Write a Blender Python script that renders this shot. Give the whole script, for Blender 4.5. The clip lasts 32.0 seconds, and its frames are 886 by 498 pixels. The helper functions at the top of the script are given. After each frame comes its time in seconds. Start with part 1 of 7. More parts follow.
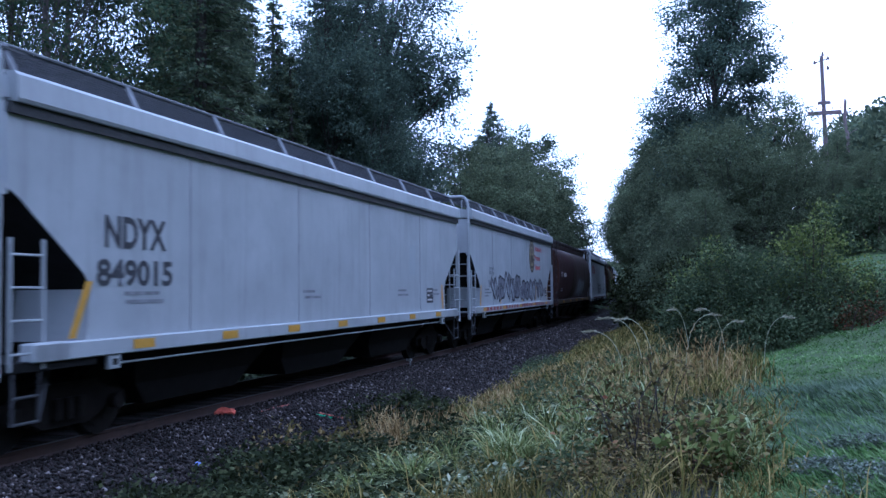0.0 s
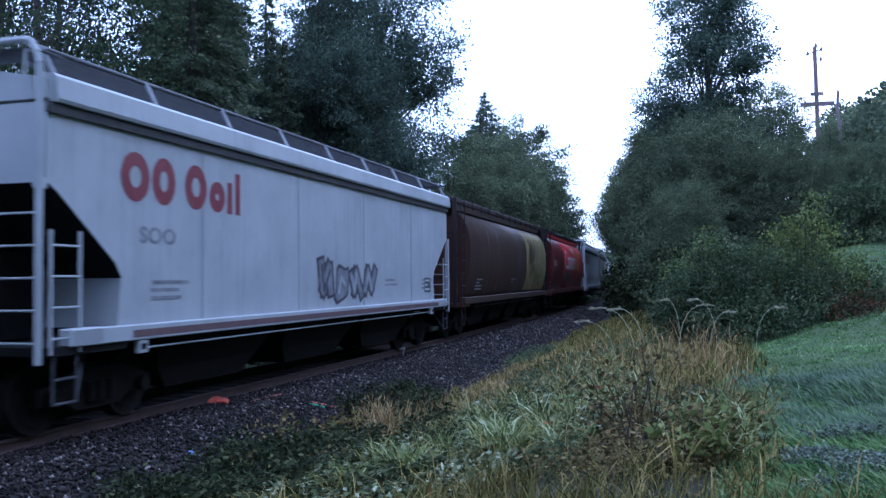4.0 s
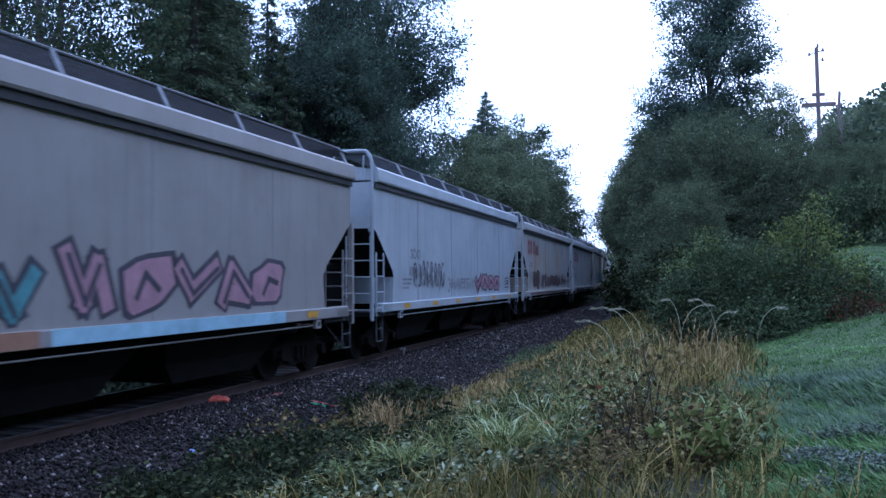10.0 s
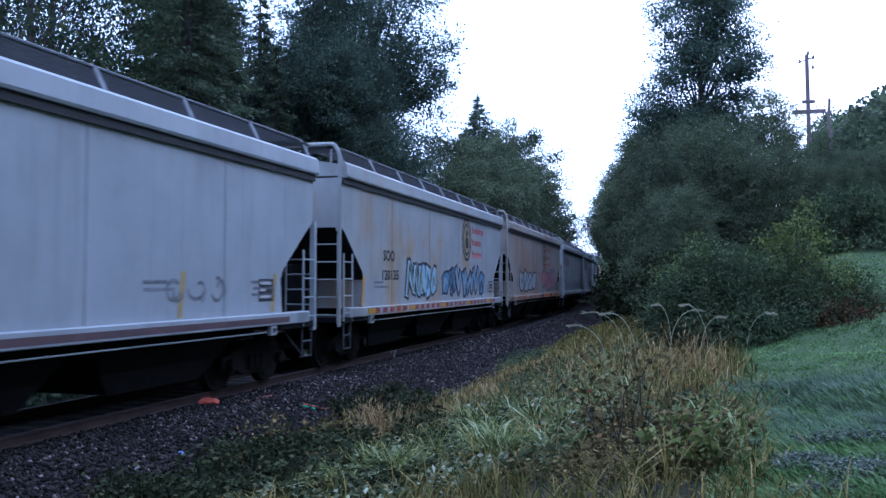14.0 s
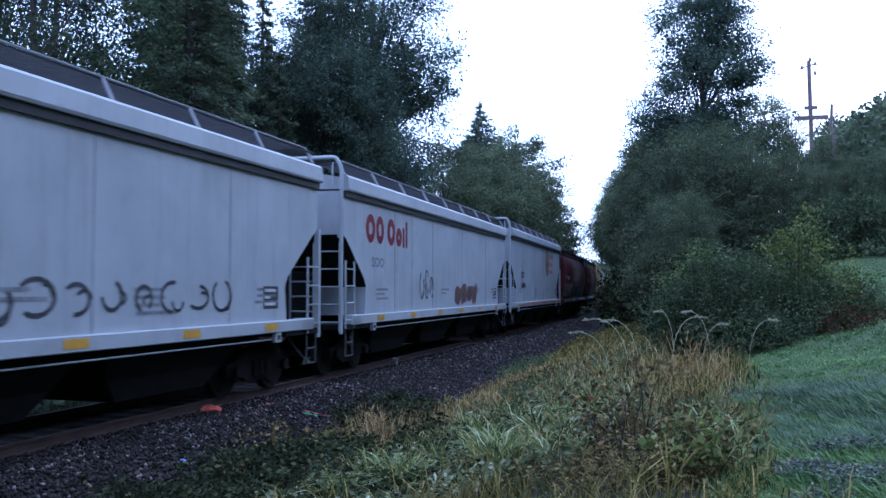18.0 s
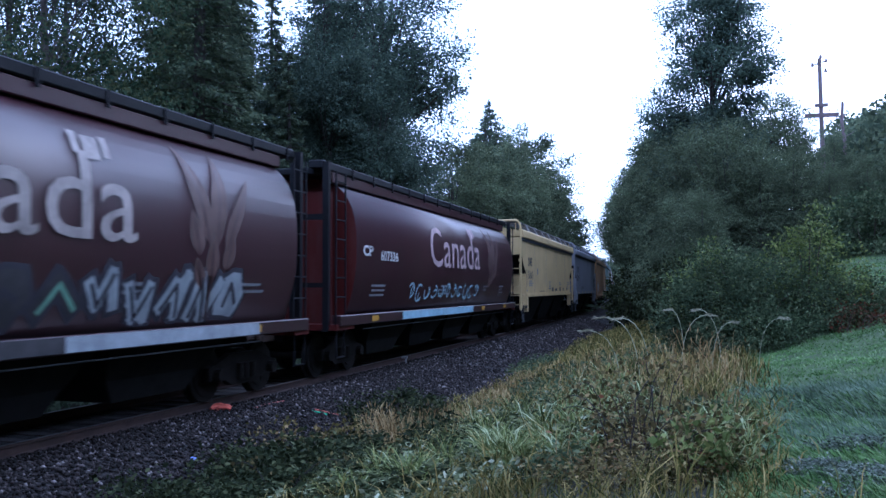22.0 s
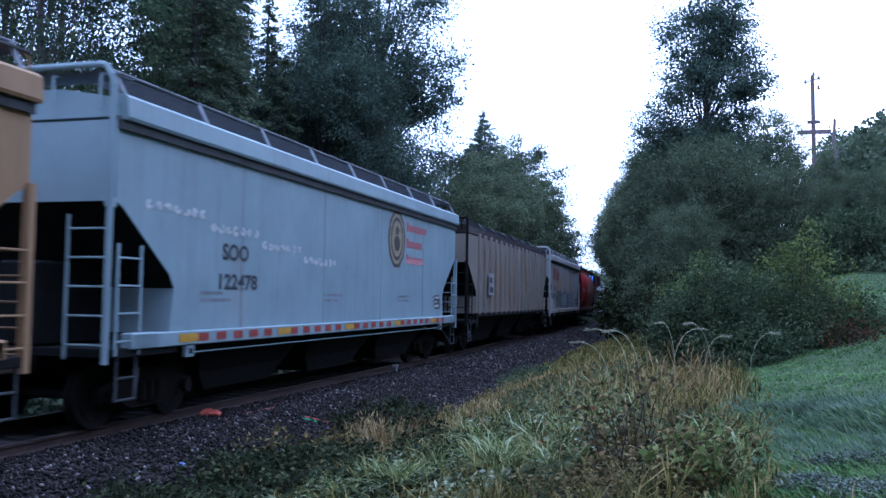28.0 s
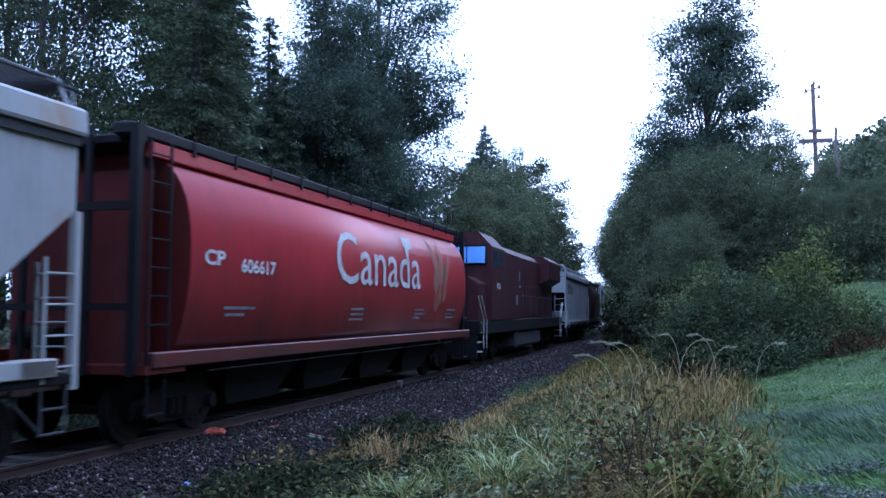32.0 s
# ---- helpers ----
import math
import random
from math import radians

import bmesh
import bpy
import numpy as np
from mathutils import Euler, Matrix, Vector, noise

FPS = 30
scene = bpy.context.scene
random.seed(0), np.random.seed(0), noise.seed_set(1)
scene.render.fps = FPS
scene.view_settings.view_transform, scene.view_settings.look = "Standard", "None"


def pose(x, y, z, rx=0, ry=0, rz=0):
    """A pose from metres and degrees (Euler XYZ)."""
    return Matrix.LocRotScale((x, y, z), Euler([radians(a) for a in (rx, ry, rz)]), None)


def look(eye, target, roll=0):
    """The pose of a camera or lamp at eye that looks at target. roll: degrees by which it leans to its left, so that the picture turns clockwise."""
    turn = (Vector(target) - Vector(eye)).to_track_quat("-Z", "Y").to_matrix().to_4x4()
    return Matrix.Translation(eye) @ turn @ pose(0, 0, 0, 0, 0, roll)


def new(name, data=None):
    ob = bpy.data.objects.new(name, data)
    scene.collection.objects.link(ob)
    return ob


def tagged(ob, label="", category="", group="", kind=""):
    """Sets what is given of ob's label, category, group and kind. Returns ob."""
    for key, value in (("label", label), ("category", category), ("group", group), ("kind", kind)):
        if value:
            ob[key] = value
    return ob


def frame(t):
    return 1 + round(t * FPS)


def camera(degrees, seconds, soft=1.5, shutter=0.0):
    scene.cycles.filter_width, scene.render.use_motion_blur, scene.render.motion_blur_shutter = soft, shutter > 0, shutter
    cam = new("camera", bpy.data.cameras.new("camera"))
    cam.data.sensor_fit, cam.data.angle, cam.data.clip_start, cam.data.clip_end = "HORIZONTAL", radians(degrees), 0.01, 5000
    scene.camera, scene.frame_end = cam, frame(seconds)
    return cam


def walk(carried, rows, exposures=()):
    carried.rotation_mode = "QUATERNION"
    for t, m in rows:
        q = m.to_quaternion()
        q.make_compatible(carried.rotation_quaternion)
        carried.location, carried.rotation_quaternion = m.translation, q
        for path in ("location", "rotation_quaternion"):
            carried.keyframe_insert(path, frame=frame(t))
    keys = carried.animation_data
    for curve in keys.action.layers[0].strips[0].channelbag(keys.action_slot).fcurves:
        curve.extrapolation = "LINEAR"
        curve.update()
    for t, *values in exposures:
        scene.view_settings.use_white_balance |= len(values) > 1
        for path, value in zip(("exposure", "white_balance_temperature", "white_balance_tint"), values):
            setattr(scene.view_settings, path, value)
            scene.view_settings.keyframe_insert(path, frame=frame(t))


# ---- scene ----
EXPOSURE = 1.16
KELVIN = 4180.0
cam = camera(53.92, 32.0, soft=1.5, shutter=0.2)
EYE = 1.882


def aim(yaw, pitch, roll, dx, dy, dz):
    """A pose of the held camera: degrees to the right, up and leaning, and metres off its stand."""
    return pose(dx, dy, EYE + dz, 90 + pitch, 0, -yaw) @ pose(0, 0, 0, 0, 0, roll)


walk(cam, [
    (0.0, aim(-18.048, 2.719, -0.701, 0.013, 0.012, 0.001)),
    (0.5, aim(-17.956, 2.758, -0.666, 0.006, 0.009, 0.002)),
    (1.0, aim(-17.884, 2.726, -0.561, 0.007, 0.005, 0.000)),
    (1.5, aim(-17.739, 2.658, -0.503, 0.003, 0.011, 0.000)),
    (2.0, aim(-17.723, 2.473, -0.427, 0.004, 0.009, 0.001)),
    (2.5, aim(-17.711, 2.325, -0.502, 0.004, 0.012, 0.001)),
    (3.0, aim(-17.618, 2.197, -0.516, 0.001, 0.013, 0.001)),
    (3.5, aim(-17.573, 2.064, -0.565, 0.002, 0.010, 0.001)),
    (5.5, aim(-17.745, 2.012, -0.479, 0.004, 0.004, 0.001)),
    (6.0, aim(-17.959, 2.121, -0.567, 0.005, 0.001, 0.006)),
    (6.5, aim(-18.162, 2.111, -0.668, 0.014, 0.006, 0.003)),
    (7.0, aim(-18.313, 1.971, -0.708, 0.013, 0.011, -0.001)),
    (7.5, aim(-18.342, 1.938, -0.902, 0.019, 0.006, 0.004)),
    (8.0, aim(-18.264, 1.853, -0.850, 0.015, 0.010, 0.003)),
    (8.5, aim(-18.248, 1.751, -0.764, 0.012, 0.002, 0.006)),
    (9.0, aim(-18.014, 1.723, -0.786, 0.011, 0.005, 0.002)),
    (9.5, aim(-17.890, 1.855, -0.554, 0.007, -0.003, 0.003)),
    (10.0, aim(-17.634, 2.006, -0.366, -0.002, -0.001, 0.001)),
    (10.5, aim(-17.560, 2.127, -0.207, -0.005, -0.007, 0.004)),
    (11.0, aim(-17.302, 2.181, 0.112, -0.013, -0.006, -0.000)),
    (11.5, aim(-17.085, 2.019, 0.105, -0.009, -0.008, -0.006)),
    (12.0, aim(-16.974, 1.949, 0.005, -0.007, -0.006, -0.005)),
    (12.5, aim(-17.010, 2.020, -0.108, -0.006, -0.007, -0.001)),
    (13.0, aim(-17.059, 2.198, -0.140, -0.010, -0.005, -0.002)),
    (13.5, aim(-17.055, 2.213, 0.057, -0.014, -0.005, -0.002)),
    (14.0, aim(-17.029, 2.238, 0.041, -0.011, -0.006, -0.003)),
    (14.5, aim(-17.079, 2.238, 0.045, -0.003, -0.008, -0.003)),
    (16.5, aim(-17.146, 2.276, 0.109, -0.000, -0.003, -0.003)),
    (17.0, aim(-17.161, 2.479, -0.009, 0.003, -0.001, 0.001)),
    (17.5, aim(-17.164, 2.680, -0.063, 0.001, -0.004, 0.002)),
    (18.0, aim(-17.214, 2.681, -0.066, 0.004, -0.007, 0.002)),
    (18.5, aim(-17.245, 2.582, -0.183, 0.009, -0.010, 0.004)),
    (19.0, aim(-17.338, 2.569, -0.309, 0.005, -0.005, 0.001)),
    (19.5, aim(-17.374, 2.588, -0.406, 0.006, -0.002, -0.000)),
    (20.0, aim(-17.361, 2.664, -0.376, 0.005, -0.004, 0.001)),
    (20.5, aim(-17.453, 2.680, -0.247, 0.001, 0.002, 0.002)),
    (21.0, aim(-17.604, 2.673, -0.347, 0.006, -0.007, 0.001)),
    (21.5, aim(-17.696, 2.622, -0.183, -0.002, -0.004, 0.002)),
    (22.0, aim(-17.798, 2.581, -0.086, -0.001, -0.004, 0.000)),
    (22.5, aim(-17.720, 2.515, 0.047, -0.004, -0.010, -0.000)),
    (23.0, aim(-17.728, 2.557, 0.173, -0.010, -0.009, -0.001)),
    (23.5, aim(-17.660, 2.494, 0.233, -0.009, -0.003, -0.002)),
    (24.0, aim(-17.537, 2.519, 0.258, -0.013, -0.009, -0.002)),
    (24.5, aim(-17.394, 2.570, 0.364, -0.013, -0.015, -0.006)),
    (25.0, aim(-17.203, 2.554, 0.376, -0.016, -0.008, -0.006)),
    (25.5, aim(-17.135, 2.513, 0.258, -0.010, -0.011, -0.005)),
    (27.5, aim(-17.343, 3.085, 0.667, -0.013, -0.013, -0.007)),
    (28.0, aim(-17.265, 3.207, 0.907, -0.023, -0.021, -0.006)),
    (28.5, aim(-17.141, 3.197, 1.076, -0.023, -0.020, -0.007)),
    (29.0, aim(-17.040, 3.151, 1.147, -0.023, -0.020, -0.008)),
    (29.5, aim(-16.963, 3.039, 1.264, -0.023, -0.022, -0.008)),
    (30.0, aim(-16.915, 2.988, 1.198, -0.021, -0.014, -0.008)),
    (30.5, aim(-16.955, 2.983, 1.055, -0.021, -0.002, -0.009)),
    (31.0, aim(-17.055, 3.095, 0.826, -0.022, -0.011, -0.002)),
    (31.5, aim(-17.257, 3.471, 0.532, -0.017, -0.009, 0.004)),
    (32.0, aim(-17.497, 4.138, 0.078, -0.016, -0.004, 0.003)),
], [(t, EXPOSURE + d, KELVIN, 19.0) for t, d in (
    (0.0, 0.0), (2.0, 0.03), (3.0, 0.1), (5.0, 0.08), (7.0, 0.14), (8.2, -0.01), (9.5, -0.05), (12.0, -0.08), (14.5, -0.04), (17.0, 0.04),
    (19.0, -0.06), (20.5, -0.02), (22.0, 0.1), (23.0, 0.18), (25.0, 0.06), (28.0, 0.08), (29.0, 0.0), (32.0, 0.04))])

# ---- light ----
world = bpy.data.worlds.new("sky")
scene.world = world
world.use_nodes = True
wn = world.node_tree
sky = wn.nodes.new("ShaderNodeTexSky")
sky.sky_type = "NISHITA"
sky.sun_disc = False
sky.sun_elevation = radians(22)
sky.sun_rotation = radians(25)
sky.air_density = 0.75
sky.dust_density = 4.5
# an even veil of bright morning cloud under most of the sky
veil = wn.nodes.new("ShaderNodeMix")
veil.data_type = "RGBA"
veil.inputs[0].default_value = 0.8
veil.inputs[7].default_value = (6.6, 6.5, 6.3, 1)
wn.links.new(sky.outputs[0], veil.inputs[6])
wn.links.new(veil.outputs[2], wn.nodes["Background"].inputs[0])
wn.nodes["Background"].inputs[1].default_value = 0.128
sun = new("sun", bpy.data.lights.new("sun", "SUN"))
sun.data.energy = 0.5
sun.data.angle = radians(60)
sun.data.color = (1.0, 0.95, 0.88)
sun.matrix_world = look((4, -22, 90), (0, 0, 0))

# ---- materials ----
MATS = {}


def ramp(nt, socket, stops):
    node = nt.nodes.new("ShaderNodeValToRGB")
    els = node.color_ramp.elements
    while len(els) < len(stops):
        els.new(0.5)
    for el, (at, col) in zip(els, stops):
        el.position = at
        el.color = (*col, 1)
    nt.links.new(socket, node.inputs[0])
    return node.outputs[0]


def mixed(nt, fac, a, b, kind="MIX"):
    node = nt.nodes.new("ShaderNodeMix")
    node.data_type = "RGBA"
    node.blend_type = kind
    for key, val in ((0, fac), (6, a), (7, b)):
        if isinstance(val, (tuple, list)):
            node.inputs[key].default_value = (*val, 1)
        elif isinstance(val, (int, float)):
            node.inputs[key].default_value = val
        else:
            nt.links.new(val, node.inputs[key])
    return node.outputs[2]


def grain(nt, scale, detail=6.0, rough=0.6, stretch=(1, 1, 1)):
    co = nt.nodes.new("ShaderNodeTexCoord")
    mp = nt.nodes.new("ShaderNodeMapping")
    mp.inputs["Scale"].default_value = stretch
    ns = nt.nodes.new("ShaderNodeTexNoise")
    ns.inputs["Scale"].default_value = scale
    ns.inputs["Detail"].default_value = detail
    ns.inputs["Roughness"].default_value = rough
    nt.links.new(co.outputs["Object"], mp.inputs[0])
    nt.links.new(mp.outputs[0], ns.inputs["Vector"])
    return ns.outputs["Fac"]


def material(name, rough=0.7, metal=0.0):
    m = bpy.data.materials.new(name)
    m.use_nodes = True
    nt = m.node_tree
    b = nt.nodes["Principled BSDF"]
    b.inputs["Roughness"].default_value = rough
    b.inputs["Metallic"].default_value = metal
    MATS[name] = m
    return m, nt, b


def bumped(nt, b, height, strength=0.3, dist=0.02):
    bp = nt.nodes.new("ShaderNodeBump")
    bp.inputs["Strength"].default_value = strength
    bp.inputs["Distance"].default_value = dist
    nt.links.new(height, bp.inputs["Height"])
    nt.links.new(bp.outputs[0], b.inputs["Normal"])


def plain(name, col, rough=0.7, metal=0.0, var=0.25, scale=6.0, bump=0.2, sheen=0.5):
    """A slightly uneven one-colour surface with grain at two scales."""
    if name in MATS:
        return MATS[name]
    m, nt, b = material(name, rough, metal)
    b.inputs["Specular IOR Level"].default_value = sheen
    lo = tuple(c * (1 - var) for c in col)
    hi = tuple(min(1, c * (1 + var)) for c in col)
    big = ramp(nt, grain(nt, scale), [(0.3, lo), (0.7, hi)])
    fine = ramp(nt, grain(nt, scale * 14), [(0.25, (0.82,) * 3), (0.75, (1, 1, 1))])
    nt.links.new(mixed(nt, 1.0, big, fine, "MULTIPLY"), b.inputs["Base Color"])
    if bump:
        bumped(nt, b, grain(nt, scale * 9), bump, 0.01)
    return m


def paint(name, col, dirt=0.35, rust=0.0, rough=0.5, low_tone=0.0, soot=(0.10, 0.085, 0.075), rust_col=(0.36, 0.17, 0.06), gloss=0.3):
    """Weathered wagon paint: faded patches, vertical dirt streaks and, where asked, rust blooms."""
    if name in MATS:
        return MATS[name]
    m, nt, b = material(name, rough)
    b.inputs["Specular IOR Level"].default_value = gloss
    b.inputs["IOR"].default_value = 1.28 if gloss < 0.4 else 1.5
    fade = ramp(nt, grain(nt, 0.7, 4), [(0.3, tuple(c * 0.86 for c in col)), (0.7, tuple(min(1, c * 1.06) for c in col))])
    streak = ramp(nt, grain(nt, 1.6, 7, 0.65, (1, 2.6, 0.22)), [(0.5, (0, 0, 0)), (0.82, (dirt,) * 3)])
    out = mixed(nt, streak, fade, soot)
    blot = ramp(nt, grain(nt, 3.5, 8, 0.7), [(0.52, (0, 0, 0)), (0.8, (dirt * 0.8,) * 3)])
    out = mixed(nt, blot, out, tuple(c * 0.55 for c in col))
    if low_tone:
        # darker tone, ragged and thickest on the lower plates
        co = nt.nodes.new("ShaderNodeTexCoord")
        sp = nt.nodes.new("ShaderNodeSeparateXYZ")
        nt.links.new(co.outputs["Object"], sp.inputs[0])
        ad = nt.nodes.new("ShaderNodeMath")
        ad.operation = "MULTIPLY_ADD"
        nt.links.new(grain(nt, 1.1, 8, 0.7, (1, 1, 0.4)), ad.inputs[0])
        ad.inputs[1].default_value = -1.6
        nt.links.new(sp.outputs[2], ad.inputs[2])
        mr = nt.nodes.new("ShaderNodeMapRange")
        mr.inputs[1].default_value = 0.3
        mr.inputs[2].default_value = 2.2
        mr.inputs[3].default_value = low_tone
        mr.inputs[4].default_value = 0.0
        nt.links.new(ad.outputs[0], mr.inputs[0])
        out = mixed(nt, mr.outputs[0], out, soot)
    if rust:
        edge = 0.66 - 0.3 * rust
        r1 = ramp(nt, grain(nt, 0.55, 9, 0.62, (1, 1, 0.55)), [(edge, (0, 0, 0)), (edge + 0.14, (min(1.0, 0.3 + rust),) * 3)])
        out = mixed(nt, r1, out, rust_col)
    nt.links.new(out, b.inputs["Base Color"])
    bumped(nt, b, grain(nt, 26), 0.08, 0.01)
    return m


def leaf(name, cols, rough=0.6, thin=0.25, patchy=0.0, deep=0.7):
    """Leaves that vary from one to the next, with a little light through them."""
    m, nt, b = material(name, max(rough, 0.8))
    b.inputs["Specular IOR Level"].default_value = 0.12
    geo = nt.nodes.new("ShaderNodeNewGeometry")
    n = len(cols)
    pick = geo.outputs["Random Per Island"]
    if patchy:
        # neighbours are of one hue, clump by clump
        mr = nt.nodes.new("ShaderNodeMapRange")
        nt.links.new(grain(nt, 2.3, 3), mr.inputs[0])
        mr.inputs[1].default_value = 0.36
        mr.inputs[2].default_value = 0.64
        ad = nt.nodes.new("ShaderNodeMix")
        ad.inputs[0].default_value = patchy
        nt.links.new(pick, ad.inputs[2])
        nt.links.new(mr.outputs[0], ad.inputs[3])
        pick = ad.outputs[0]
    col = ramp(nt, pick, [(i / max(1, n - 1), c) for i, c in enumerate(cols)])
    big = ramp(nt, grain(nt, 0.35, 3), [(0.35, (deep,) * 3), (0.65, (1.15,) * 3)])
    col = mixed(nt, 1.0, col, big, "MULTIPLY")
    nt.links.new(col, b.inputs["Base Color"])
    tr = nt.nodes.new("ShaderNodeBsdfTranslucent")
    nt.links.new(col, tr.inputs[0])
    mx = nt.nodes.new("ShaderNodeMixShader")
    mx.inputs[0].default_value = thin
    nt.links.new(b.outputs[0], mx.inputs[1])
    nt.links.new(tr.outputs[0], mx.inputs[2])
    nt.links.new(mx.outputs[0], nt.nodes["Material Output"].inputs[0])
    return m


M_BLACK = plain("black_steel_and_shade", (0.010, 0.0095, 0.0095), 0.8, 0.0, 0.4, 3, sheen=0.15)
M_RUSTY = plain("rusty_steel", (0.07, 0.042, 0.03), 0.8, 0.0, 0.4, 4)
M_TRUCK = plain("brake_dust_steel", (0.012, 0.010, 0.009), 0.9, 0.0, 0.4, 5, sheen=0.12)
M_WHEEL = plain("wheel_steel", (0.014, 0.012, 0.011), 0.8, 0.0, 0.3, 5, sheen=0.15)
M_RAIL = plain("rail_steel", (0.05, 0.027, 0.021), 0.8, 0.0, 0.35, 3)
M_RAILTOP = plain("worn_rail_steel", (0.16, 0.14, 0.13), 0.4, 0.8, 0.15, 8)
M_TIE = plain("creosoted_wood", (0.045, 0.034, 0.029), 0.9, 0.0, 0.4, 5, 0.5)
M_YELLOW = plain("yellow_reflector", (0.58, 0.32, 0.035), 0.4, 0.0, 0.12, 9, 0)
M_REDREF = plain("red_reflector", (0.32, 0.06, 0.05), 0.4, 0.0, 0.2, 9, 0)
M_LETTER = plain("black_lettering", (0.035, 0.035, 0.045), 0.6, 0.0, 0.5, 6, 0)
M_GREYLET = plain("faded_lettering", (0.22, 0.22, 0.24), 0.6, 0.0, 0.4, 6, 0)
M_WHITELET = plain("white_lettering", (0.58, 0.56, 0.55), 0.6, 0.0, 0.25, 6, 0)
M_REDLET = plain("red_lettering", (0.17, 0.014, 0.03), 0.5, 0.0, 0.25, 6, 0)
M_GRATE = plain("galvanised_grating", (0.06, 0.06, 0.066), 0.7, 0.2, 0.3, 8)
M_GALV = plain("pale_galvanised_steel", (0.22, 0.22, 0.235), 0.6, 0.2, 0.25, 8)
M_BARK = plain("bark", (0.055, 0.045, 0.037), 0.95, 0.0, 0.5, 5, 0.8)
M_POLE = plain("weathered_pole_wood", (0.17, 0.125, 0.125), 0.9, 0.0, 0.3, 6, 0.5)

# ---- building blocks ----


def link_mesh(name, bm, mat, parent=None, label="", smooth=False):
    me = bpy.data.meshes.new(name)
    bm.normal_update()
    if smooth:
        for f in bm.faces:
            f.smooth = True
    bm.to_mesh(me)
    bm.free()
    me.materials.append(mat)
    ob = new(name, me)
    if parent is not None:
        ob.parent = parent
    if label:
        ob["label"] = label
    return ob


def part(name, bm, mat, parent, label="", smooth=False):
    return link_mesh(name, bm, mat, parent, label, smooth)


def share(name, me, parent, m=None):
    """One more object on a mesh that is already there."""
    ob = new(name, me)
    ob.parent = parent
    if m is not None:
        ob.matrix_basis = m
    return ob


def box(bm, x0, x1, y0, y1, z0, z1, bev=0.0):
    r = bmesh.ops.create_cube(bm, size=1.0, matrix=Matrix.Translation(((x0 + x1) / 2, (y0 + y1) / 2, (z0 + z1) / 2))
                              @ Matrix.Diagonal((abs(x1 - x0), abs(y1 - y0), abs(z1 - z0), 1)))
    if bev:
        es = list({e for v in r["verts"] for e in v.link_edges})
        bmesh.ops.bevel(bm, geom=es, offset=bev, segments=1, affect="EDGES")
    return bm


def rod(bm, a, b, r=0.02, seg=6, r2=None):
    a, b = Vector(a), Vector(b)
    d = b - a
    m = Matrix.Translation((a + b) / 2) @ d.to_track_quat("Z", "Y").to_matrix().to_4x4()
    bmesh.ops.create_cone(bm, cap_ends=True, segments=seg, radius1=r, radius2=r if r2 is None else r2, depth=d.length, matrix=m)
    return bm


def prism(bm, outline, y0, y1):
    """An (x, z) outline swept from y0 to y1 with closed ends."""
    a = [bm.verts.new((x, y0, z)) for x, z in outline]
    b = [bm.verts.new((x, y1, z)) for x, z in outline]
    n = len(outline)
    bm.faces.new(a[::-1])
    bm.faces.new(b)
    for i in range(n):
        bm.faces.new((a[i], a[(i + 1) % n], b[(i + 1) % n], b[i]))
    bmesh.ops.recalc_face_normals(bm, faces=bm.faces)
    return bm


def fresh():
    return bmesh.new()


def quads_mesh(name, v, mat):
    """A mesh of loose quads from an (n, 4, 3) array."""
    n = len(v)
    me = bpy.data.meshes.new(name)
    # quads that follow on one another share their edge
    idx = np.arange(n * 4).reshape(n, 4)
    on = np.zeros(n, bool)
    on[1:] = (v[1:, 0] == v[:-1, 3]).all(-1)
    at = np.flatnonzero(on)
    idx[at, 0], idx[at, 1] = idx[at - 1, 3], idx[at - 1, 2]
    used, flat = np.unique(idx.ravel(), return_inverse=True)
    me.vertices.add(len(used))
    me.vertices.foreach_set("co", np.ascontiguousarray(v.reshape(-1, 3)[used], dtype=np.float32).ravel())
    me.loops.add(n * 4)
    me.loops.foreach_set("vertex_index", flat.astype(np.int32).ravel())
    me.polygons.add(n)
    me.polygons.foreach_set("loop_start", np.arange(0, n * 4, 4, dtype=np.int32))
    me.update(calc_edges=True)
    me.materials.append(mat)
    return me


# ---- the line of the track ----
X0, BEND, S1 = -8.974, -0.001, 110.0


def track_x(s):
    if s < 0:
        return X0
    if s < S1:
        return X0 + BEND * s * s / 2
    return X0 + BEND * S1 * S1 / 2 + BEND * S1 * (s - S1)


def track_turn(s):
    return -math.atan(BEND * min(max(s, 0.0), S1))


def on_track(s, u=0.0, z=0.0):
    a = track_turn(s)
    return Vector((track_x(s) + u * math.cos(a), s + u * math.sin(a), z))


def smooth01(a, b, x):
    t = np.clip((x - a) / (b - a), 0, 1)
    return t * t * (3 - 2 * t)


def track_xs(y):
    y = np.asarray(y, float)
    c = np.clip(y, 0, S1)
    return X0 + BEND * c * c / 2 + BEND * S1 * np.maximum(0, y - S1)


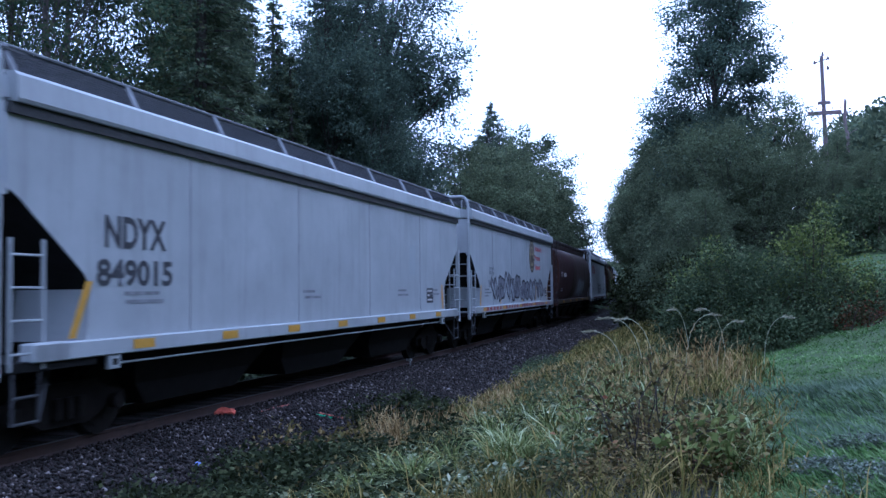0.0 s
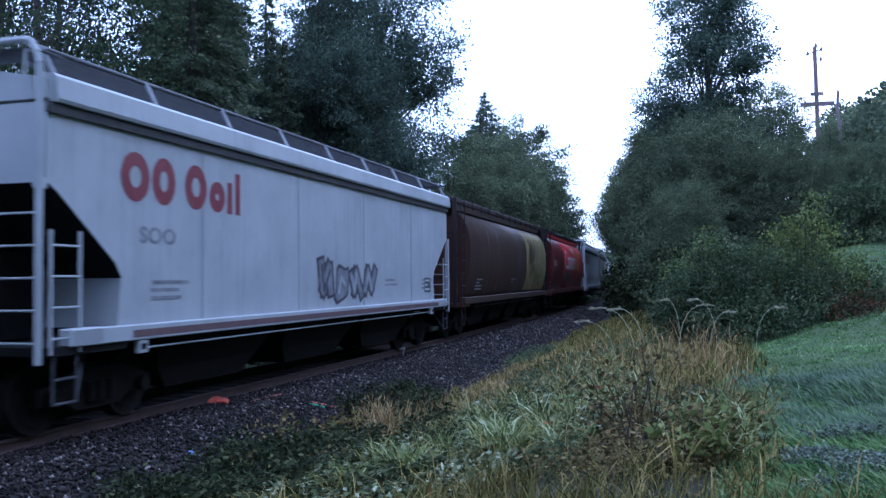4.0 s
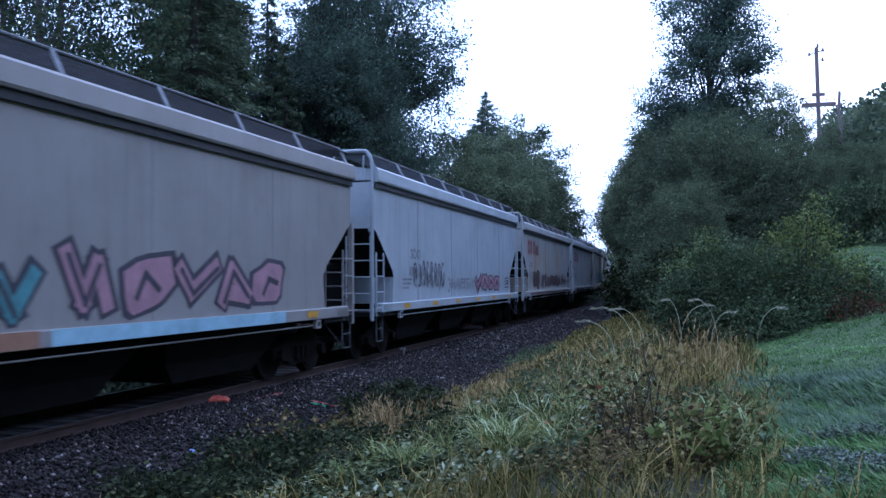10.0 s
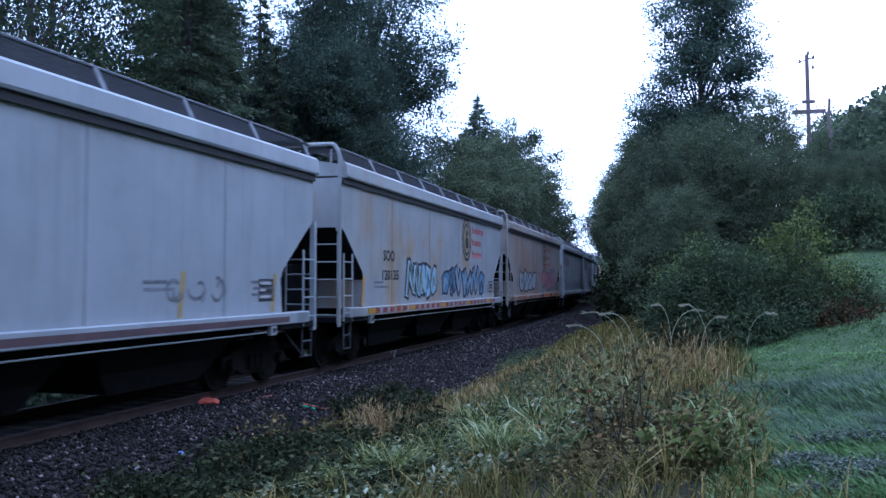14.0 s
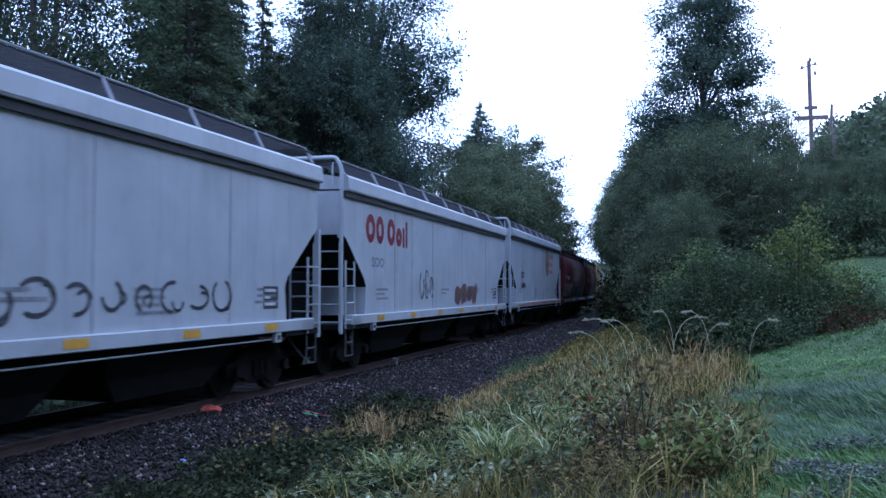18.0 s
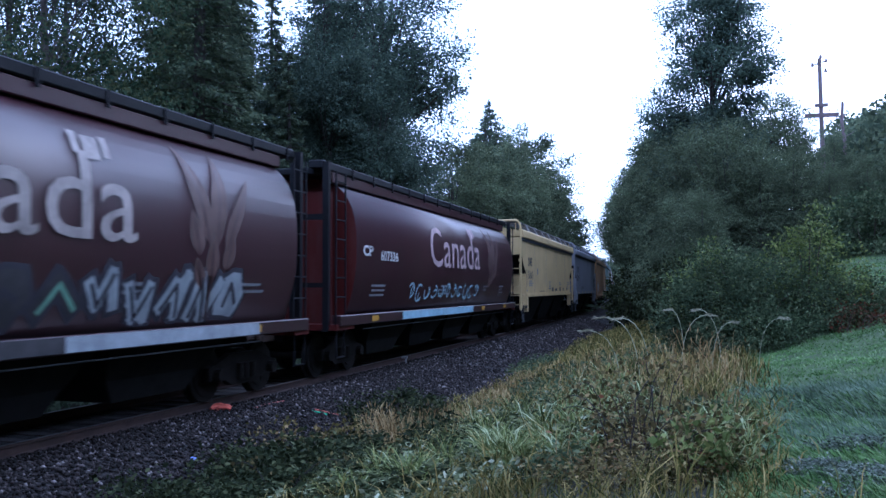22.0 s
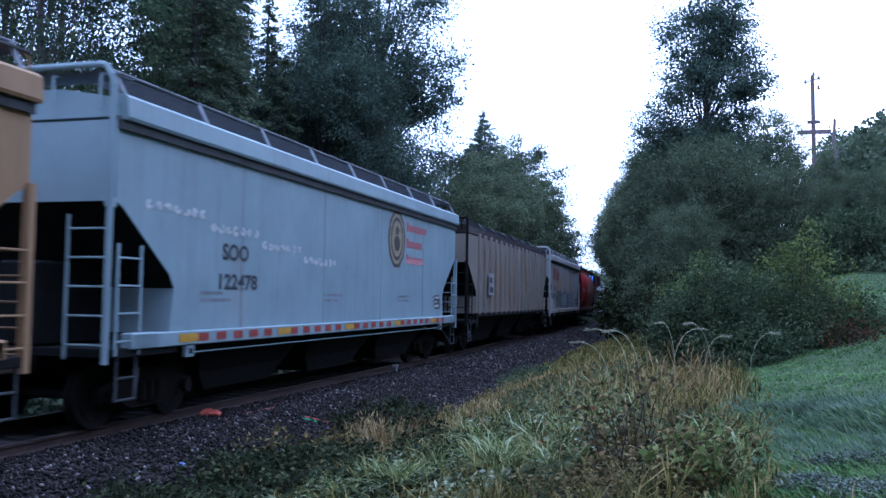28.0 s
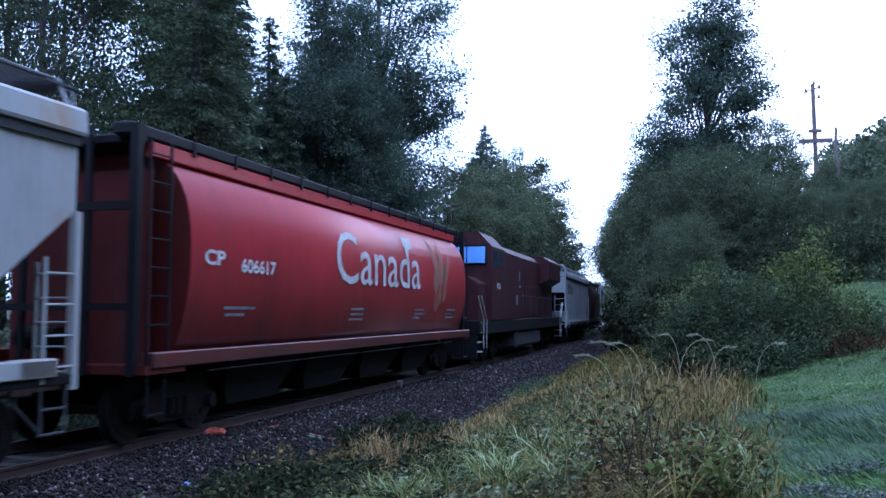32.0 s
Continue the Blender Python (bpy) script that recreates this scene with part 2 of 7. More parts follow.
def ground_z(x, y):
    """Height of the ground: the ditch by the track, the verge, the rising lawn and the wooded hill."""
    x, y = np.asarray(x, float), np.asarray(y, float)
    u = x - track_xs(y)
    lawn = 0.28 + 0.09 * np.clip(y - 7, 0, 90) * smooth01(-0.8, 5.0, x) + 0.02 * np.clip(x, 0, 30)
    lawn = lawn + 0.16 * np.clip(y - 62, 0, 130) * smooth01(6, 26, x)
    right = -0.72 + (lawn + 0.72) * smooth01(2.9, 8.6, u)
    left = -0.72 + 1.0 * smooth01(4, 14, -u) + 0.05 * np.clip(-u - 12, 0, 60)
    z = np.where(u > 0, right, left)
    # unseen rises added right of and behind the stand to hold back sky light
    bank = 0.62 * np.clip(x - 9.5 - 0.04 * np.clip(y, -20, 80), 0, 24) * smooth01(-60, -25, y) * (1 - smooth01(70, 120, y))
    back = 0.04 * np.clip(-y - 12, 0, 26) * smooth01(-6, 2, x)
    z = z + np.maximum(bank, back)
    lump = np.sin(x * 1.7 + y * 0.6) * np.sin(y * 1.1 - x * 0.4) * 0.05 + np.sin(x * 4.1) * np.sin(y * 3.3 + 1) * 0.02
    return z + lump * smooth01(3.2, 5, np.abs(u))

# ---- ground ----


def ground_material():
    m, nt, b = material("soil_and_turf", 0.95)
    a = ramp(nt, grain(nt, 0.5, 5), [(0.3, (0.014, 0.014, 0.007)), (0.55, (0.028, 0.025, 0.012)), (0.75, (0.045, 0.034, 0.018))])
    f = ramp(nt, grain(nt, 18, 6), [(0.3, (0.6,) * 3), (0.7, (1.1,) * 3)])
    co = nt.nodes.new("ShaderNodeTexCoord")
    sp = nt.nodes.new("ShaderNodeSeparateXYZ")
    nt.links.new(co.outputs["Object"], sp.inputs[0])
    wob = nt.nodes.new("ShaderNodeMath")
    wob.operation = "ADD"
    nt.links.new(sp.outputs[0], wob.inputs[0])
    nt.links.new(grain(nt, 0.9, 4), wob.inputs[1])
    turf = ramp(nt, wob.outputs[0], [(0.55, (0, 0, 0)), (0.95, (1, 1, 1))])
    lawn = ramp(nt, grain(nt, 1.3, 6), [(0.3, (0.04, 0.064, 0.015)), (0.55, (0.056, 0.085, 0.021)), (0.8, (0.075, 0.108, 0.03))])
    a = mixed(nt, turf, a, lawn)
    nt.links.new(mixed(nt, 1.0, a, f, "MULTIPLY"), b.inputs["Base Color"])
    bumped(nt, b, grain(nt, 14), 0.6, 0.05)
    return m


def build_ground():
    def axis(lo, hi, step, far):
        core = list(np.arange(lo, hi + 1e-6, step))
        out = [lo - d for d in far[::-1]] + core + [hi + d for d in far]
        return np.array(out)
    far = [1, 2, 4, 7, 11, 16, 23, 32, 45, 70, 120, 250, 600, 1500, 3500]
    xs = axis(-16, 8, 0.3, far)
    ys = axis(-2, 46, 0.4, far)
    gx, gy = np.meshgrid(xs, ys)
    gz = ground_z(gx, gy)
    away = np.hypot(gx, gy)
    gz = np.where(away > 320, np.minimum(gz, 30), gz)
    nx, ny = len(xs), len(ys)
    verts = np.stack([gx, gy, gz], -1).reshape(-1, 3)
    idx = np.arange(nx * ny).reshape(ny, nx)
    faces = np.stack([idx[:-1, :-1], idx[:-1, 1:], idx[1:, 1:], idx[1:, :-1]], -1).reshape(-1, 4)
    me = bpy.data.meshes.new("ground")
    me.from_pydata(verts.tolist(), [], faces.tolist())
    for p in me.polygons:
        p.use_smooth = True
    me.materials.append(ground_material())
    tagged(new("ground", me), "uneven soil and turf rising from the track to a lawn", "ground", kind="structure")


build_ground()


def ballast_material():
    m, nt, b = material("crushed_rock", 0.9)
    b.inputs["Specular IOR Level"].default_value = 0.3
    geo = nt.nodes.new("ShaderNodeNewGeometry")
    col = ramp(nt, geo.outputs["Random Per Island"], [(0, (0.006, 0.0045, 0.004)), (0.45, (0.018, 0.013, 0.0115)), (0.8, (0.044, 0.033, 0.03)), (0.94, (0.10, 0.08, 0.075)), (1, (0.30, 0.26, 0.25))])
    fine = ramp(nt, grain(nt, 30), [(0.3, (0.7,) * 3), (0.7, (1.1,) * 3)])
    nt.links.new(mixed(nt, 1.0, col, fine, "MULTIPLY"), b.inputs["Base Color"])
    return m


M_BALLAST = ballast_material()


def bed_material():
    m, nt, b = material("ballast_bed", 0.95)
    v = nt.nodes.new("ShaderNodeTexVoronoi")
    v.inputs["Scale"].default_value = 17
    co = nt.nodes.new("ShaderNodeTexCoord")
    nt.links.new(co.outputs["Object"], v.inputs["Vector"])
    col = ramp(nt, v.outputs["Color"], [(0.1, (0.009, 0.0065, 0.006)), (0.5, (0.021, 0.015, 0.013)), (0.9, (0.045, 0.034, 0.03))])
    # painted gap shade: colour falls off from each stone's middle
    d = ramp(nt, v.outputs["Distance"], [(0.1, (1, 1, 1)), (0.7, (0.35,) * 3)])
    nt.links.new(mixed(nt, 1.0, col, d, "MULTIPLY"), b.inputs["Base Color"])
    bumped(nt, b, v.outputs["Distance"], 0.9, -0.05)
    return m


def sweep(bm, outline, s0, s1, step):
    """An (u, z) outline swept along the track."""
    n = int(round((s1 - s0) / step))
    rings = []
    for i in range(n + 1):
        s = s0 + (s1 - s0) * i / n
        rings.append([bm.verts.new(on_track(s, u, z)) for u, z in outline])
    k = len(outline)
    for a, b in zip(rings, rings[1:]):
        for j in range(k):
            bm.faces.new((a[j], a[(j + 1) % k], b[(j + 1) % k], b[j]))
    bm.faces.new(rings[0][::-1])
    bm.faces.new(rings[-1])
    bmesh.ops.recalc_face_normals(bm, faces=bm.faces)
    return bm


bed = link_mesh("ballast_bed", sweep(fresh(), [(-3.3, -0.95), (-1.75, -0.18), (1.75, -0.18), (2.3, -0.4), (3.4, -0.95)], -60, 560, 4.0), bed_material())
tagged(bed, "sloped bed of dark crushed rock under the track", "ballast", kind="structure")


def build_stones():
    """Loose crushed rock on the shoulder beside the track."""
    rng = np.random.default_rng(5)
    base = np.array([(1, 0, 0), (0, 1, 0), (-1, 0, 0), (0, -1, 0), (0, 0, 1), (0, 0, -1)], float)
    tri = np.array([(0, 1, 4), (1, 2, 4), (2, 3, 4), (3, 0, 4), (1, 0, 5), (2, 1, 5), (3, 2, 5), (0, 3, 5)])
    n1, n2 = 42000, 24000
    s = np.concatenate([rng.uniform(4, 24, n1), rng.uniform(24, 62, n2)])
    u = rng.uniform(0.86, 3.5, n1 + n2)
    n = n1 + n2
    top = np.interp(u, [0, 0.95, 1.75, 2.3, 3.4], [-0.16, -0.155, -0.18, -0.4, -0.95])
    gz = ground_z(track_xs(s) + u, s)
    z = np.maximum(top, gz) + rng.uniform(-0.012, 0.03, n)
    size = rng.uniform(0.018, 0.04, n) * np.where(s > 24, 1.35, 1.0)
    jit = base[None] * rng.uniform(0.55, 1.3, (n, 6, 1)) + rng.normal(0, 0.16, (n, 6, 3))
    a = rng.uniform(0, 6.28, n)
    ca, sa = np.cos(a)[:, None], np.sin(a)[:, None]
    x = jit[..., 0] * ca - jit[..., 1] * sa
    y = jit[..., 0] * sa + jit[..., 1] * ca
    v = np.stack([x, y, jit[..., 2] * 0.8], -1) * size[:, None, None]
    v += np.stack([track_xs(s) + u, s, z], -1)[:, None, :]
    f = (tri[None] + 6 * np.arange(n)[:, None, None]).reshape(-1, 3)
    me = bpy.data.meshes.new("ballast_stones")
    me.vertices.add(n * 6)
    me.vertices.foreach_set("co", v.astype(np.float32).ravel())
    me.loops.add(len(f) * 3)
    me.loops.foreach_set("vertex_index", f.astype(np.int32).ravel())
    me.polygons.add(len(f))
    me.polygons.foreach_set("loop_start", np.arange(0, len(f) * 3, 3, dtype=np.int32))
    me.update(calc_edges=True)
    me.materials.append(M_BALLAST)
    tagged(new("ballast_stones", me), "loose grey and brown crushed rock beside the rails", "ballast", kind="stuff")


build_stones()


def build_track():
    track = tagged(new("railway_track"), "rusty steel rails spiked to dark wooden sleepers", "railway track", kind="structure")
    half = [(-0.07, -0.16), (0.07, -0.16), (0.07, -0.145), (0.012, -0.125), (0.012, -0.04), (0.036, -0.03), (0.036, 0.0), (-0.036, 0.0), (-0.036, -0.03), (-0.012, -0.04), (-0.012, -0.125), (-0.07, -0.145)]
    for c in (-0.755, 0.755):
        part("rail", sweep(fresh(), [(c + x, z) for x, z in half], -60, 560, 4.0), M_RAIL, track)
        part("rail_head", sweep(fresh(), [(c - 0.026, 0.0005), (c + 0.026, 0.0005), (c + 0.026, 0.004), (c - 0.026, 0.004)], -60, 560, 4.0), M_RAILTOP, track, "bright worn running surface")
    bm = box(fresh(), -1.3, 1.3, -0.115, 0.115, -0.34, -0.163, 0.012)
    tie = part("sleeper", bm, M_TIE, track)
    tie.matrix_basis = Matrix.Translation(on_track(0.0)) @ pose(0, 0, 0)
    s = 0.55
    while s < 112:
        share("sleeper", tie.data, track, Matrix.Translation(on_track(s)) @ Matrix.Rotation(track_turn(s), 4, "Z"))
        s += 0.53
    return track


build_track()

# ---- the train ----
# A wagon's own space: y along the track away from the walker's end, x to the lineside, z up from the rail head.
GLYPHS = {}


def glyphs(text, weight=0.022):
    if text not in GLYPHS:
        cu = bpy.data.curves.new("lettering", "FONT")
        cu.body = text
        cu.resolution_u = 3
        cu.offset = weight
        ob = bpy.data.objects.new("lettering", cu)
        me = ob.to_mesh()
        co = np.array([v.co[:] for v in me.vertices])
        fa = [tuple(p.vertices) for p in me.polygons]
        ob.to_mesh_clear()
        bpy.data.objects.remove(ob)
        bpy.data.curves.remove(cu)
        lo, hi = co.min(0), co.max(0)
        GLYPHS[text] = ((co - lo)[:, :2] / (hi - lo)[:2], fa)
    return GLYPHS[text]


def on_side(bm, side, proud):
    """Bends a flat (y, z) drawing onto a wagon's side."""
    z = 1.0
    while z < 4.6:
        bmesh.ops.bisect_plane(bm, geom=bm.verts[:] + bm.edges[:] + bm.faces[:], plane_co=(0, 0, z), plane_no=(0, 0, 1))
        z += 0.16
    for v in bm.verts:
        v.co.x += side(v.co.z) + proud
    bm.normal_update()
    for f in bm.faces:
        if f.normal.x < 0:
            f.normal_flip()
        f.smooth = True
    return bm


def lettering(parent, text, y, z, w, h, mat, side, proud=0.006, name="lettering"):
    co, fa = glyphs(text, 0.004 if name == "country_name" else 0.032)
    bm = fresh()
    vs = [bm.verts.new((0, y + c[0] * w, z + c[1] * h)) for c in co]
    for f in fa:
        try:
            bm.faces.new([vs[i] for i in f])
        except ValueError:
            pass
    return part(name, on_side(bm, side, proud), mat, parent)


def bars(parent, spans, mat, side, name="marking", proud=0.005):
    """Plain painted bars: (y, z, width, height) each."""
    for y, z, w, h in spans:
        bm = fresh()
        bm.faces.new([bm.verts.new((0, y + a * w, z + b * h)) for a, b in ((0, 0), (1, 0), (1, 1), (0, 1))])
        part(name, on_side(bm, side, proud), mat, parent)


def disc(bm, y, z, ry, rz, n=20, wob=0.0, rng=None):
    ph = [1 + (rng.uniform(-wob, wob) if rng else 0) for _ in range(n)]
    vs = [bm.verts.new((0, y + ry * p * math.cos(6.2832 * i / n), z + rz * p * math.sin(6.2832 * i / n))) for i, p in enumerate(ph)]
    bm.faces.new(vs)


def ring(bm, y, z, ry, rz, t, n=18, a0=0.0, a1=6.2832):
    vs = []
    for i in range(n + 1):
        a = a0 + (a1 - a0) * i / n
        c, s = math.cos(a), math.sin(a)
        vs.append((bm.verts.new((0, y + ry * c, z + rz * s)), bm.verts.new((0, y + (ry - t) * c, z + (rz - t) * s))))
    for p, q in zip(vs, vs[1:]):
        bm.faces.new((p[0], q[0], q[1], p[1]))


def graffiti(parent, y0, y1, z0, z1, n, fill, edge, side, seed, accents=()):
    """Sprayed balloon shapes in a row: a fill over a darker outline, cut by strokes; no letters. Without a fill: loose loops."""
    rng = random.Random(seed)
    w = (y1 - y0) / n
    for i in range(n):
        yc, zc = y0 + w * (i + 0.5), (z0 + z1) / 2 + rng.uniform(-0.06, 0.06) * (z1 - z0)
        hh = (z1 - z0) / 2 * rng.uniform(0.8, 1.05)
        if fill is None:
            bm = fresh()
            a0 = rng.uniform(0, 6)
            ring(bm, yc, zc, w * rng.uniform(0.3, 0.5), hh * rng.uniform(0.6, 0.9), 0.06, 12, a0, a0 + rng.uniform(3.4, 5.6))
            ring(bm, yc + 0.2 * w, zc - 0.1 * hh, w * 0.25, hh * rng.uniform(0.3, 0.8), 0.05, 9, a0 + 2, a0 + rng.uniform(4, 6))
            part("graffiti_loop", on_side(bm, side, 0.007), edge, parent)
            continue
        if rng.random() < 0.5:
            k = rng.choice((11, 13, 15))
            lean = rng.uniform(-0.1, 0.35)
            rim = []
            for q in range(k):
                c, d = math.cos(6.2832 * q / k), math.sin(6.2832 * q / k)
                rim.append((math.copysign(abs(c) ** 0.62, c) * w * 0.55 * rng.uniform(0.66, 1.12), math.copysign(abs(d) ** 0.62, d) * hh * rng.uniform(0.7, 1.08)))
            top = None
            for sc, mat, proud in ((1.1, edge, 0.005), (0.9, fill, 0.009)):
                bm = fresh()
                bm.faces.new([bm.verts.new((0, yc + (p[0] + lean * p[1]) * sc, max(1.36, zc + p[1] * sc))) for p in rim])
                ob = part("graffiti_shape" if top is None else "graffiti_fill", on_side(bm, side, proud), mat, parent if top is None else top)
                top = top or ob
            tint = accents[0] if accents and rng.random() < 0.4 else edge
            zig = [(yc - 0.22 * w, zc - 0.4 * hh), (yc - 0.05 * w, zc + rng.uniform(0.1, 0.5) * hh), (yc + 0.2 * w, zc - rng.uniform(0.0, 0.4) * hh)]
            part("graffiti_stroke", on_side(stroke(zig, min(0.1, w * 0.11)), side, 0.0135), tint, top)
            continue
        # a kinked broad stroke: outline, fill and a lighter edge along it
        k = rng.choice((3, 4, 4, 5))
        up = rng.random() < 0.5
        pts = []
        for q in range(k):
            t = q / (k - 1)
            pts.append((yc + w * (t - 0.5) * rng.uniform(0.55, 0.95) + rng.uniform(-0.12, 0.12) * w, zc + hh * (0.74 if (q % 2 == 0) == up else -0.74) * rng.uniform(0.45, 1.05)))
        if rng.random() < 0.35:
            pts.append((pts[-1][0] - 0.45 * w, zc + rng.uniform(-0.2, 0.2) * hh))
        wide = min(w * 0.38, hh * 0.5)
        top = None
        for wd, mat, proud in ((wide + 0.16, edge, 0.005), (wide, fill, 0.009)):
            ob = part("graffiti_shape" if top is None else "graffiti_fill", on_side(stroke(pts, wd), side, proud), mat, parent if top is None else top)
            top = top or ob
        tint = accents[0] if accents and rng.random() < 0.75 else edge
        sub = [(p[0] + 0.16 * wide, p[1] - 0.1 * wide) for p in pts[:3]]
        part("graffiti_stroke", on_side(stroke(sub, wide * 0.36), side, 0.0135), tint, top)


def stroke(pts, wd):
    """A broad pen stroke along kinked points, each piece a hair above the last."""
    bm = fresh()
    for n, ((y0, z0), (y1, z1)) in enumerate(zip(pts, pts[1:])):
        ln = math.hypot(y1 - y0, z1 - z0) or 1.0
        dy, dz = (y1 - y0) / ln, (z1 - z0) / ln
        e = wd * 0.42
        ends = ((y0 - dy * e, z0 - dz * e), (y1 + dy * e, z1 + dz * e))
        q = [(ends[0][0] - dz * wd / 2, ends[0][1] + dy * wd / 2), (ends[0][0] + dz * wd / 2, ends[0][1] - dy * wd / 2), (ends[1][0] + dz * wd * 0.42, ends[1][1] - dy * wd * 0.42), (ends[1][0] - dz * wd * 0.58, ends[1][1] + dy * wd * 0.58)]
        bm.faces.new([bm.verts.new((0.0007 * n, a, max(1.36, b))) for a, b in q])
    return bm


# -- running gear, shared by all wagons --


def truck_meshes():
    bm = fresh()
    pts = [(-1.12, 0.36), (-1.12, 0.58), (-0.9, 0.62), (-0.45, 0.78), (0.45, 0.78), (0.9, 0.62), (1.12, 0.58), (1.12, 0.36), (0.72, 0.40), (0.42, 0.24), (-0.42, 0.24), (-0.72, 0.40)]
    a = [bm.verts.new((-0.06, y, z)) for y, z in pts]
    b = [bm.verts.new((0.06, y, z)) for y, z in pts]
    bm.faces.new(a[::-1])
    bm.faces.new(b)
    for i in range(len(pts)):
        bm.faces.new((a[i], a[(i + 1) % len(pts)], b[(i + 1) % len(pts)], b[i]))
    bmesh.ops.recalc_face_normals(bm, faces=bm.faces)
    for y in (-0.885, 0.885):
        rod(bm, (0.04, y, 0.46), (0.17, y, 0.46), 0.11, 10)
    for y in (-0.2, 0, 0.2):
        rod(bm, (0.07, y, 0.33), (0.07, y, 0.6), 0.075, 8)
    frame_me = bpy.data.meshes.new("side_frame")
    bm.to_mesh(frame_me)
    bm.free()
    frame_me.materials.append(M_TRUCK)
    bm = box(fresh(), -1.0, 1.0, -0.2, 0.2, 0.5, 0.82, 0.03)
    rod(bm, (0, 0, 0.8), (0, 0, 1.05), 0.2, 12)
    bol = bpy.data.meshes.new("bolster")
    bm.to_mesh(bol)
    bm.free()
    bol.materials.append(M_TRUCK)
    bm = fresh()
    rod(bm, (-1.05, 0, 0), (1.05, 0, 0), 0.075, 10)
    for sx in (-1, 1):
        rod(bm, (sx * 0.69, 0, 0), (sx * 0.72, 0, 0), 0.485, 28)
        rod(bm, (sx * 0.72, 0, 0), (sx * 0.83, 0, 0), 0.457, 28)
        rod(bm, (sx * 0.825, 0, 0), (sx * 0.85, 0, 0), 0.36, 20)
        rod(bm, (sx * 0.84, 0, 0), (sx * 0.89, 0, 0), 0.14, 12)
        for j in range(5):
            c, s = math.cos(j * 1.2566), math.sin(j * 1.2566)
            rod(bm, (sx * 0.845, 0.25 * c, 0.25 * s), (sx * 0.856, 0.25 * c, 0.25 * s), 0.05, 6)
    ws = bpy.data.meshes.new("wheelset")
    bm.to_mesh(ws)
    bm.free()
    ws.materials.append(M_WHEEL)
    return frame_me, bol, ws


SIDE_FRAME, BOLSTER, WHEELSET = truck_meshes()
TURNING = []


def add_truck(thing, y):
    t = new("truck")
    t.parent = thing
    t.matrix_basis = pose(0, y, 0)
    t["label"] = "four-wheeled truck caked in brake dust"
    share("side_frame", SIDE_FRAME, t, pose(0.99, 0, 0))
    share("side_frame", SIDE_FRAME, t, pose(-0.99, 0, 0, 0, 0, 180))
    share("bolster", BOLSTER, t)
    for w in (-0.885, 0.885):
        TURNING.append((share("wheelset", WHEELSET, t, pose(0, w, 0.457)), w))


def coupler_mesh():
    bm = box(fresh(), -0.1, 0.1, -0.62, 0.3, 0.78, 0.94, 0.02)
    box(bm, -0.16, 0.17, -0.72, -0.5, 0.74, 0.99, 0.03)
    me = bpy.data.meshes.new("coupler")
    bm.to_mesh(me)
    bm.free()
    me.materials.append(M_RUSTY)
    return me


COUPLER = coupler_mesh()


SHARED = {}


def shared_part(key, make, name, mat, parent, m):
    """A small piece on a mesh that all alike pieces of that material share."""
    key = (key, mat.name)
    if key not in SHARED:
        me = bpy.data.meshes.new(name)
        bm = make()
        bm.to_mesh(me)
        bm.free()
        me.materials.append(mat)
        SHARED[key] = me
    return share(name, SHARED[key], parent, m)


def ladder(thing, x, y, z0, z1, wide, across, mat, rungs):
    """Two stiles with rungs; across: the ladder lies across the wagon's end instead of along its side."""
    lad = new("ladder")
    lad.parent = thing
    lad.matrix_basis = pose(x, y, 0, 0, 0, 0 if across else 90)
    h = round(z1 - z0, 2)
    for k in (0, 1):
        shared_part(("stile", h), lambda: box(fresh(), -0.016, 0.016, -0.016, 0.016, 0, h), "stile", mat, lad, pose(wide * k, 0, z0))
    for i in range(rungs):
        shared_part(("rung", wide), lambda: rod(fresh(), (0, 0, 0), (wide, 0, 0), 0.015, 6), "rung", mat, lad, pose(0, 0, z0 + h * (i + 0.5) / rungs))
    return lad


def grating(thing, x0, x1, y0, y1, z, mat):
    bm = fresh()
    n = 9
    for i in range(n):
        x = x0 + (x1 - x0) * i / (n - 1)
        box(bm, x - 0.007, x + 0.007, y0, y1, z - 0.014, z + 0.014)
    y = y0
    while y <= y1:
        box(bm, x0, x1, y - 0.006, y + 0.006, z - 0.008, z + 0.008)
        y += 0.09
    return part("roof_walkway", bm, mat, thing, "open steel grating")


def underframe(thing, a, mat, sill_z=1.13):
    bm = box(fresh(), -0.28, 0.28, -a + 0.1, a - 0.1, 0.78, 1.12)
    part("centre_sill", bm, M_BLACK, thing)
    for sgn in (-1, 1):
        add_truck(thing, sgn * (a - 1.5))
        share("coupler", COUPLER, thing, pose(0, sgn * a, 0, 0, 0, 0 if sgn < 0 else 180))


def outlets(thing, span, n, z_top):
    for i in range(n):
        y = -span / 2 + span * (i + 0.5) / n
        w = span / n * 0.46
        bm = fresh()
        rings = []
        for z, ww, hx in ((z_top, w * 1.08, 1.45), (0.62, w * 0.8, 1.05), (0.3, w * 0.62, 0.95)):
            rings.append([bm.verts.new((sx * hx, y + sy * ww, z)) for sx, sy in ((1, -1), (1, 1), (-1, 1), (-1, -1))])
        for p, q in zip(rings, rings[1:]):
            for j in range(4):
                bm.faces.new((p[j], p[(j + 1) % 4], q[(j + 1) % 4], q[j]))
        bm.faces.new(rings[-1])
        bm.faces.new(rings[0][::-1])
        bmesh.ops.recalc_face_normals(bm, faces=bm.faces)
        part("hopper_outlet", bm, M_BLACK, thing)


EAVE, HALF = 4.03, 1.5


def flat_side(z):
    return HALF


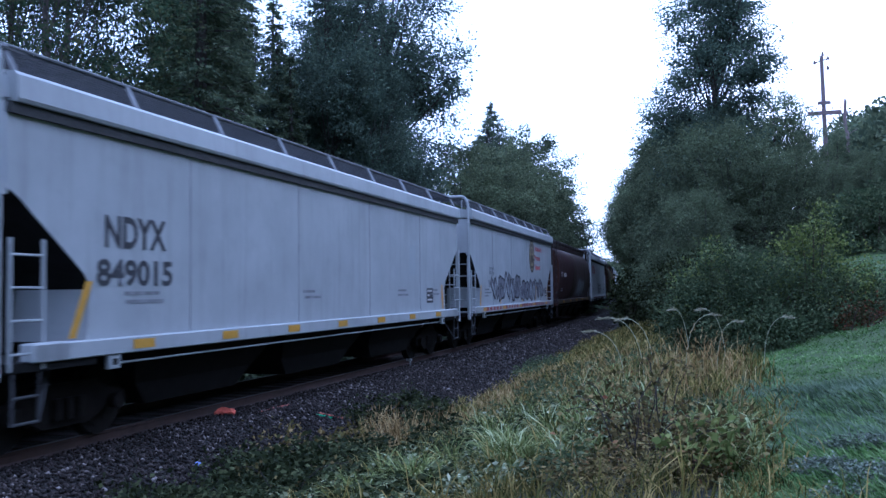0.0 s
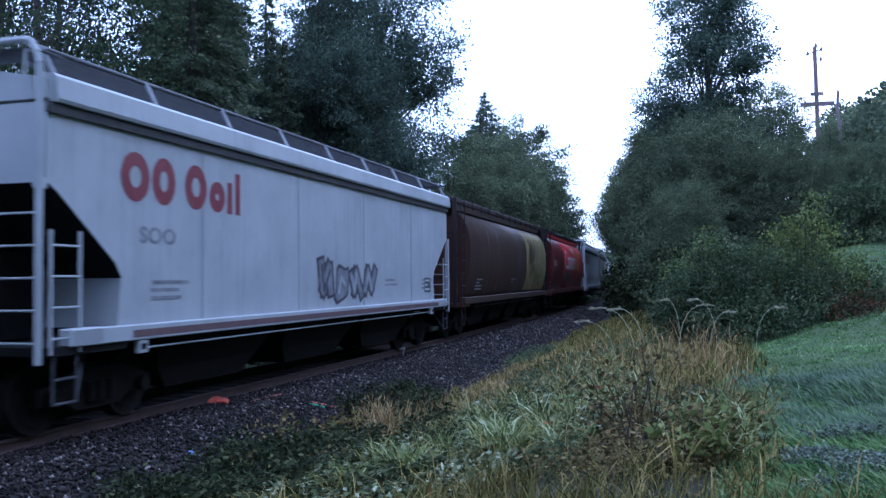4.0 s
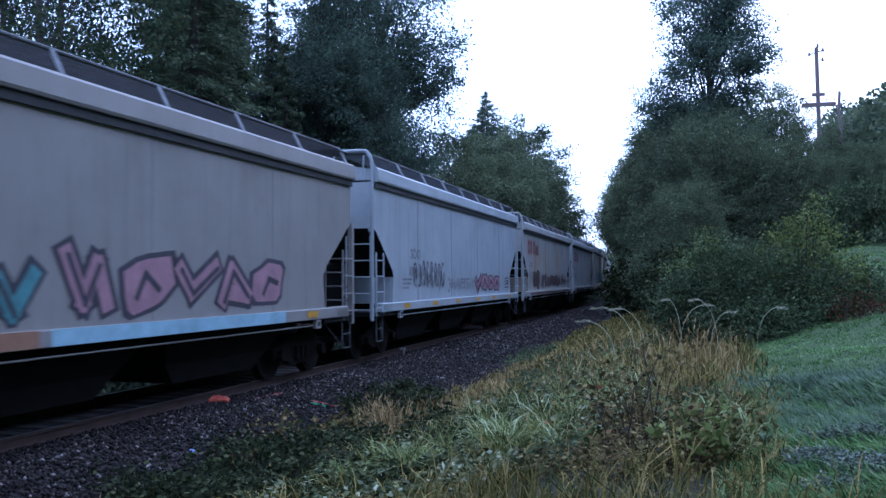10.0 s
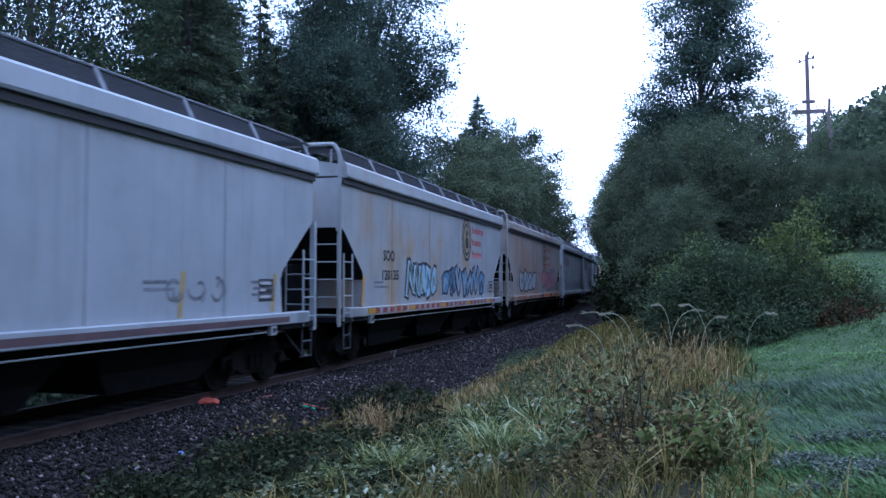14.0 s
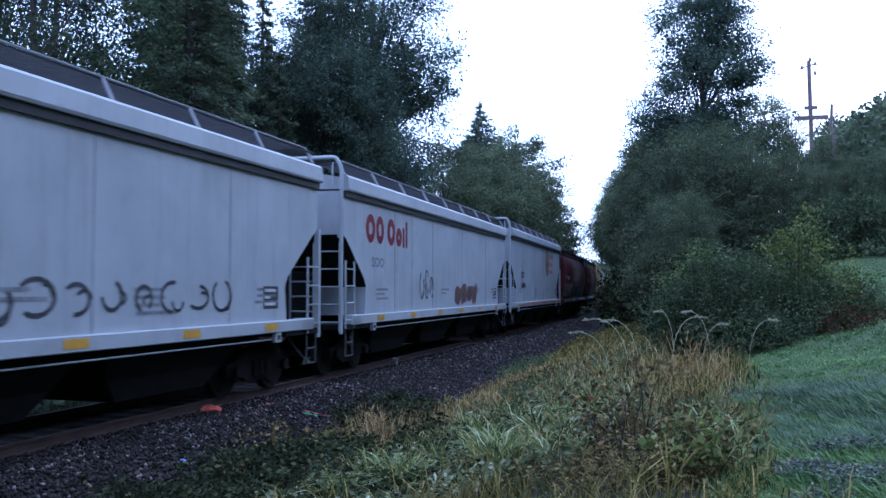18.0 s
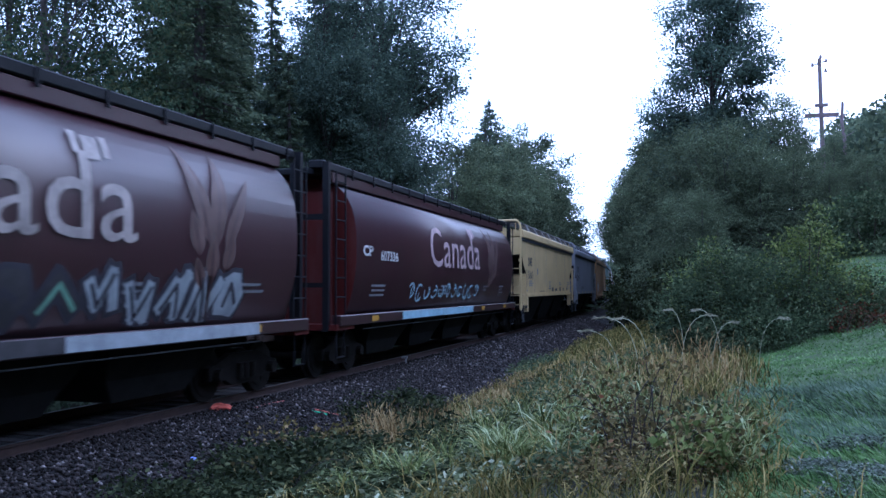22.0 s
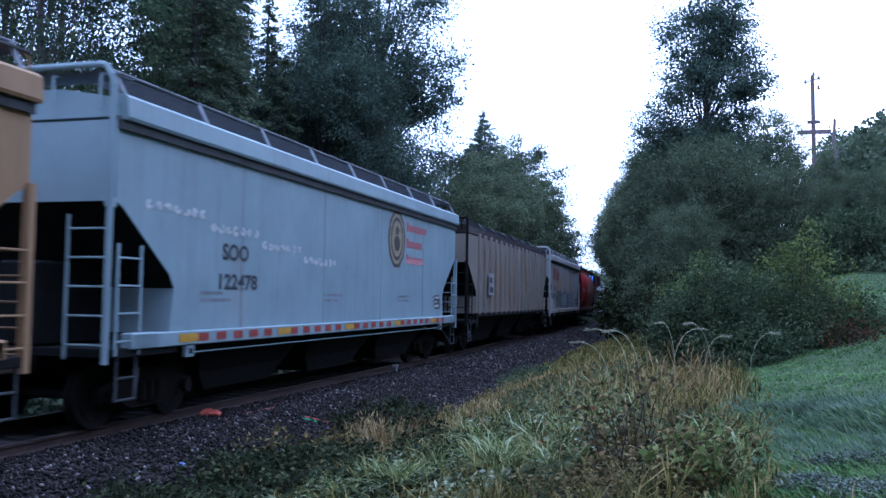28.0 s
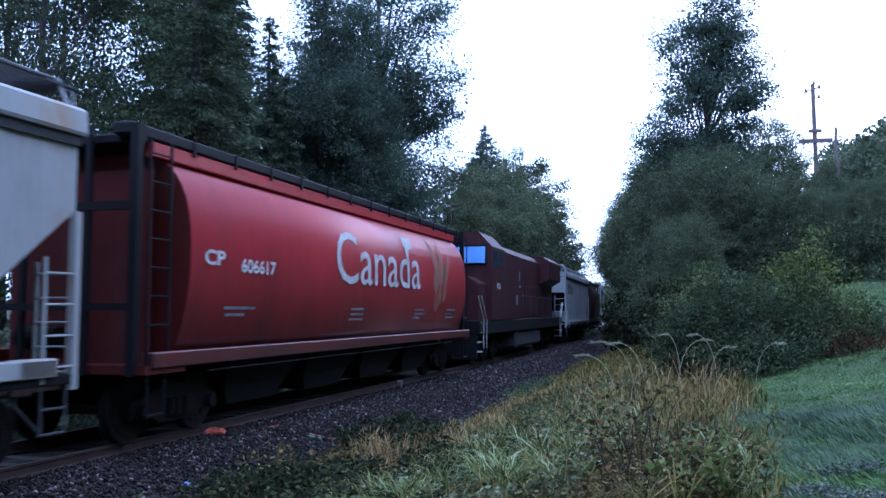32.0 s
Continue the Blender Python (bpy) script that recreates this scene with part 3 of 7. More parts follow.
def hopper(label, f, r, mat, trim=None, low=1.3, sill=True, bays=3, refl=(), roof=None, ribs=0, chord=True, rail=None, cut=None, eave=EAVE):
    """A covered hopper wagon from s = f to s = r: sloped ends with open corners, chord, roof walkway, ladders, trucks."""
    a = (r - f) / 2
    trim = trim or mat
    roof = roof or mat
    car = tagged(new("hopper_wagon"), label, "freight wagon", "wagons of the grain train")
    # body, its end corners cut back under the slope sheets
    bm = fresh()
    out = [(-a, eave), (-a, 3.08), (-a + 0.18, 2.98), (-a + 1.25, 2.15), (-a + 1.38, 1.95), (-a + 1.3, low)]
    if cut:
        out = [(-a, eave)] + [(-a + y, z) for y, z in cut] + [(-a + cut[-1][0], low)]
    out = out + [(-y, z) for y, z in out[::-1]]
    va = [bm.verts.new((-HALF, y, z)) for y, z in out]
    vb = [bm.verts.new((HALF, y, z)) for y, z in out]
    n = len(out)
    bm.faces.new(va)
    bm.faces.new(vb[::-1])
    for i in range(n):
        q = bm.faces.new((va[i], vb[i], vb[(i + 1) % n], va[(i + 1) % n]))
        # slope-sheet undersides get black as painted shade, the upright plates under them body paint
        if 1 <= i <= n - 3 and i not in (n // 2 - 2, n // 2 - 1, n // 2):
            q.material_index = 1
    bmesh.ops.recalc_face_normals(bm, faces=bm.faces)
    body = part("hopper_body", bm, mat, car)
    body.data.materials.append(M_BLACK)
    if ribs:
        for i in range(ribs):
            y = -a + 1.6 + (2 * a - 3.2) * i / (ribs - 1)
            part("side_post", box(fresh(), HALF - 0.01, HALF + 0.09, y - 0.06, y + 0.06, low - 0.05, eave + 0.1, 0.02), mat, car)
    else:
        for i in range(1, 5):
            y = -a + 2 * a * i / 5
            part("weld_seam", box(fresh(), HALF - 0.01, HALF + 0.004, y - 0.011, y + 0.011, low, eave - 0.14), M_SEAM, car)
    # roof with its side chords
    if chord:
        for sx in (-1, 1):
            bm = prism(fresh(), [(sx * x, z) for x, z in ((1.44, eave), (1.59, eave), (1.61, eave + 0.04), (1.59, eave + 0.3), (1.53, eave + 0.35), (1.4, eave + 0.36))], -a + 0.06, a + 0.05)
            part("roof_chord", bm, roof, car)
            # dark strip below the chord holds the chord's shade in its colour
            part("eave_shade", box(fresh(), sx * (HALF - 0.02), sx * (HALF + 0.05), -a, a, eave - 0.13, eave - 0.002), M_EAVESHADE, car, "dark strip standing in for the shade under the roof edge")
    bm = prism(fresh(), [(1.5, eave + 0.04), (1.45, eave + 0.29), (0.6, eave + 0.44), (-0.6, eave + 0.44), (-1.45, eave + 0.29), (-1.5, eave + 0.04)], -a, a)
    part("roof", bm, roof, car)
    k = int(a * 2 // 3.4)
    for i in range(k):
        y0 = -a + 0.8 + (2 * a - 1.6) * i / k
        part("hatch_cover", box(fresh(), -0.34, 0.34, y0 + 0.06, y0 + (2 * a - 1.6) / k - 0.06, eave + 0.43, eave + 0.56, 0.03), roof, car)
    zt = eave + (0.66 if chord else 0.48)
    rail = rail or (M_GALV if chord else M_GRATE)
    part("walkway_rail", rod(fresh(), (1.3, -a + 0.1, zt + 0.03), (1.3, a - 0.1, zt + 0.03), 0.018, 5), rail, car)
    for sgn in (-1, 1):
        part("end_walkway", box(fresh(), -1.38, 1.38, *sorted((sgn * (a - 0.42), sgn * (a + 0.08))), zt - 0.05, zt - 0.02), M_GRATE, car)
    # one bent tube: up the near corner, over the roof's end and down the other side
    bm = fresh()
    ye = -a - 0.13
    bend = [(1.51, 0.95), (1.51, eave + 0.42), (1.48, eave + 0.54), (1.38, zt + 0.03), (1.28, zt + 0.05)]
    bend += [(-x, z) for x, z in bend[::-1]]
    for (xa, za), (xb, zb) in zip(bend, bend[1:]):
        rod(bm, (xa, ye, za), (xb, ye, zb), 0.045, 8)
    part("corner_tube", bm, trim, car, "thick bent tube framing the wagon's end")
    for sx in (-1, 1):
        part("tube_bracket", box(fresh(), *sorted((sx * 1.42, sx * 1.5)), ye, -a + 0.02, 3.0, 3.12), trim, car)
    for sx in (-1, 1):
        grating(car, sx * 0.62, sx * 1.28, -a + 0.1, a - 0.1, zt, M_GRATE)
    nposts = 9
    for i in range(nposts):
        y = -a + 0.15 + (2 * a - 0.3) * i / (nposts - 1)
        bm = fresh()
        rod(bm, (1.48, y, eave + 0.34), (1.29, y, zt + 0.03), 0.036, 4)
        part("walkway_post", bm, rail, car)
    for sgn in (-1, 1):
        for x in (0.55, 1.3):
            bm = fresh()
            rod(bm, (x, sgn * (a - 0.1), zt), (x, sgn * (a + 0.12), zt - 0.08), 0.02)
            rod(bm, (x, sgn * (a + 0.12), zt - 0.08), (x, sgn * (a + 0.14), eave + 0.1), 0.02)
            part("end_handrail", bm, trim, car)
    bm = fresh()
    for k in range(6):
        box(bm, -0.9, -0.9 + (0.75, 0.5, 0.95, 0.6, 0.85, 0.4)[k], -a - 0.004, -a + 0.001, 3.82 - 0.12 * k, 3.86 - 0.12 * k)
    part("end_stencil", bm, M_GREYLET, car)
    # sills, platforms, corner posts and ladders
    if sill:
        for sx in (-1, 1):
            part("side_sill", box(fresh(), sx * 1.42, sx * 1.6, -a + 0.35, a - 0.35, 1.12, 1.33, 0.015), trim, car)
    else:
        part("side_lip", box(fresh(), 1.48, 1.57, -a + 1.2, a - 1.2, low - 0.12, low + 0.02, 0.01), trim, car)
    for sgn in (-1, 1):
        y0, y1 = sorted((sgn * (a - 1.45), sgn * a))
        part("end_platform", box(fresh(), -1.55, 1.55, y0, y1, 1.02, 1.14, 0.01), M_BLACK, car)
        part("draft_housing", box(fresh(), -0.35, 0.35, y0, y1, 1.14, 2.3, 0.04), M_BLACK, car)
        if not sill:
            part("bolster_post", box(fresh(), 1.36, 1.56, sgn * (a - 1.35) - 0.14, sgn * (a - 1.35) + 0.14, 0.86, low, 0.01), trim, car)
        for sx in (-1, 1):
            if sgn > 0:
                part("corner_post", box(fresh(), sx * 1.46, sx * 1.56, sgn * a - 0.05, sgn * a + 0.05, 0.95, 3.1), trim, car)
            if sill:
                part("sill_step", box(fresh(), sx * 1.4, sx * 1.6, sgn * (a - 0.62) - 0.3, sgn * (a - 0.62) + 0.3, 1.12, 1.34, 0.02), trim, car)
        ladder(car, 1.55, sgn * (a - 0.02) - (0 if sgn < 0 else 0.5), 1.05, 2.52, 0.5, False, trim, 4)
        ladder(car, 0.86, sgn * (a + 0.1), 1.0, 2.9 if sgn < 0 else 2.5, 0.6, True, trim, 5)
        bm = fresh()
        yc = sgn * (a - 0.3)
        for dy in (-0.2, 0.2):
            rod(bm, (1.52, yc + dy, 0.45), (1.52, yc + dy, 1.05), 0.018)
        for z in (0.46, 0.75):
            rod(bm, (1.52, yc - 0.2, z), (1.52, yc + 0.2, z), 0.018)
        rod(bm, (1.3, yc - sgn * 0.6, 1.0), (1.52, yc - sgn * 0.2, 0.5), 0.018)
        part("stirrup_step", bm, M_GRATE, car)
        rod_b = fresh()
        rod(rod_b, (-0.9, sgn * (a - 0.55), 1.45), (-0.2, sgn * (a - 0.55), 1.45), 0.17, 12)
        part("air_reservoir", rod_b, M_TRUCK, car)
        if sill:
            part("jacking_pad", box(fresh(), 1.5, 1.58, sgn * (a - 1.75) - 0.11, sgn * (a - 1.75) + 0.11, 0.94, 1.12, 0.01), trim, car)
            part("jacking_socket", box(fresh(), 1.58, 1.584, sgn * (a - 1.75) - 0.05, sgn * (a - 1.75) + 0.05, 0.99, 1.07), M_BLACK, car)
    if sill:
        part("brake_pipe", rod(fresh(), (1.5, -a + 1.7, 1.0), (1.5, a - 1.7, 1.0), 0.014), trim, car)
    underframe(car, a, mat)
    outlets(car, 2 * a - 4.6, bays, low)
    for y, w, m in refl:
        part("reflector", box(fresh(), 1.6, 1.606, y, y + w, 1.17, 1.29) if sill else box(fresh(), 1.572, 1.578, y, y + w, low - 0.1, low), m, car)
    return car, a


M_SEAM = plain("grimy_seam", (0.23, 0.23, 0.24), 0.7, 0, 0.4, 2)
M_RUN = plain("dirt_run", (0.016, 0.011, 0.01), 0.75, 0, 0.5, 2, 0)
# painted shade for the strip under the roof edge
M_EAVESHADE = plain("eave_shade_grey", (0.034, 0.033, 0.035), 0.8, 0.0, 0.3, 4)


def drum_side(z):
    if z < 2.65:
        return 1.6 - 0.27 * ((2.65 - z) / 1.35) ** 2
    t = min(1.0, (z - 2.65) / 1.71)
    return 1.6 * (1 - t ** 2.9) ** (1 / 2.9)


def drum_wagon(label, f, r, mat, roof, end, refl=()):
    """A cylindrical grain hopper: rounded barrel set back from its end frames, flat roof deck, side sills."""
    r2 = r + 0.6
    a = (r2 - f) / 2
    car = tagged(new("cylindrical_hopper"), label, "freight wagon", "wagons of the grain train")
    y0, y1 = -a + 0.95, a - 0.6
    zs = [1.3, 1.45, 1.6, 1.8, 2.0, 2.2, 2.4, 2.65, 2.9, 3.15, 3.4, 3.6, 3.8, 3.95, 4.08, 4.17, 4.24, 4.3]
    half = [(drum_side(z), z) for z in zs]
    sec = half + [(-x, z) for x, z in half[::-1]]
    bm = prism(fresh(), sec, y0, y1)
    for fc in bm.faces:
        if abs(fc.normal.y) > 0.9:
            fc.material_index = 1
        else:
            fc.smooth = True
    barrel = part("barrel", bm, mat, car)
    barrel.data.materials.append(end)
    part("roof_deck", box(fresh(), -0.98, 0.98, -a + 0.1, a - 0.1, 4.27, 4.41, 0.02), roof, car)
    for sx in (-1, 1):
        part("deck_edge", box(fresh(), sx * 0.9, sx * 1.22, -a, a, 4.38, 4.55, 0.02), roof, car, "dark walkway fascia")
        for i in range(14):
            y = -a + 0.3 + (2 * a - 0.6) * i / 13
            if sx > 0:
                part("deck_bracket", box(fresh(), 1.21, 1.24, y - 0.03, y + 0.03, 4.3, 4.54), roof, car)
        part("top_chord", box(fresh(), *sorted((sx * 1.05, sx * 1.2)), -a + 0.55, a - 0.55, 4.14, 4.36, 0.015), mat, car, "flat plate along the barrel's shoulder")
    for i in range(4):
        yy = -a + 2 * a * (i + 0.5) / 4
        part("hatch_cover", box(fresh(), -0.4, 0.4, yy - 1.3, yy + 1.3, 4.4, 4.52, 0.03), roof, car)
    for sx in (-1, 1):
        part("side_sill", box(fresh(), sx * 1.4, sx * 1.6, -a + 0.1, a - 0.1, 1.1, 1.32, 0.015), mat, car)
    for sgn in (-1, 1):
        ye = sgn * a
        q0, q1 = sorted((ye, y0 if sgn < 0 else y1))
        part("end_platform", box(fresh(), -1.55, 1.55, q0, q1, 1.02, 1.14), end, car)
        part("end_bulkhead", box(fresh(), -1.2, 1.2, *sorted((sgn * (a - 0.5), sgn * (a - 0.56))), 1.14, 3.95), end, car)
        for sx in (-1, 1):
            part("corner_post", box(fresh(), sx * 1.25, sx * 1.38, ye - 0.06, ye + 0.06, 1.0, 4.5), roof, car)
            part("corner_post", box(fresh(), sx * 0.5, sx * 0.58, ye - 0.04, ye + 0.04, 1.0, 4.5), roof, car)
        part("end_beam", box(fresh(), -1.3, 1.3, ye - 0.05, ye + 0.05, 3.3, 3.42), roof, car)
        part("end_beam", box(fresh(), -1.3, 1.3, ye - 0.05, ye + 0.05, 1.9, 2.0), roof, car)
        ladder(car, 1.5, sgn * (a - 0.06) - (0 if sgn < 0 else 0.5), 1.1, 4.3, 0.5, False, roof, 8)
        bm = fresh()
        yc = sgn * (a - 0.3)
        for dy in (-0.2, 0.2):
            rod(bm, (1.5, yc + dy, 0.45), (1.5, yc + dy, 1.05), 0.018)
        rod(bm, (1.5, yc - 0.2, 0.46), (1.5, yc + 0.2, 0.46), 0.018)
        part("stirrup_step", bm, roof, car)
        part("air_reservoir", rod(fresh(), (-0.9, sgn * (a - 0.4), 1.5), (-0.2, sgn * (a - 0.4), 1.5), 0.17, 12), M_TRUCK, car)
    if mat.name in ("brown_wagon_paint", "grimy_brown_paint"):
        # grimy weld seams with wide dirt runs
        rng = random.Random(int(f))
        for i in range(9):
            yy = y0 + (y1 - y0) * (i + 0.7) / 9.6 + rng.uniform(-0.2, 0.2)
            bars(car, [(yy, 1.36, rng.uniform(0.03, 0.14), rng.uniform(2.2, 2.66))], M_RUN, drum_side, "dirt_run", 0.002)
    part("brake_pipe", rod(fresh(), (1.45, -a + 1.7, 0.98), (1.45, a - 1.7, 0.98), 0.014), M_GRATE, car)
    underframe(car, a, mat)
    outlets(car, 2 * a - 5.0, 4, 1.3)
    for y, w, m in refl:
        part("reflector", box(fresh(), 1.6, 1.606, y, y + w, 1.15, 1.27), m, car)
    return car, a


WAGONS = []


def stand(car, f, r):
    WAGONS.append((car, (f + r) / 2))
    return car


def yellow(a, n, w=0.45):
    return [(-a + 1.9 + (2 * a - 4.2) * i / max(1, n - 1), w, M_YELLOW) for i in range(n)]


def checker(a):
    out = []
    y = -a + 1.4
    i = 0
    while y < a - 1.4:
        out.append((y, 0.28 if i % 6 else 0.5, M_YELLOW if i % 6 == 0 else M_REDREF))
        y += 0.52
        i += 1
    return out


def small_print(car, a, mat, side, seed, zlo=1.45):
    """Rows of stencilled data too small to read."""
    rng = random.Random(seed)
    rows = []
    for y0 in (-a + 2.0, -a * 0.1 + rng.uniform(-1, 1), a * 0.35 + rng.uniform(-0.6, 0.6), a * 0.7):
        for k in range(rng.randint(2, 4)):
            rows.append((y0 + rng.uniform(0, 0.1), zlo + 0.42 - 0.11 * k, rng.uniform(0.5, 1.0), 0.05))
    bars(car, rows, mat, side, "stencil")


def wordmark(car, y, z, w, h, mat, side):
    """The two-word red company mark as plain ovals and bars."""
    for c, ww, hh in ((0.0, 0.20, 1.0), (0.215, 0.18, 1.0), (0.47, 0.19, 1.0), (0.68, 0.15, 0.72)):
        bm = fresh()
        ring(bm, y + (c + ww / 2) * w, z + hh * h / 2, ww * w / 2, hh * h / 2, 0.19, 16)
        part("company_mark", on_side(bm, side, 0.006), mat, car)
    bars(car, [(y + 0.85 * w, z, 0.05 * w, 0.75 * h), (y + 0.93 * w, z, 0.05 * w, h)], mat, side, "company_mark")


def shield(car, y, z, side, ink=None, field=None, words=None):
    """The company's emblem as plain nested ovals, with its three lines of words as blocks."""
    y, z = y - 0.12, z + 0.08
    for ry, rz, dz, n, mat, lab in ((0.66, 0.76, 0, 10, ink or M_INK, "dark rounded emblem"), (0.56, 0.66, 0, 10, field or M_TAN, "tan field of the emblem"), (0.47, 0.56, 0, 16, ink or M_INK, ""), (0.39, 0.46, 0, 16, field or M_TAN, ""), (0.24, 0.2, -0.12, 12, ink or M_INK, ""), (0.14, 0.12, 0.2, 10, ink or M_INK, "")):
        bm = fresh()
        disc(bm, y, z + dz, ry, rz, n)
        EMB[0] += 0.0015
        part("emblem", on_side(bm, side, EMB[0]), mat, car, lab)
    EMB[0] = 0.004
    for k, (ww, n) in enumerate(((1.75, 8), (1.35, 7), (1.45, 7))):
        bars(car, [(y + 0.78 + ww * i / n, z + 0.25 - 0.42 * k, ww / n * 0.66, 0.24 if i == 0 else 0.18) for i in range(n)], words or M_REDMARK, side, "company_mark")


EMB = [0.004]
M_INK = plain("dark_brown_emblem", (0.06, 0.047, 0.042), 0.6, 0.0, 0.3, 6, 0)

M_TAN = plain("tan_emblem", (0.33, 0.27, 0.16), 0.6, 0.0, 0.3, 6, 0)
M_REDMARK = plain("faded_red_mark", (0.42, 0.06, 0.075), 0.6, 0.0, 0.25, 6, 0)

# -- the wagons in their order --
WHITE1 = paint("white_wagon_paint", (0.406, 0.417, 0.431), 0.30)
WHITE2 = paint("greyed_white_paint", (0.389, 0.410, 0.431), 0.35)
PALEBLUE = paint("pale_turquoise_paint", (0.297, 0.357, 0.376), 0.3, 0.1)
WHITE3 = paint("stained_white_paint", (0.395, 0.395, 0.390), 0.35, 0.42, rust_col=(0.40, 0.25, 0.09))
RUSTWHITE = paint("rust_streaked_white_paint", (0.408, 0.408, 0.400), 0.35, 0.5, rust_col=(0.36, 0.19, 0.06))
BEIGE = paint("beige_wagon_paint", (0.294, 0.270, 0.255), 0.35)
RUSTBEIGE = paint("rusting_beige_paint", (0.361, 0.326, 0.289), 0.4, 0.5, rust_col=(0.36, 0.19, 0.10))
CREAM = paint("cream_wagon_paint", (0.586, 0.436, 0.208), 0.2)
GREY = paint("grey_wagon_paint", (0.246, 0.246, 0.270), 0.3)
TANPAINT = paint("tan_wagon_paint", (0.343, 0.212, 0.108), 0.35, 0.4, rust_col=(0.22, 0.11, 0.06))
RIBGREY = paint("ribbed_grey_paint", (0.255, 0.22, 0.18), 0.45, 0.35, rust_col=(0.25, 0.13, 0.07))
RED = paint("red_wagon_paint", (0.42, 0.028, 0.035), 0.3, low_tone=0.95, soot=(0.05, 0.022, 0.02), rough=0.36, gloss=0.6)
DARKRED = paint("darkened_red_paint", (0.11, 0.016, 0.02), 0.35, low_tone=0.5, soot=(0.035, 0.022, 0.02), rough=0.36, gloss=0.6)
MAROON = paint("maroon_wagon_paint", (0.045, 0.011, 0.016), 0.35, low_tone=0.5, soot=(0.03, 0.022, 0.022), rough=0.36, gloss=0.6)
BROWN = paint("brown_wagon_paint", (0.038, 0.02, 0.021), 0.4, low_tone=0.5, soot=(0.03, 0.02, 0.018), rough=0.4, gloss=0.45)
SEPIA = paint("grimy_brown_paint", (0.052, 0.036, 0.029), 0.5, 0.5, soot=(0.02, 0.016, 0.014), rust_col=(0.05, 0.028, 0.017), rough=0.5, gloss=0.35)
ENDRED = paint("faded_red_end_paint", (0.085, 0.016, 0.014), 0.5)
ENDBROWN = paint("brown_end_paint", (0.06, 0.028, 0.022), 0.5)
DARKROOF = paint("black_roof_paint", (0.012, 0.012, 0.015), 0.4, soot=(0.02, 0.018, 0.018))
BROWNROOF = paint("brown_roof_paint", (0.035, 0.025, 0.024), 0.4, soot=(0.03, 0.025, 0.024))
LOCO = paint("maroon_engine_paint", (0.055, 0.02, 0.024), 0.45)
G_PINK = plain("pink_spray", (0.36, 0.20, 0.24), 0.6, 0, 0.2, 3, 0)
G_BLUE = plain("blue_spray", (0.16, 0.26, 0.38), 0.6, 0, 0.3, 3, 0)
G_GREY = plain("grey_spray", (0.20, 0.20, 0.23), 0.6, 0, 0.35, 3, 0)
G_PALE = plain("pale_spray", (0.38, 0.40, 0.43), 0.6, 0, 0.25, 3, 0)
G_DARK = plain("dark_spray", (0.045, 0.04, 0.055), 0.6, 0, 0.3, 3, 0)
G_BROWN = plain("brown_spray", (0.13, 0.075, 0.065), 0.6, 0, 0.3, 3, 0)
G_TEAL = plain("teal_spray", (0.10, 0.24, 0.26), 0.6, 0, 0.3, 3, 0)
G_SKY = plain("sky_blue_spray", (0.36, 0.52, 0.62), 0.6, 0, 0.2, 3, 0)
G_ORANGE = plain("orange_spray", (0.55, 0.22, 0.07), 0.6, 0, 0.25, 3, 0)
M_PINKISH = plain("pinkish_white_lettering", (0.50, 0.36, 0.37), 0.6, 0, 0.4, 2, 0)
M_FADED = plain("faded_white_lettering", (0.42, 0.35, 0.32), 0.6, 0, 0.4, 2, 0)
G_GRAIN = plain("golden_emblem_paint", (0.50, 0.27, 0.07), 0.6, 0, 0.3, 2, 0)
G_CORAL = plain("coral_spray", (0.52, 0.24, 0.27), 0.6, 0, 0.35, 2, 0)
G_YELLOW = plain("pale_yellow_spray", (0.19, 0.155, 0.05), 0.6, 0, 0.5, 1.2, 0)
G_NAVY = plain("navy_spray", (0.05, 0.06, 0.16), 0.6, 0, 0.3, 3, 0)
G_OLIVE = plain("olive_spray", (0.20, 0.18, 0.09), 0.6, 0, 0.3, 2, 0)
G_BUFFDULL = plain("dull_orange_spray", (0.28, 0.15, 0.09), 0.6, 0, 0.3, 2, 0)
G_SLATE = plain("slate_spray", (0.05, 0.045, 0.05), 0.6, 0, 0.4, 3, 0)
G_MINT = plain("mint_spray", (0.24, 0.42, 0.30), 0.6, 0, 0.3, 3, 0)
G_DRAB = plain("drab_green_spray", (0.17, 0.185, 0.15), 0.6, 0, 0.35, 2, 0)
G_BUFF = plain("buff_paint", (0.46, 0.34, 0.13), 0.6, 0, 0.2, 3, 0)
FS = flat_side
HOOK = ((0, 3.3), (0.28, 3.22), (0.42, 3.0), (0.62, 2.86), (1.12, 2.62), (1.2, 2.5))
DS = drum_side


def tick(car, a, offs, mat=None, lean=0.1):
    """Diagonal painted ticks by the slope sheets."""
    for o in offs:
        bm = fresh()
        y = o - a
        bm.faces.new([bm.verts.new((0, y + dy, z)) for dy, z in ((0, 1.36), (0.13, 1.36), (0.13 + lean, 2.05), (lean, 2.05))])
        part("painted_tick", on_side(bm, FS, 0.005), mat or G_BUFF, car)


def data_panel(car, a, off, z=1.55):
    part("data_panel", on_side_box(off - a, z, 0.55, 0.4), M_LETTER, car, "black stencil panel")
    bars(car, [(off - a + 0.05, z + 0.06 + 0.12 * k, 0.2 if k % 2 else 0.4, 0.05) for k in range(3)], M_WHITELET, FS, "stencil", 0.008)


def on_side_box(y, z, w, h):
    bm = fresh()
    bm.faces.new([bm.verts.new((0, y + p * w, z + q * h)) for p, q in ((0, 0), (1, 0), (1, 1), (0, 1))])
    return on_side(bm, FS, 0.005)


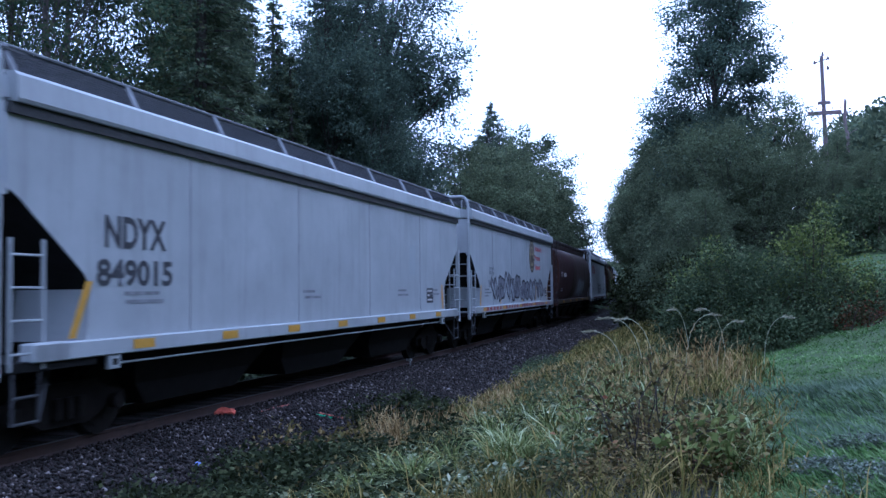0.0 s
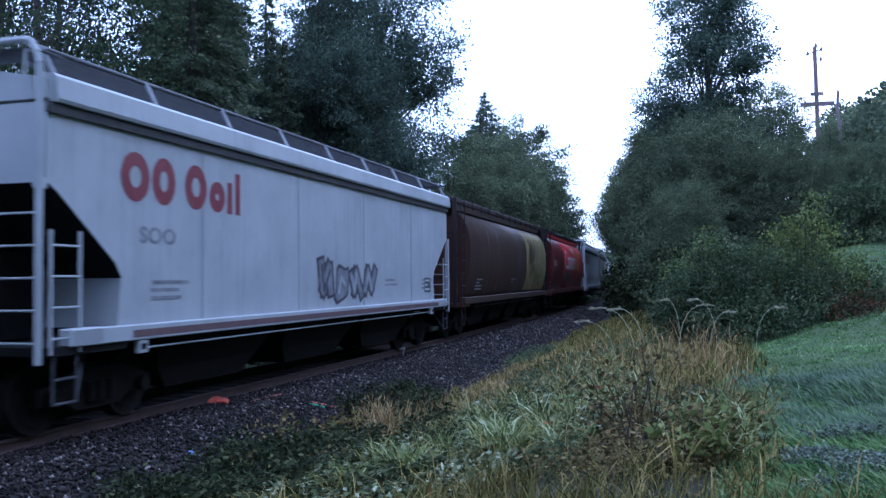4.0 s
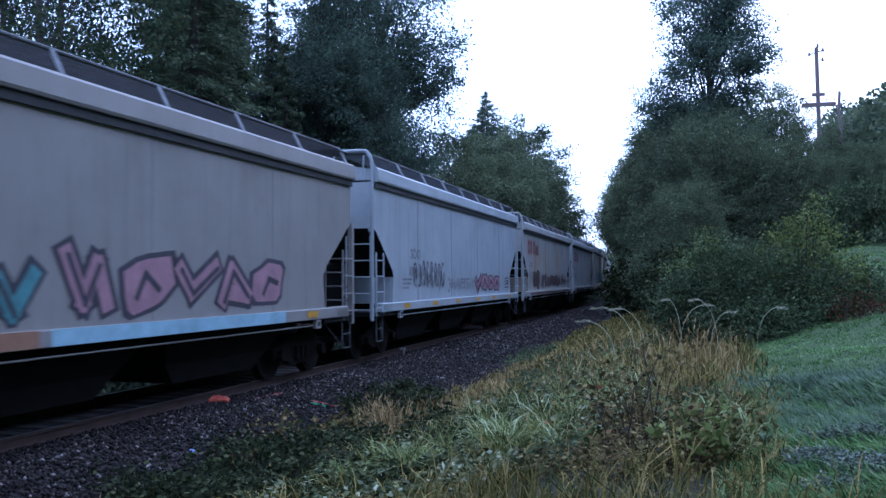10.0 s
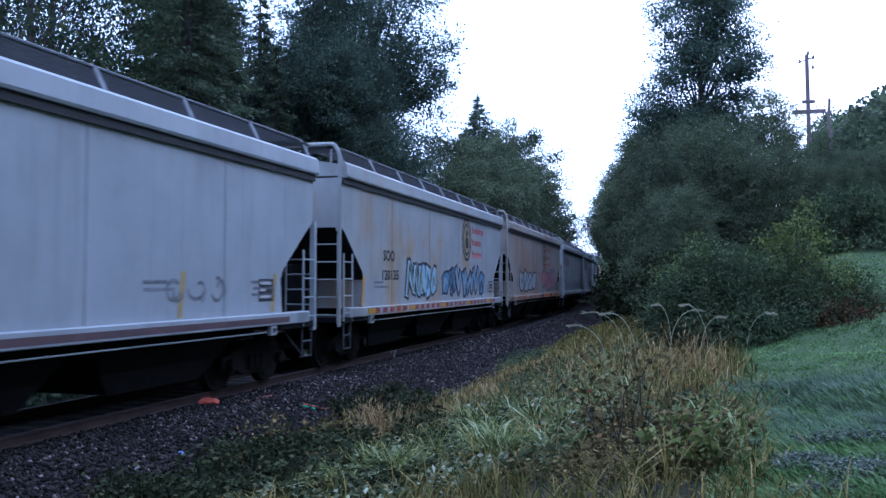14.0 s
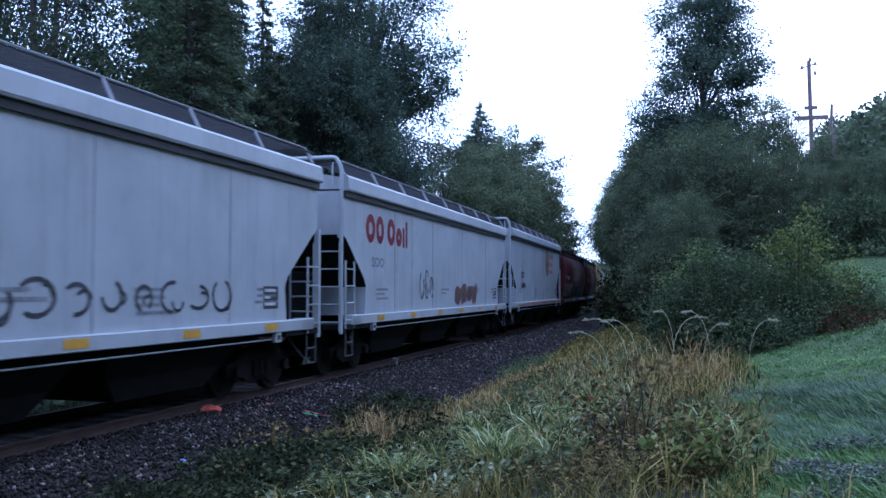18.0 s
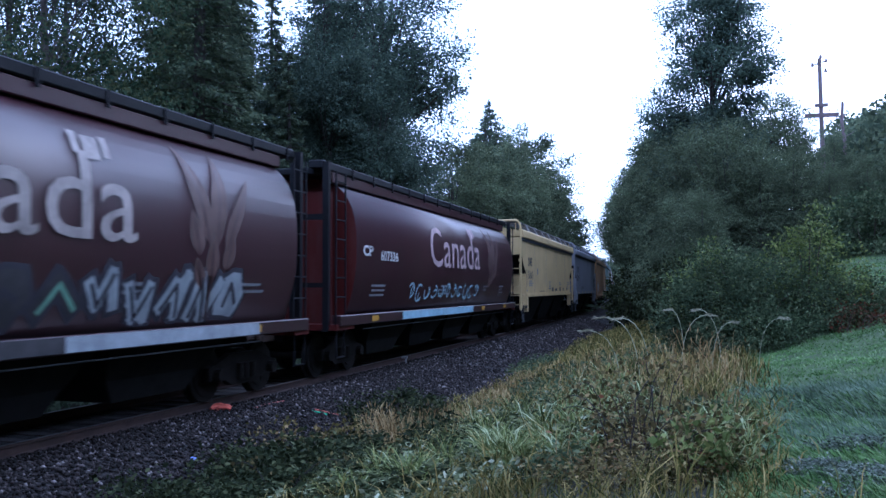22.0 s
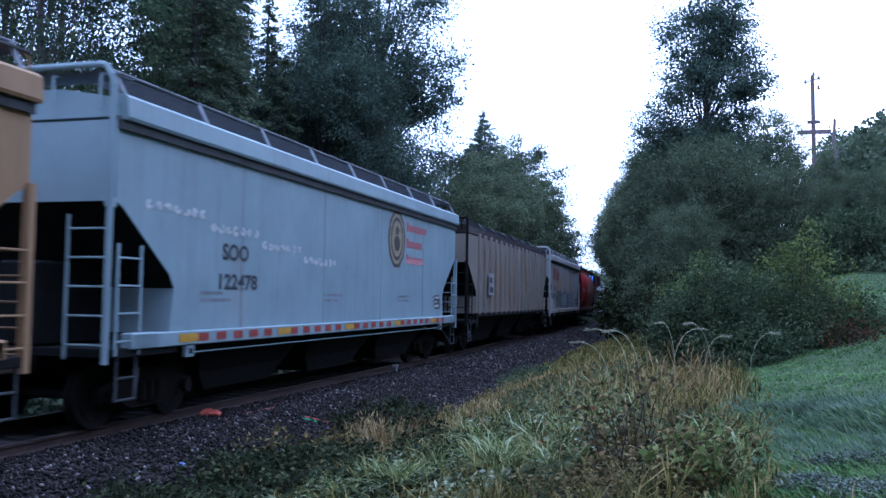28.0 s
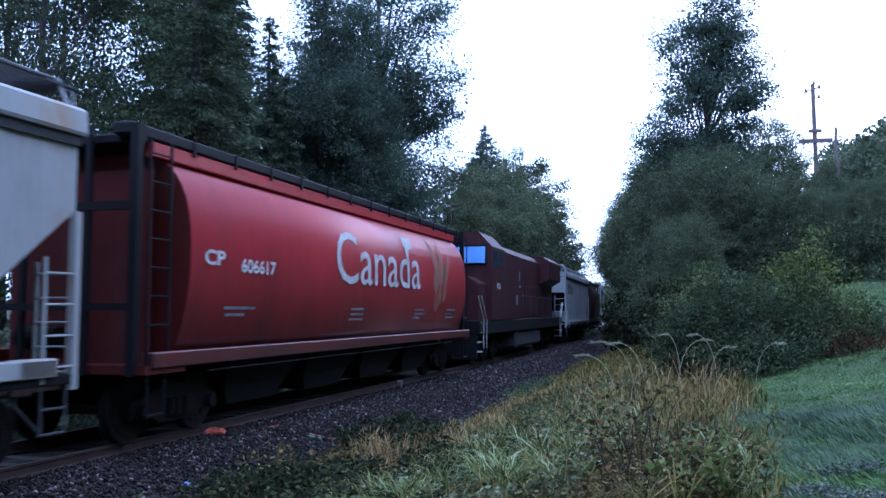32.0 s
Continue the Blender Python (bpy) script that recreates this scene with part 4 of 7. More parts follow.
def soo(label, f, r, num, mat, refl="checker", emblem=True, **kw):
    car, a = hopper(label, f, r, mat, eave=EAVE + 0.13, **kw)
    for y, w, m in (checker(a) if refl == "checker" else yellow(a, 6)):
        part("reflector", box(fresh(), 1.6, 1.606, y, y + w, 1.17, 1.29), m, car)
    lettering(car, "SOO", 2.7 - a, 2.42, 0.85, 0.28, M_GREYLET if num is None else M_LETTER, FS)
    if num:
        lettering(car, num, 2.62 - a, 1.95, 1.25, 0.26, M_LETTER, FS)
    else:
        bars(car, [(2.62 - a + 0.2 * k, 1.98, 0.15, 0.24) for k in range(6)], M_GREYLET, FS, "faded_number")
    if emblem:
        shield(car, 11.25 - a, 3.27, FS)
    small_print(car, a, M_GREYLET, FS, len(label))
    data_panel(car, a, 2 * a - 2.2)
    return stand(car, f, r), a


def cprail(label, f, r, num, mat=None, refl="plain", mark=None, ink=None, **kw):
    car, a = hopper(label, f, r, mat or WHITE1, **kw)
    if refl == "yellow":
        for y, w, m in yellow(a, 6):
            part("reflector", box(fresh(), 1.6, 1.606, y, y + w, 1.17, 1.29), m, car)
    else:
        part("sill_band", box(fresh(), 1.6, 1.604, -a + 1.5, a - 1.2, 1.16, 1.26), M_BAND, car, "brown band along the sill")
    wordmark(car, 1.35 - a, 2.98, 3.15, 0.68, mark or M_REDLET, FS)
    lettering(car, "SOO", 1.75 - a, 2.42, 0.85, 0.24, ink or M_GREYLET, FS)
    if num:
        lettering(car, num, 1.55 - a, 1.95, 1.35, 0.26, ink or M_GREYLET, FS)
    small_print(car, a, M_GREYLET, FS, len(label) + 3)
    data_panel(car, a, 2 * a - 2.2)
    return stand(car, f, r), a


M_PATCH = plain("faded_number_patch", (0.36, 0.35, 0.34), 0.7, 0, 0.35, 4, 0)
M_BAND = plain("brown_sill_band", (0.12, 0.07, 0.075), 0.6, 0, 0.25, 3, 0)


def blade_outline(y, z, ln, wd, lean, n=9):
    """A pointed leaf from its foot at (y, z), leaning by lean per unit of its length."""
    up = [(k / n, wd * math.sin(math.pi * (k / n) ** 0.8)) for k in range(n + 1)]
    rim = [(y + lean * ln * t ** 1.3 - w / 2, z + ln * t) for t, w in up]
    return rim + [(y + lean * ln * t ** 1.3 + w / 2, z + ln * t) for t, w in up[-2:0:-1]]


def wheat(car, y, z, mat, side, sc=1.0, vein=None):
    """A stylised head of grain: tall pointed leaves, drops at the foot and a stem."""
    for dy, dz, ln, wd, lean in ((-0.1, -0.15, 1.35, 0.42, -0.42), (0.1, -0.15, 1.35, 0.42, 0.12), (0.34, -0.25, 1.15, 0.34, 0.62), (-0.34, -0.3, 0.62, 0.36, -0.3), (0.0, -0.62, 0.6, 0.34, 0.0), (0.36, -0.5, 0.55, 0.32, 0.3), (-0.2, -0.75, 0.45, 0.28, -0.45)):
        bm = fresh()
        bm.faces.new([bm.verts.new((0, a, b)) for a, b in blade_outline(y + dy * sc, z + dz * sc, ln * sc, wd * sc, lean)])
        leaf_ob = part("grain_leaf", on_side(bm, side, 0.012), mat, car)
        if vein:
            mid = [(y + dy * sc + lean * ln * sc * t ** 1.3, z + (dz + ln * t) * sc) for t in (0.05, 0.4, 0.8)]
            part("leaf_vein", on_side(stroke(mid, 0.045 * sc), side, 0.016), vein, leaf_ob)
    part("painted_stem", on_side(stroke([(y - 0.02 * sc, z - 0.2 * sc), (y, z - 0.6 * sc), (y + 0.05 * sc, z - 1.15 * sc)], 0.06 * sc), side, 0.018), vein or mat, car)


def canada(label, f, r, mat, end, num=None, refl=True, roof=None, letter=None, grain=None):
    car, a = drum_wagon(label, f, r, mat, roof or DARKROOF, end)
    for y, w, m in yellow(a, 5, 0.4) if refl else ():
        part("reflector", box(fresh(), 1.6, 1.606, y, y + w, 1.15, 1.27), m, car)
    lettering(car, "Canada", 6.3 - a, 2.48, 5.6, 1.12, letter or M_WHITELET, DS, 0.02, "country_name")
    bars(car, [(10.75 - a, 3.55, 0.14, 0.28), (10.95 - a, 3.5, 0.3, 0.3), (11.31 - a, 3.55, 0.14, 0.28)], letter or M_WHITELET, DS, "small_flag", 0.02)
    wheat(car, 13.75 - a, 2.7, grain or G_GRAIN, DS, 1.1, mat)
    lettering(car, "CP", 1.3 - a, 2.6, 0.6, 0.24, M_WHITELET, DS, 0.02)
    if num:
        lettering(car, num, 2.4 - a, 2.52, 1.2, 0.24, M_WHITELET, DS, 0.02)
    small_print(car, a, M_GREYLET, DS, len(label), 1.5)
    return stand(car, f, r + 0.6), a


def engine(f, r):
    """A modern road locomotive, cab towards the walker."""
    a = (r - f) / 2
    eng = tagged(new("locomotive"), "dirty maroon diesel locomotive with a wide cab and side handrails", "locomotive")
    part("frame", box(fresh(), -1.5, 1.5, -a + 0.5, a - 0.5, 1.1, 1.6, 0.03), M_BLACK, eng)
    cab = part("cab", prism(fresh(), [(1.52, 1.6), (1.52, 4.3), (1.0, 4.85), (-1.0, 4.85), (-1.52, 4.3), (-1.52, 1.6)], -a + 2.5, -a + 5.0), LOCO, eng)
    part("nose", prism(fresh(), [(1.3, 1.6), (1.3, 2.9), (0.9, 3.15), (-0.9, 3.15), (-1.3, 2.9), (-1.3, 1.6)], -a + 1.2, -a + 2.5), LOCO, eng)
    for x in (-0.68, 0.68):
        pane = part("windscreen", box(fresh(), -0.6, 0.6, -0.012, 0.012, 0, 0.62, 0.004), M_GLASS, cab, "windscreen pane with the reflected sky's blue put into its tint")
        pane.matrix_basis = pose(x, -a + 2.36, 3.68, -8)
        part("windscreen_surround", box(fresh(), x - 0.64, x + 0.64, -a + 2.475, -a + 2.5, 3.62, 4.36, 0.01), M_BLACK, cab)
    part("side_window", box(fresh(), 1.52, 1.53, -a + 2.75, -a + 3.5, 3.6, 4.15, 0.004), M_GLASS, cab)
    part("side_window", box(fresh(), 1.52, 1.53, -a + 3.75, -a + 4.5, 3.6, 4.15, 0.004), M_GLASS, cab)
    part("long_hood", prism(fresh(), [(1.05, 1.6), (1.05, 4.4), (0.8, 4.68), (-0.8, 4.68), (-1.05, 4.4), (-1.05, 1.6)], -a + 5.0, a - 1.6), LOCO, eng)
    part("equipment_box", box(fresh(), 1.0, 1.5, -a + 5.0, -a + 8.2, 1.6, 4.3, 0.05), LOCO, eng)
    part("equipment_box", box(fresh(), 1.0, 1.42, -a + 8.25, -a + 9.2, 1.6, 3.0, 0.05), LOCO, eng)
    part("number_board", box(fresh(), -0.5, 0.5, -a + 2.44, -a + 2.5, 4.42, 4.68, 0.01), M_BLACK, eng)
    part("radiator", prism(fresh(), [(1.05, 3.3), (1.55, 3.6), (1.55, 4.55), (1.2, 4.8), (-1.2, 4.8), (-1.55, 4.55), (-1.55, 3.6), (-1.05, 3.3)], a - 6.2, a - 1.7), LOCO, eng, "flared radiator section")
    for k in range(8):
        part("hood_door", box(fresh(), 1.04, 1.08, -a + 9.2 + k * 0.92, -a + 10.06 + k * 0.92, 1.75, 3.1, 0.01), LOCO, eng)
    part("exhaust_stack", box(fresh(), -0.35, 0.35, 0.4, 1.6, 4.66, 4.9, 0.03), M_BLACK, eng)
    part("fuel_tank", box(fresh(), -1.4, 1.4, -3.2, 3.2, 0.35, 1.1, 0.12), M_GRATE, eng, "grey fuel tank")
    for k in range(9):
        y = -a + 5.2 + k * (2 * a - 7.0) / 8
        part("stanchion", rod(fresh(), (1.48, y, 1.6), (1.48, y, 2.6), 0.014), M_GRATE, eng)
    part("handrail", rod(fresh(), (1.48, -a + 5.2, 2.6), (1.48, a - 1.8, 2.6), 0.014), M_GRATE, eng)
    for sgn in (-1, 1):
        bm = fresh()
        for dy in (0.0, 0.5):
            # each rail slopes down from the end platform, then drops beside the treads
            rod(bm, (1.5, sgn * (a - 0.3 - dy), 2.45), (1.5, sgn * (a - 1.15 - dy), 1.65), 0.018)
            rod(bm, (1.5, sgn * (a - 1.15 - dy), 1.65), (1.5, sgn * (a - 1.15 - dy), 0.6), 0.018)
        for k in range(4):
            box(bm, 1.05, 1.5, sgn * (a - 0.75) - 0.2, sgn * (a - 0.75) + 0.2, 0.5 + 0.33 * k, 0.54 + 0.33 * k)
        part("boarding_steps", bm, M_WHITELET, eng, "steps with white grab rails")
        part("pilot", box(fresh(), -1.4, 1.4, *sorted((sgn * (a - 0.5), sgn * (a - 0.65))), 0.25, 1.1, 0.02), M_BLACK, eng)
        share("coupler", COUPLER, eng, pose(0, sgn * (a - 0.35), 0, 0, 0, 0 if sgn < 0 else 180))
        add_truck(eng, sgn * (a - 3.1))
        add_truck(eng, sgn * (a - 5.0))
    lettering(eng, "9720", 3.35 - a, 2.75, 0.7, 0.22, M_WHITELET, lambda z: 1.52)
    bars(eng, [(9.6 - a, 3.3, 0.5, 0.42), (10.3 - a, 3.3, 0.5, 0.42), (7.4 - a, 2.2, 0.45, 0.4)], M_GREYLET, lambda z: 1.5 if z < 2.9 else 1.06, "marking")
    return stand(eng, f, r)


def glass():
    m, nt, b = material("cab_glass", 0.08)
    # blue of the reflected sky is painted into the base colour
    b.inputs["Base Color"].default_value = (0.14, 0.24, 0.50, 1)
    b.inputs["Metallic"].default_value = 0.9
    return m


M_GLASS = glass()

# 0: smooth-sided white wagon with heavy black lettering
c, a = hopper("dirty white covered hopper wagon with black lettering", 7.52, 25.2, WHITE1, refl=yellow(8.65, 7))
lettering(c, "NDYX", 1.63 - a, 2.48, 1.3, 0.42, M_LETTER, FS)
lettering(c, "849015", 1.48 - a, 1.98, 1.6, 0.36, M_LETTER, FS)
tick(c, a, (0.98,), M_YELLOW, 0.3)
tick(c, a, (2 * a - 1.6,), M_YELLOW, -0.1)
bars(c, [(13.28 - a, 2.3, 0.5, 0.75)], WHITE2, FS, "faded_patch")
small_print(c, a, M_GREYLET, FS, 1)
data_panel(c, a, 2 * a - 3.0)
stand(c, 7.52, 25.2)
# 1
c, a = soo("white covered hopper wagon with grey graffiti and emblem", 26.63, 43.19, None, WHITE1)
graffiti(c, 3.1 - a, 8.3 - a, 1.4, 2.45, 5, G_GREY, G_DARK, FS, 101, (G_PALE,))
graffiti(c, 8.5 - a, 13.9 - a, 1.4, 2.3, 6, G_GREY, G_DARK, FS, 102, (G_PALE,))
tick(c, a, (1.35, 4.5, 8.8, 11.9, 15.0), M_YELLOW)
# 2
c, a = drum_wagon("dark brown cylindrical hopper wagon with white painted patch", 44.5, 61.57, BROWN, BROWNROOF, ENDBROWN, yellow(8.4, 5, 0.4))
lettering(c, "CP", 1.6 - a, 2.55, 0.55, 0.24, M_WHITELET, DS, 0.02)
bars(c, [(2.6 - a + 0.2 * k, 2.55, 0.15, 0.22) for k in range(6)], M_WHITELET, DS, "faded_number", 0.02)
bars(c, [(10.0 - a, 1.4, 3.5, 1.0)], G_GREY, DS, "sprayed_panel", 0.003)
graffiti(c, 10.0 - a, 13.6 - a, 1.36, 2.5, 4, G_PALE, G_GREY, DS, 103, (G_PALE,))
small_print(c, a, M_GREYLET, DS, 2)
stand(c, 44.5, 62.17)
# 3
c, a = cprail("white covered hopper wagon with red mark and grey graffiti", 63.69, 80.23, None)
graffiti(c, 7.5 - a, 10.6 - a, 1.4, 2.3, 4, G_GREY, G_DARK, FS, 104, (G_PALE,))
# 4
c, a = drum_wagon("grimy brown cylindrical hopper wagon with pale yellow graffiti", 81.8, 98.61, SEPIA, BROWNROOF, ENDBROWN)
bars(c, [(11.3 - a, 1.4, 5.4, 2.6)], G_YELLOW, DS, "sprayed_panel", 0.004)
for dy, sc, m in ((12.7, 1.15, SEPIA), (14.6, 1.0, G_OLIVE)):
    wheat(c, dy - a, 2.75, m, DS, sc, G_BUFFDULL if m is SEPIA else SEPIA)
graffiti(c, 14.0 - a, 15.4 - a, 1.5, 2.2, 2, None, G_DARK, DS, 105)
small_print(c, a, M_GREYLET, DS, 5)
stand(c, 81.8, 99.21)
# 5
c, a = canada("bright red cylindrical grain wagon with white country name", 100.4, 117.59, RED, ENDRED, None, False)
bars(c, [(1.0 - a, 1.33, 4.7, 2.82)], DARKRED, DS, "dark_panel", 0.008)
part("sprayed_sill", box(fresh(), 1.6, 1.607, 0.2 - a, 5.4 - a, 1.11, 1.31), DARKRED, c)
wheat(c, 15.35 - a, 2.6, plain("faded_pink_emblem", (0.46, 0.085, 0.085), 0.5, 0, 0.3, 3, 0), DS, 0.9, RED)
graffiti(c, 6.0 - a, 9.4 - a, 1.6, 2.4, 5, G_BROWN, G_DARK, DS, 106, (G_DARK,))
# 6
c, a = cprail("white covered hopper wagon with smeared red band", 120.23, 137.55, None)
graffiti(c, 3.0 - a, 12.4 - a, 1.75, 2.25, 14, None, G_PINK, FS, 107)
tick(c, a, (1.1, 4.5, 7.3, 9.45, 12.0, 14.8))
# 7
c, a = hopper("beige covered hopper wagon with pink and teal graffiti", 139.28, 156.67, BEIGE, refl=yellow(8.7, 5))
lettering(c, "SMW", 2.5 - a, 2.5, 0.9, 0.28, M_LETTER, FS)
lettering(c, "841193", 2.4 - a, 2.1, 1.2, 0.26, M_LETTER, FS)
graffiti(c, 1.6 - a, 5.4 - a, 1.36, 2.2, 3, G_PINK, G_DARK, FS, 108, (G_YELLOW,))
graffiti(c, 5.6 - a, 8.2 - a, 1.36, 2.2, 3, G_TEAL, G_DARK, FS, 109, (G_ORANGE,))
graffiti(c, 8.6 - a, 14.4 - a, 1.36, 2.4, 5, G_PINK, G_DARK, FS, 110, (G_DARK,))
for y0, w, m in ((1.5, 1.3, M_WHITELET), (3.0, 1.5, M_WHITELET), (4.6, 3.6, G_BUFFDULL), (8.4, 5.8, G_SKY)):
    part("sprayed_sill", box(fresh(), 1.6, 1.607, y0 - a, y0 + w - a, 1.13, 1.33), m, c)
stand(c, 139.28, 156.67)
# 8
c, a = soo("white covered hopper wagon with black bubble graffiti", 158.03, 174.77, None, WHITE2, "yellow", False)
graffiti(c, 2.9 - a, 5.9 - a, 1.5, 2.5, 8, None, M_LETTER, FS, 111)
graffiti(c, 2.9 - a, 5.9 - a, 1.6, 2.3, 6, None, M_GREYLET, FS, 211)
graffiti(c, 6.2 - a, 9.4 - a, 1.45, 2.0, 9, None, M_GREYLET, FS, 112)
graffiti(c, 9.6 - a, 13.4 - a, 1.4, 2.1, 4, G_PINK, G_DARK, FS, 113, (G_DARK,))
# 9
c, a = cprail("stained white hopper wagon with brown graffiti", 176.2, 193.1, "115434", WHITE3)
graffiti(c, 2.7 - a, 4.6 - a, 1.4, 2.3, 2, G_BROWN, G_DARK, FS, 140, (G_GREY,))
graffiti(c, 5.2 - a, 14.6 - a, 1.45, 2.1, 9, G_BROWN, G_DARK, FS, 114, (G_GREY,))
tick(c, a, (1.2,))
# 10
c, a = cprail("plain white covered hopper wagon with red mark", 194.53, 211.19, "115014")
tick(c, a, (1.3, 4.3, 12.0, 14.9))
graffiti(c, 11.6 - a, 13.4 - a, 1.5, 2.0, 3, None, M_GREYLET, FS, 115)
# 11
c, a = soo("yellow-stained white hopper wagon with pale blue graffiti", 212.62, 229.4, "120135", WHITE3)
graffiti(c, 4.5 - a, 7.4 - a, 1.42, 2.5, 5, G_SKY, G_DARK, FS, 116, (G_YELLOW,))
graffiti(c, 8.0 - a, 13.7 - a, 1.42, 2.4, 7, G_BLUE, G_DARK, FS, 117, (G_PALE,))
tick(c, a, (1.2,), M_YELLOW)
# 12
c, a = soo("rusting beige hopper wagon with bright orange and purple graffiti", 230.76, 248.81, None, RUSTBEIGE)
graffiti(c, 3.0 - a, 8.0 - a, 1.42, 2.5, 4, G_PALE, G_DARK, FS, 118, (G_SKY,))
graffiti(c, 10.3 - a, 15.2 - a, 1.42, 2.6, 5, G_CORAL, G_NAVY, FS, 119, (G_ORANGE,))
graffiti(c, 8.6 - a, 9.4 - a, 2.25, 2.5, 2, None, M_REDMARK, FS, 161)
graffiti(c, 15.3 - a, 16.4 - a, 1.5, 1.75, 3, None, M_LETTER, FS, 162)
tick(c, a, (9.2, 16.5), G_BUFF)
for y0, w, m in ((9.4, 0.8, G_NAVY), (10.2, 2.6, G_ORANGE), (12.8, 0.7, G_NAVY), (13.5, 1.4, G_ORANGE), (14.9, 1.0, G_BUFFDULL)):
    part("sprayed_sill", box(fresh(), 1.6, 1.607, y0 - a, y0 + w - 0.02 - a, 1.13, 1.33), m, c)
# 13
c, a = cprail("white covered hopper wagon with faint grey graffiti", 250.4, 267.04, "115312", None, "yellow")
graffiti(c, 3.6 - a, 6.6 - a, 1.45, 2.1, 5, None, M_GREYLET, FS, 120)
graffiti(c, 8.0 - a, 13.4 - a, 1.45, 2.1, 8, None, M_LETTER, FS, 121)
# 14
c, a = cprail("white covered hopper wagon with black squiggles and brown tag", 268.35, 285.4, None, WHITE1, "yellow")
graffiti(c, 5.5 - a, 6.9 - a, 1.5, 2.5, 3, None, M_LETTER, FS, 122)
bars(c, [(4.8 - a, 1.36, 0.05, 2.5)], M_GREYLET, FS, "drip_streak")
graffiti(c, 9.3 - a, 12.3 - a, 1.4, 2.1, 4, G_BROWN, G_BROWN, FS, 123, (G_DARK,))
# 15
c, a = soo("clean white covered hopper wagon with oval emblem", 286.62, 303.01, "120094", WHITE2)
# 16
c, a = canada("dark maroon cylindrical grain wagon with white and black graffiti", 304.5, 321.05, MAROON, ENDRED, "607022", grain=G_BROWN, letter=M_FADED)
graffiti(c, 1.0 - a, 6.2 - a, 1.36, 2.3, 4, G_SLATE, G_PALE, DS, 124, (G_DARK,))
graffiti(c, 6.3 - a, 10.9 - a, 1.36, 2.2, 6, G_SLATE, G_DARK, DS, 224, (G_MINT,))
graffiti(c, 11.0 - a, 14.8 - a, 1.36, 2.2, 5, G_PALE, G_DARK, DS, 225, (G_DARK,))
for y0, w, m in ((1.0, 5.0, G_SLATE), (6.0, 1.2, G_MINT), (7.2, 3.4, G_SLATE), (10.6, 4.6, G_PALE)):
    part("sprayed_sill", box(fresh(), 1.6, 1.607, y0 - a, y0 + w - 0.02 - a, 1.12, 1.31), m, c)
# 17
c, a = canada("maroon cylindrical grain wagon with blue and white graffiti", 322.9, 340.19, MAROON, ENDRED, "607336", grain=G_BROWN, letter=M_PINKISH)
graffiti(c, 4.6 - a, 12.1 - a, 1.5, 2.1, 11, None, G_SKY, DS, 125)
part("sprayed_sill", box(fresh(), 1.6, 1.607, 4.0 - a, 11.0 - a, 1.12, 1.31), G_SKY, c)
# 18
c, a = hopper("cream covered hopper wagon with exposed black outlets", 342.46, 360.3, CREAM, low=1.62, sill=False, bays=3, cut=HOOK)
lettering(c, "DME", 1.8 - a, 2.86, 0.98, 0.38, M_LETTER, FS)
lettering(c, "51610", 1.72 - a, 2.28, 1.35, 0.38, M_LETTER, FS)
small_print(c, a, M_GREYLET, FS, 9, 1.75)
bars(c, [(5.0 + d - a, z, w, h) for d, z, w, h in ((0, 1.72, 1.5, 0.03), (3.1, 1.7, 0.06, 0.22), (3.4, 1.7, 0.06, 0.22), (4.1, 1.72, 0.55, 0.2), (5.2, 1.74, 0.9, 0.12), (7.0, 1.72, 0.5, 0.22), (8.3, 1.74, 0.5, 0.14), (10.0, 1.74, 0.4, 0.2))], M_LETTER, FS, "stencil")
bars(c, [(4.2 - a, 2.5, 0.3, 0.3), (1.3 - a, 1.75, 0.3, 0.06), (1.9 - a, 2.08, 1.2, 0.05), (2.0 - a, 1.98, 0.9, 0.05)], M_GREYLET, FS, "stencil")
part("painted_tick", on_side_box(1.32 - a, 1.9, 0.1, 0.8), ENDBROWN, c)
stand(c, 342.46, 360.3)
# 19
c, a = hopper("grey covered hopper wagon with black lettering", 361.75, 378.73, GREY, low=1.62, sill=False, bays=3, cut=HOOK, refl=yellow(8.5, 6))
lettering(c, "COER", 1.45 - a, 2.88, 1.5, 0.42, M_LETTER, FS)
lettering(c, "353937", 1.38 - a, 2.34, 1.9, 0.4, M_LETTER, FS)
small_print(c, a, M_GREYLET, FS, 10, 1.75)
graffiti(c, 4.6 - a, 6.8 - a, 1.7, 2.1, 5, None, M_LETTER, FS, 126)
stand(c, 361.75, 378.73)
# 20
c, a = hopper("tan rust-stained hopper wagon with a black tag", 379.99, 397.63, TANPAINT, low=1.35)
graffiti(c, 2.4 - a, 4.4 - a, 1.6, 2.3, 3, G_PALE, G_PALE, FS, 127, (G_GREY,))
graffiti(c, 10.4 - a, 13.0 - a, 1.6, 2.2, 6, None, M_LETTER, FS, 128)
data_panel(c, a, 2 * a - 2.9)
stand(c, 379.99, 397.63)
# 21
c, a = soo("pale blue-white covered hopper wagon with red and white reflectors", 399.13, 415.83, "122478", PALEBLUE)
for k in range(4):
    graffiti(c, 0.6 + 1.7 * k - a, 2.2 + 1.7 * k - a, 3.0 - 0.18 * k, 3.2 - 0.18 * k, 7, None, M_WHITELET, FS, 150 + k)

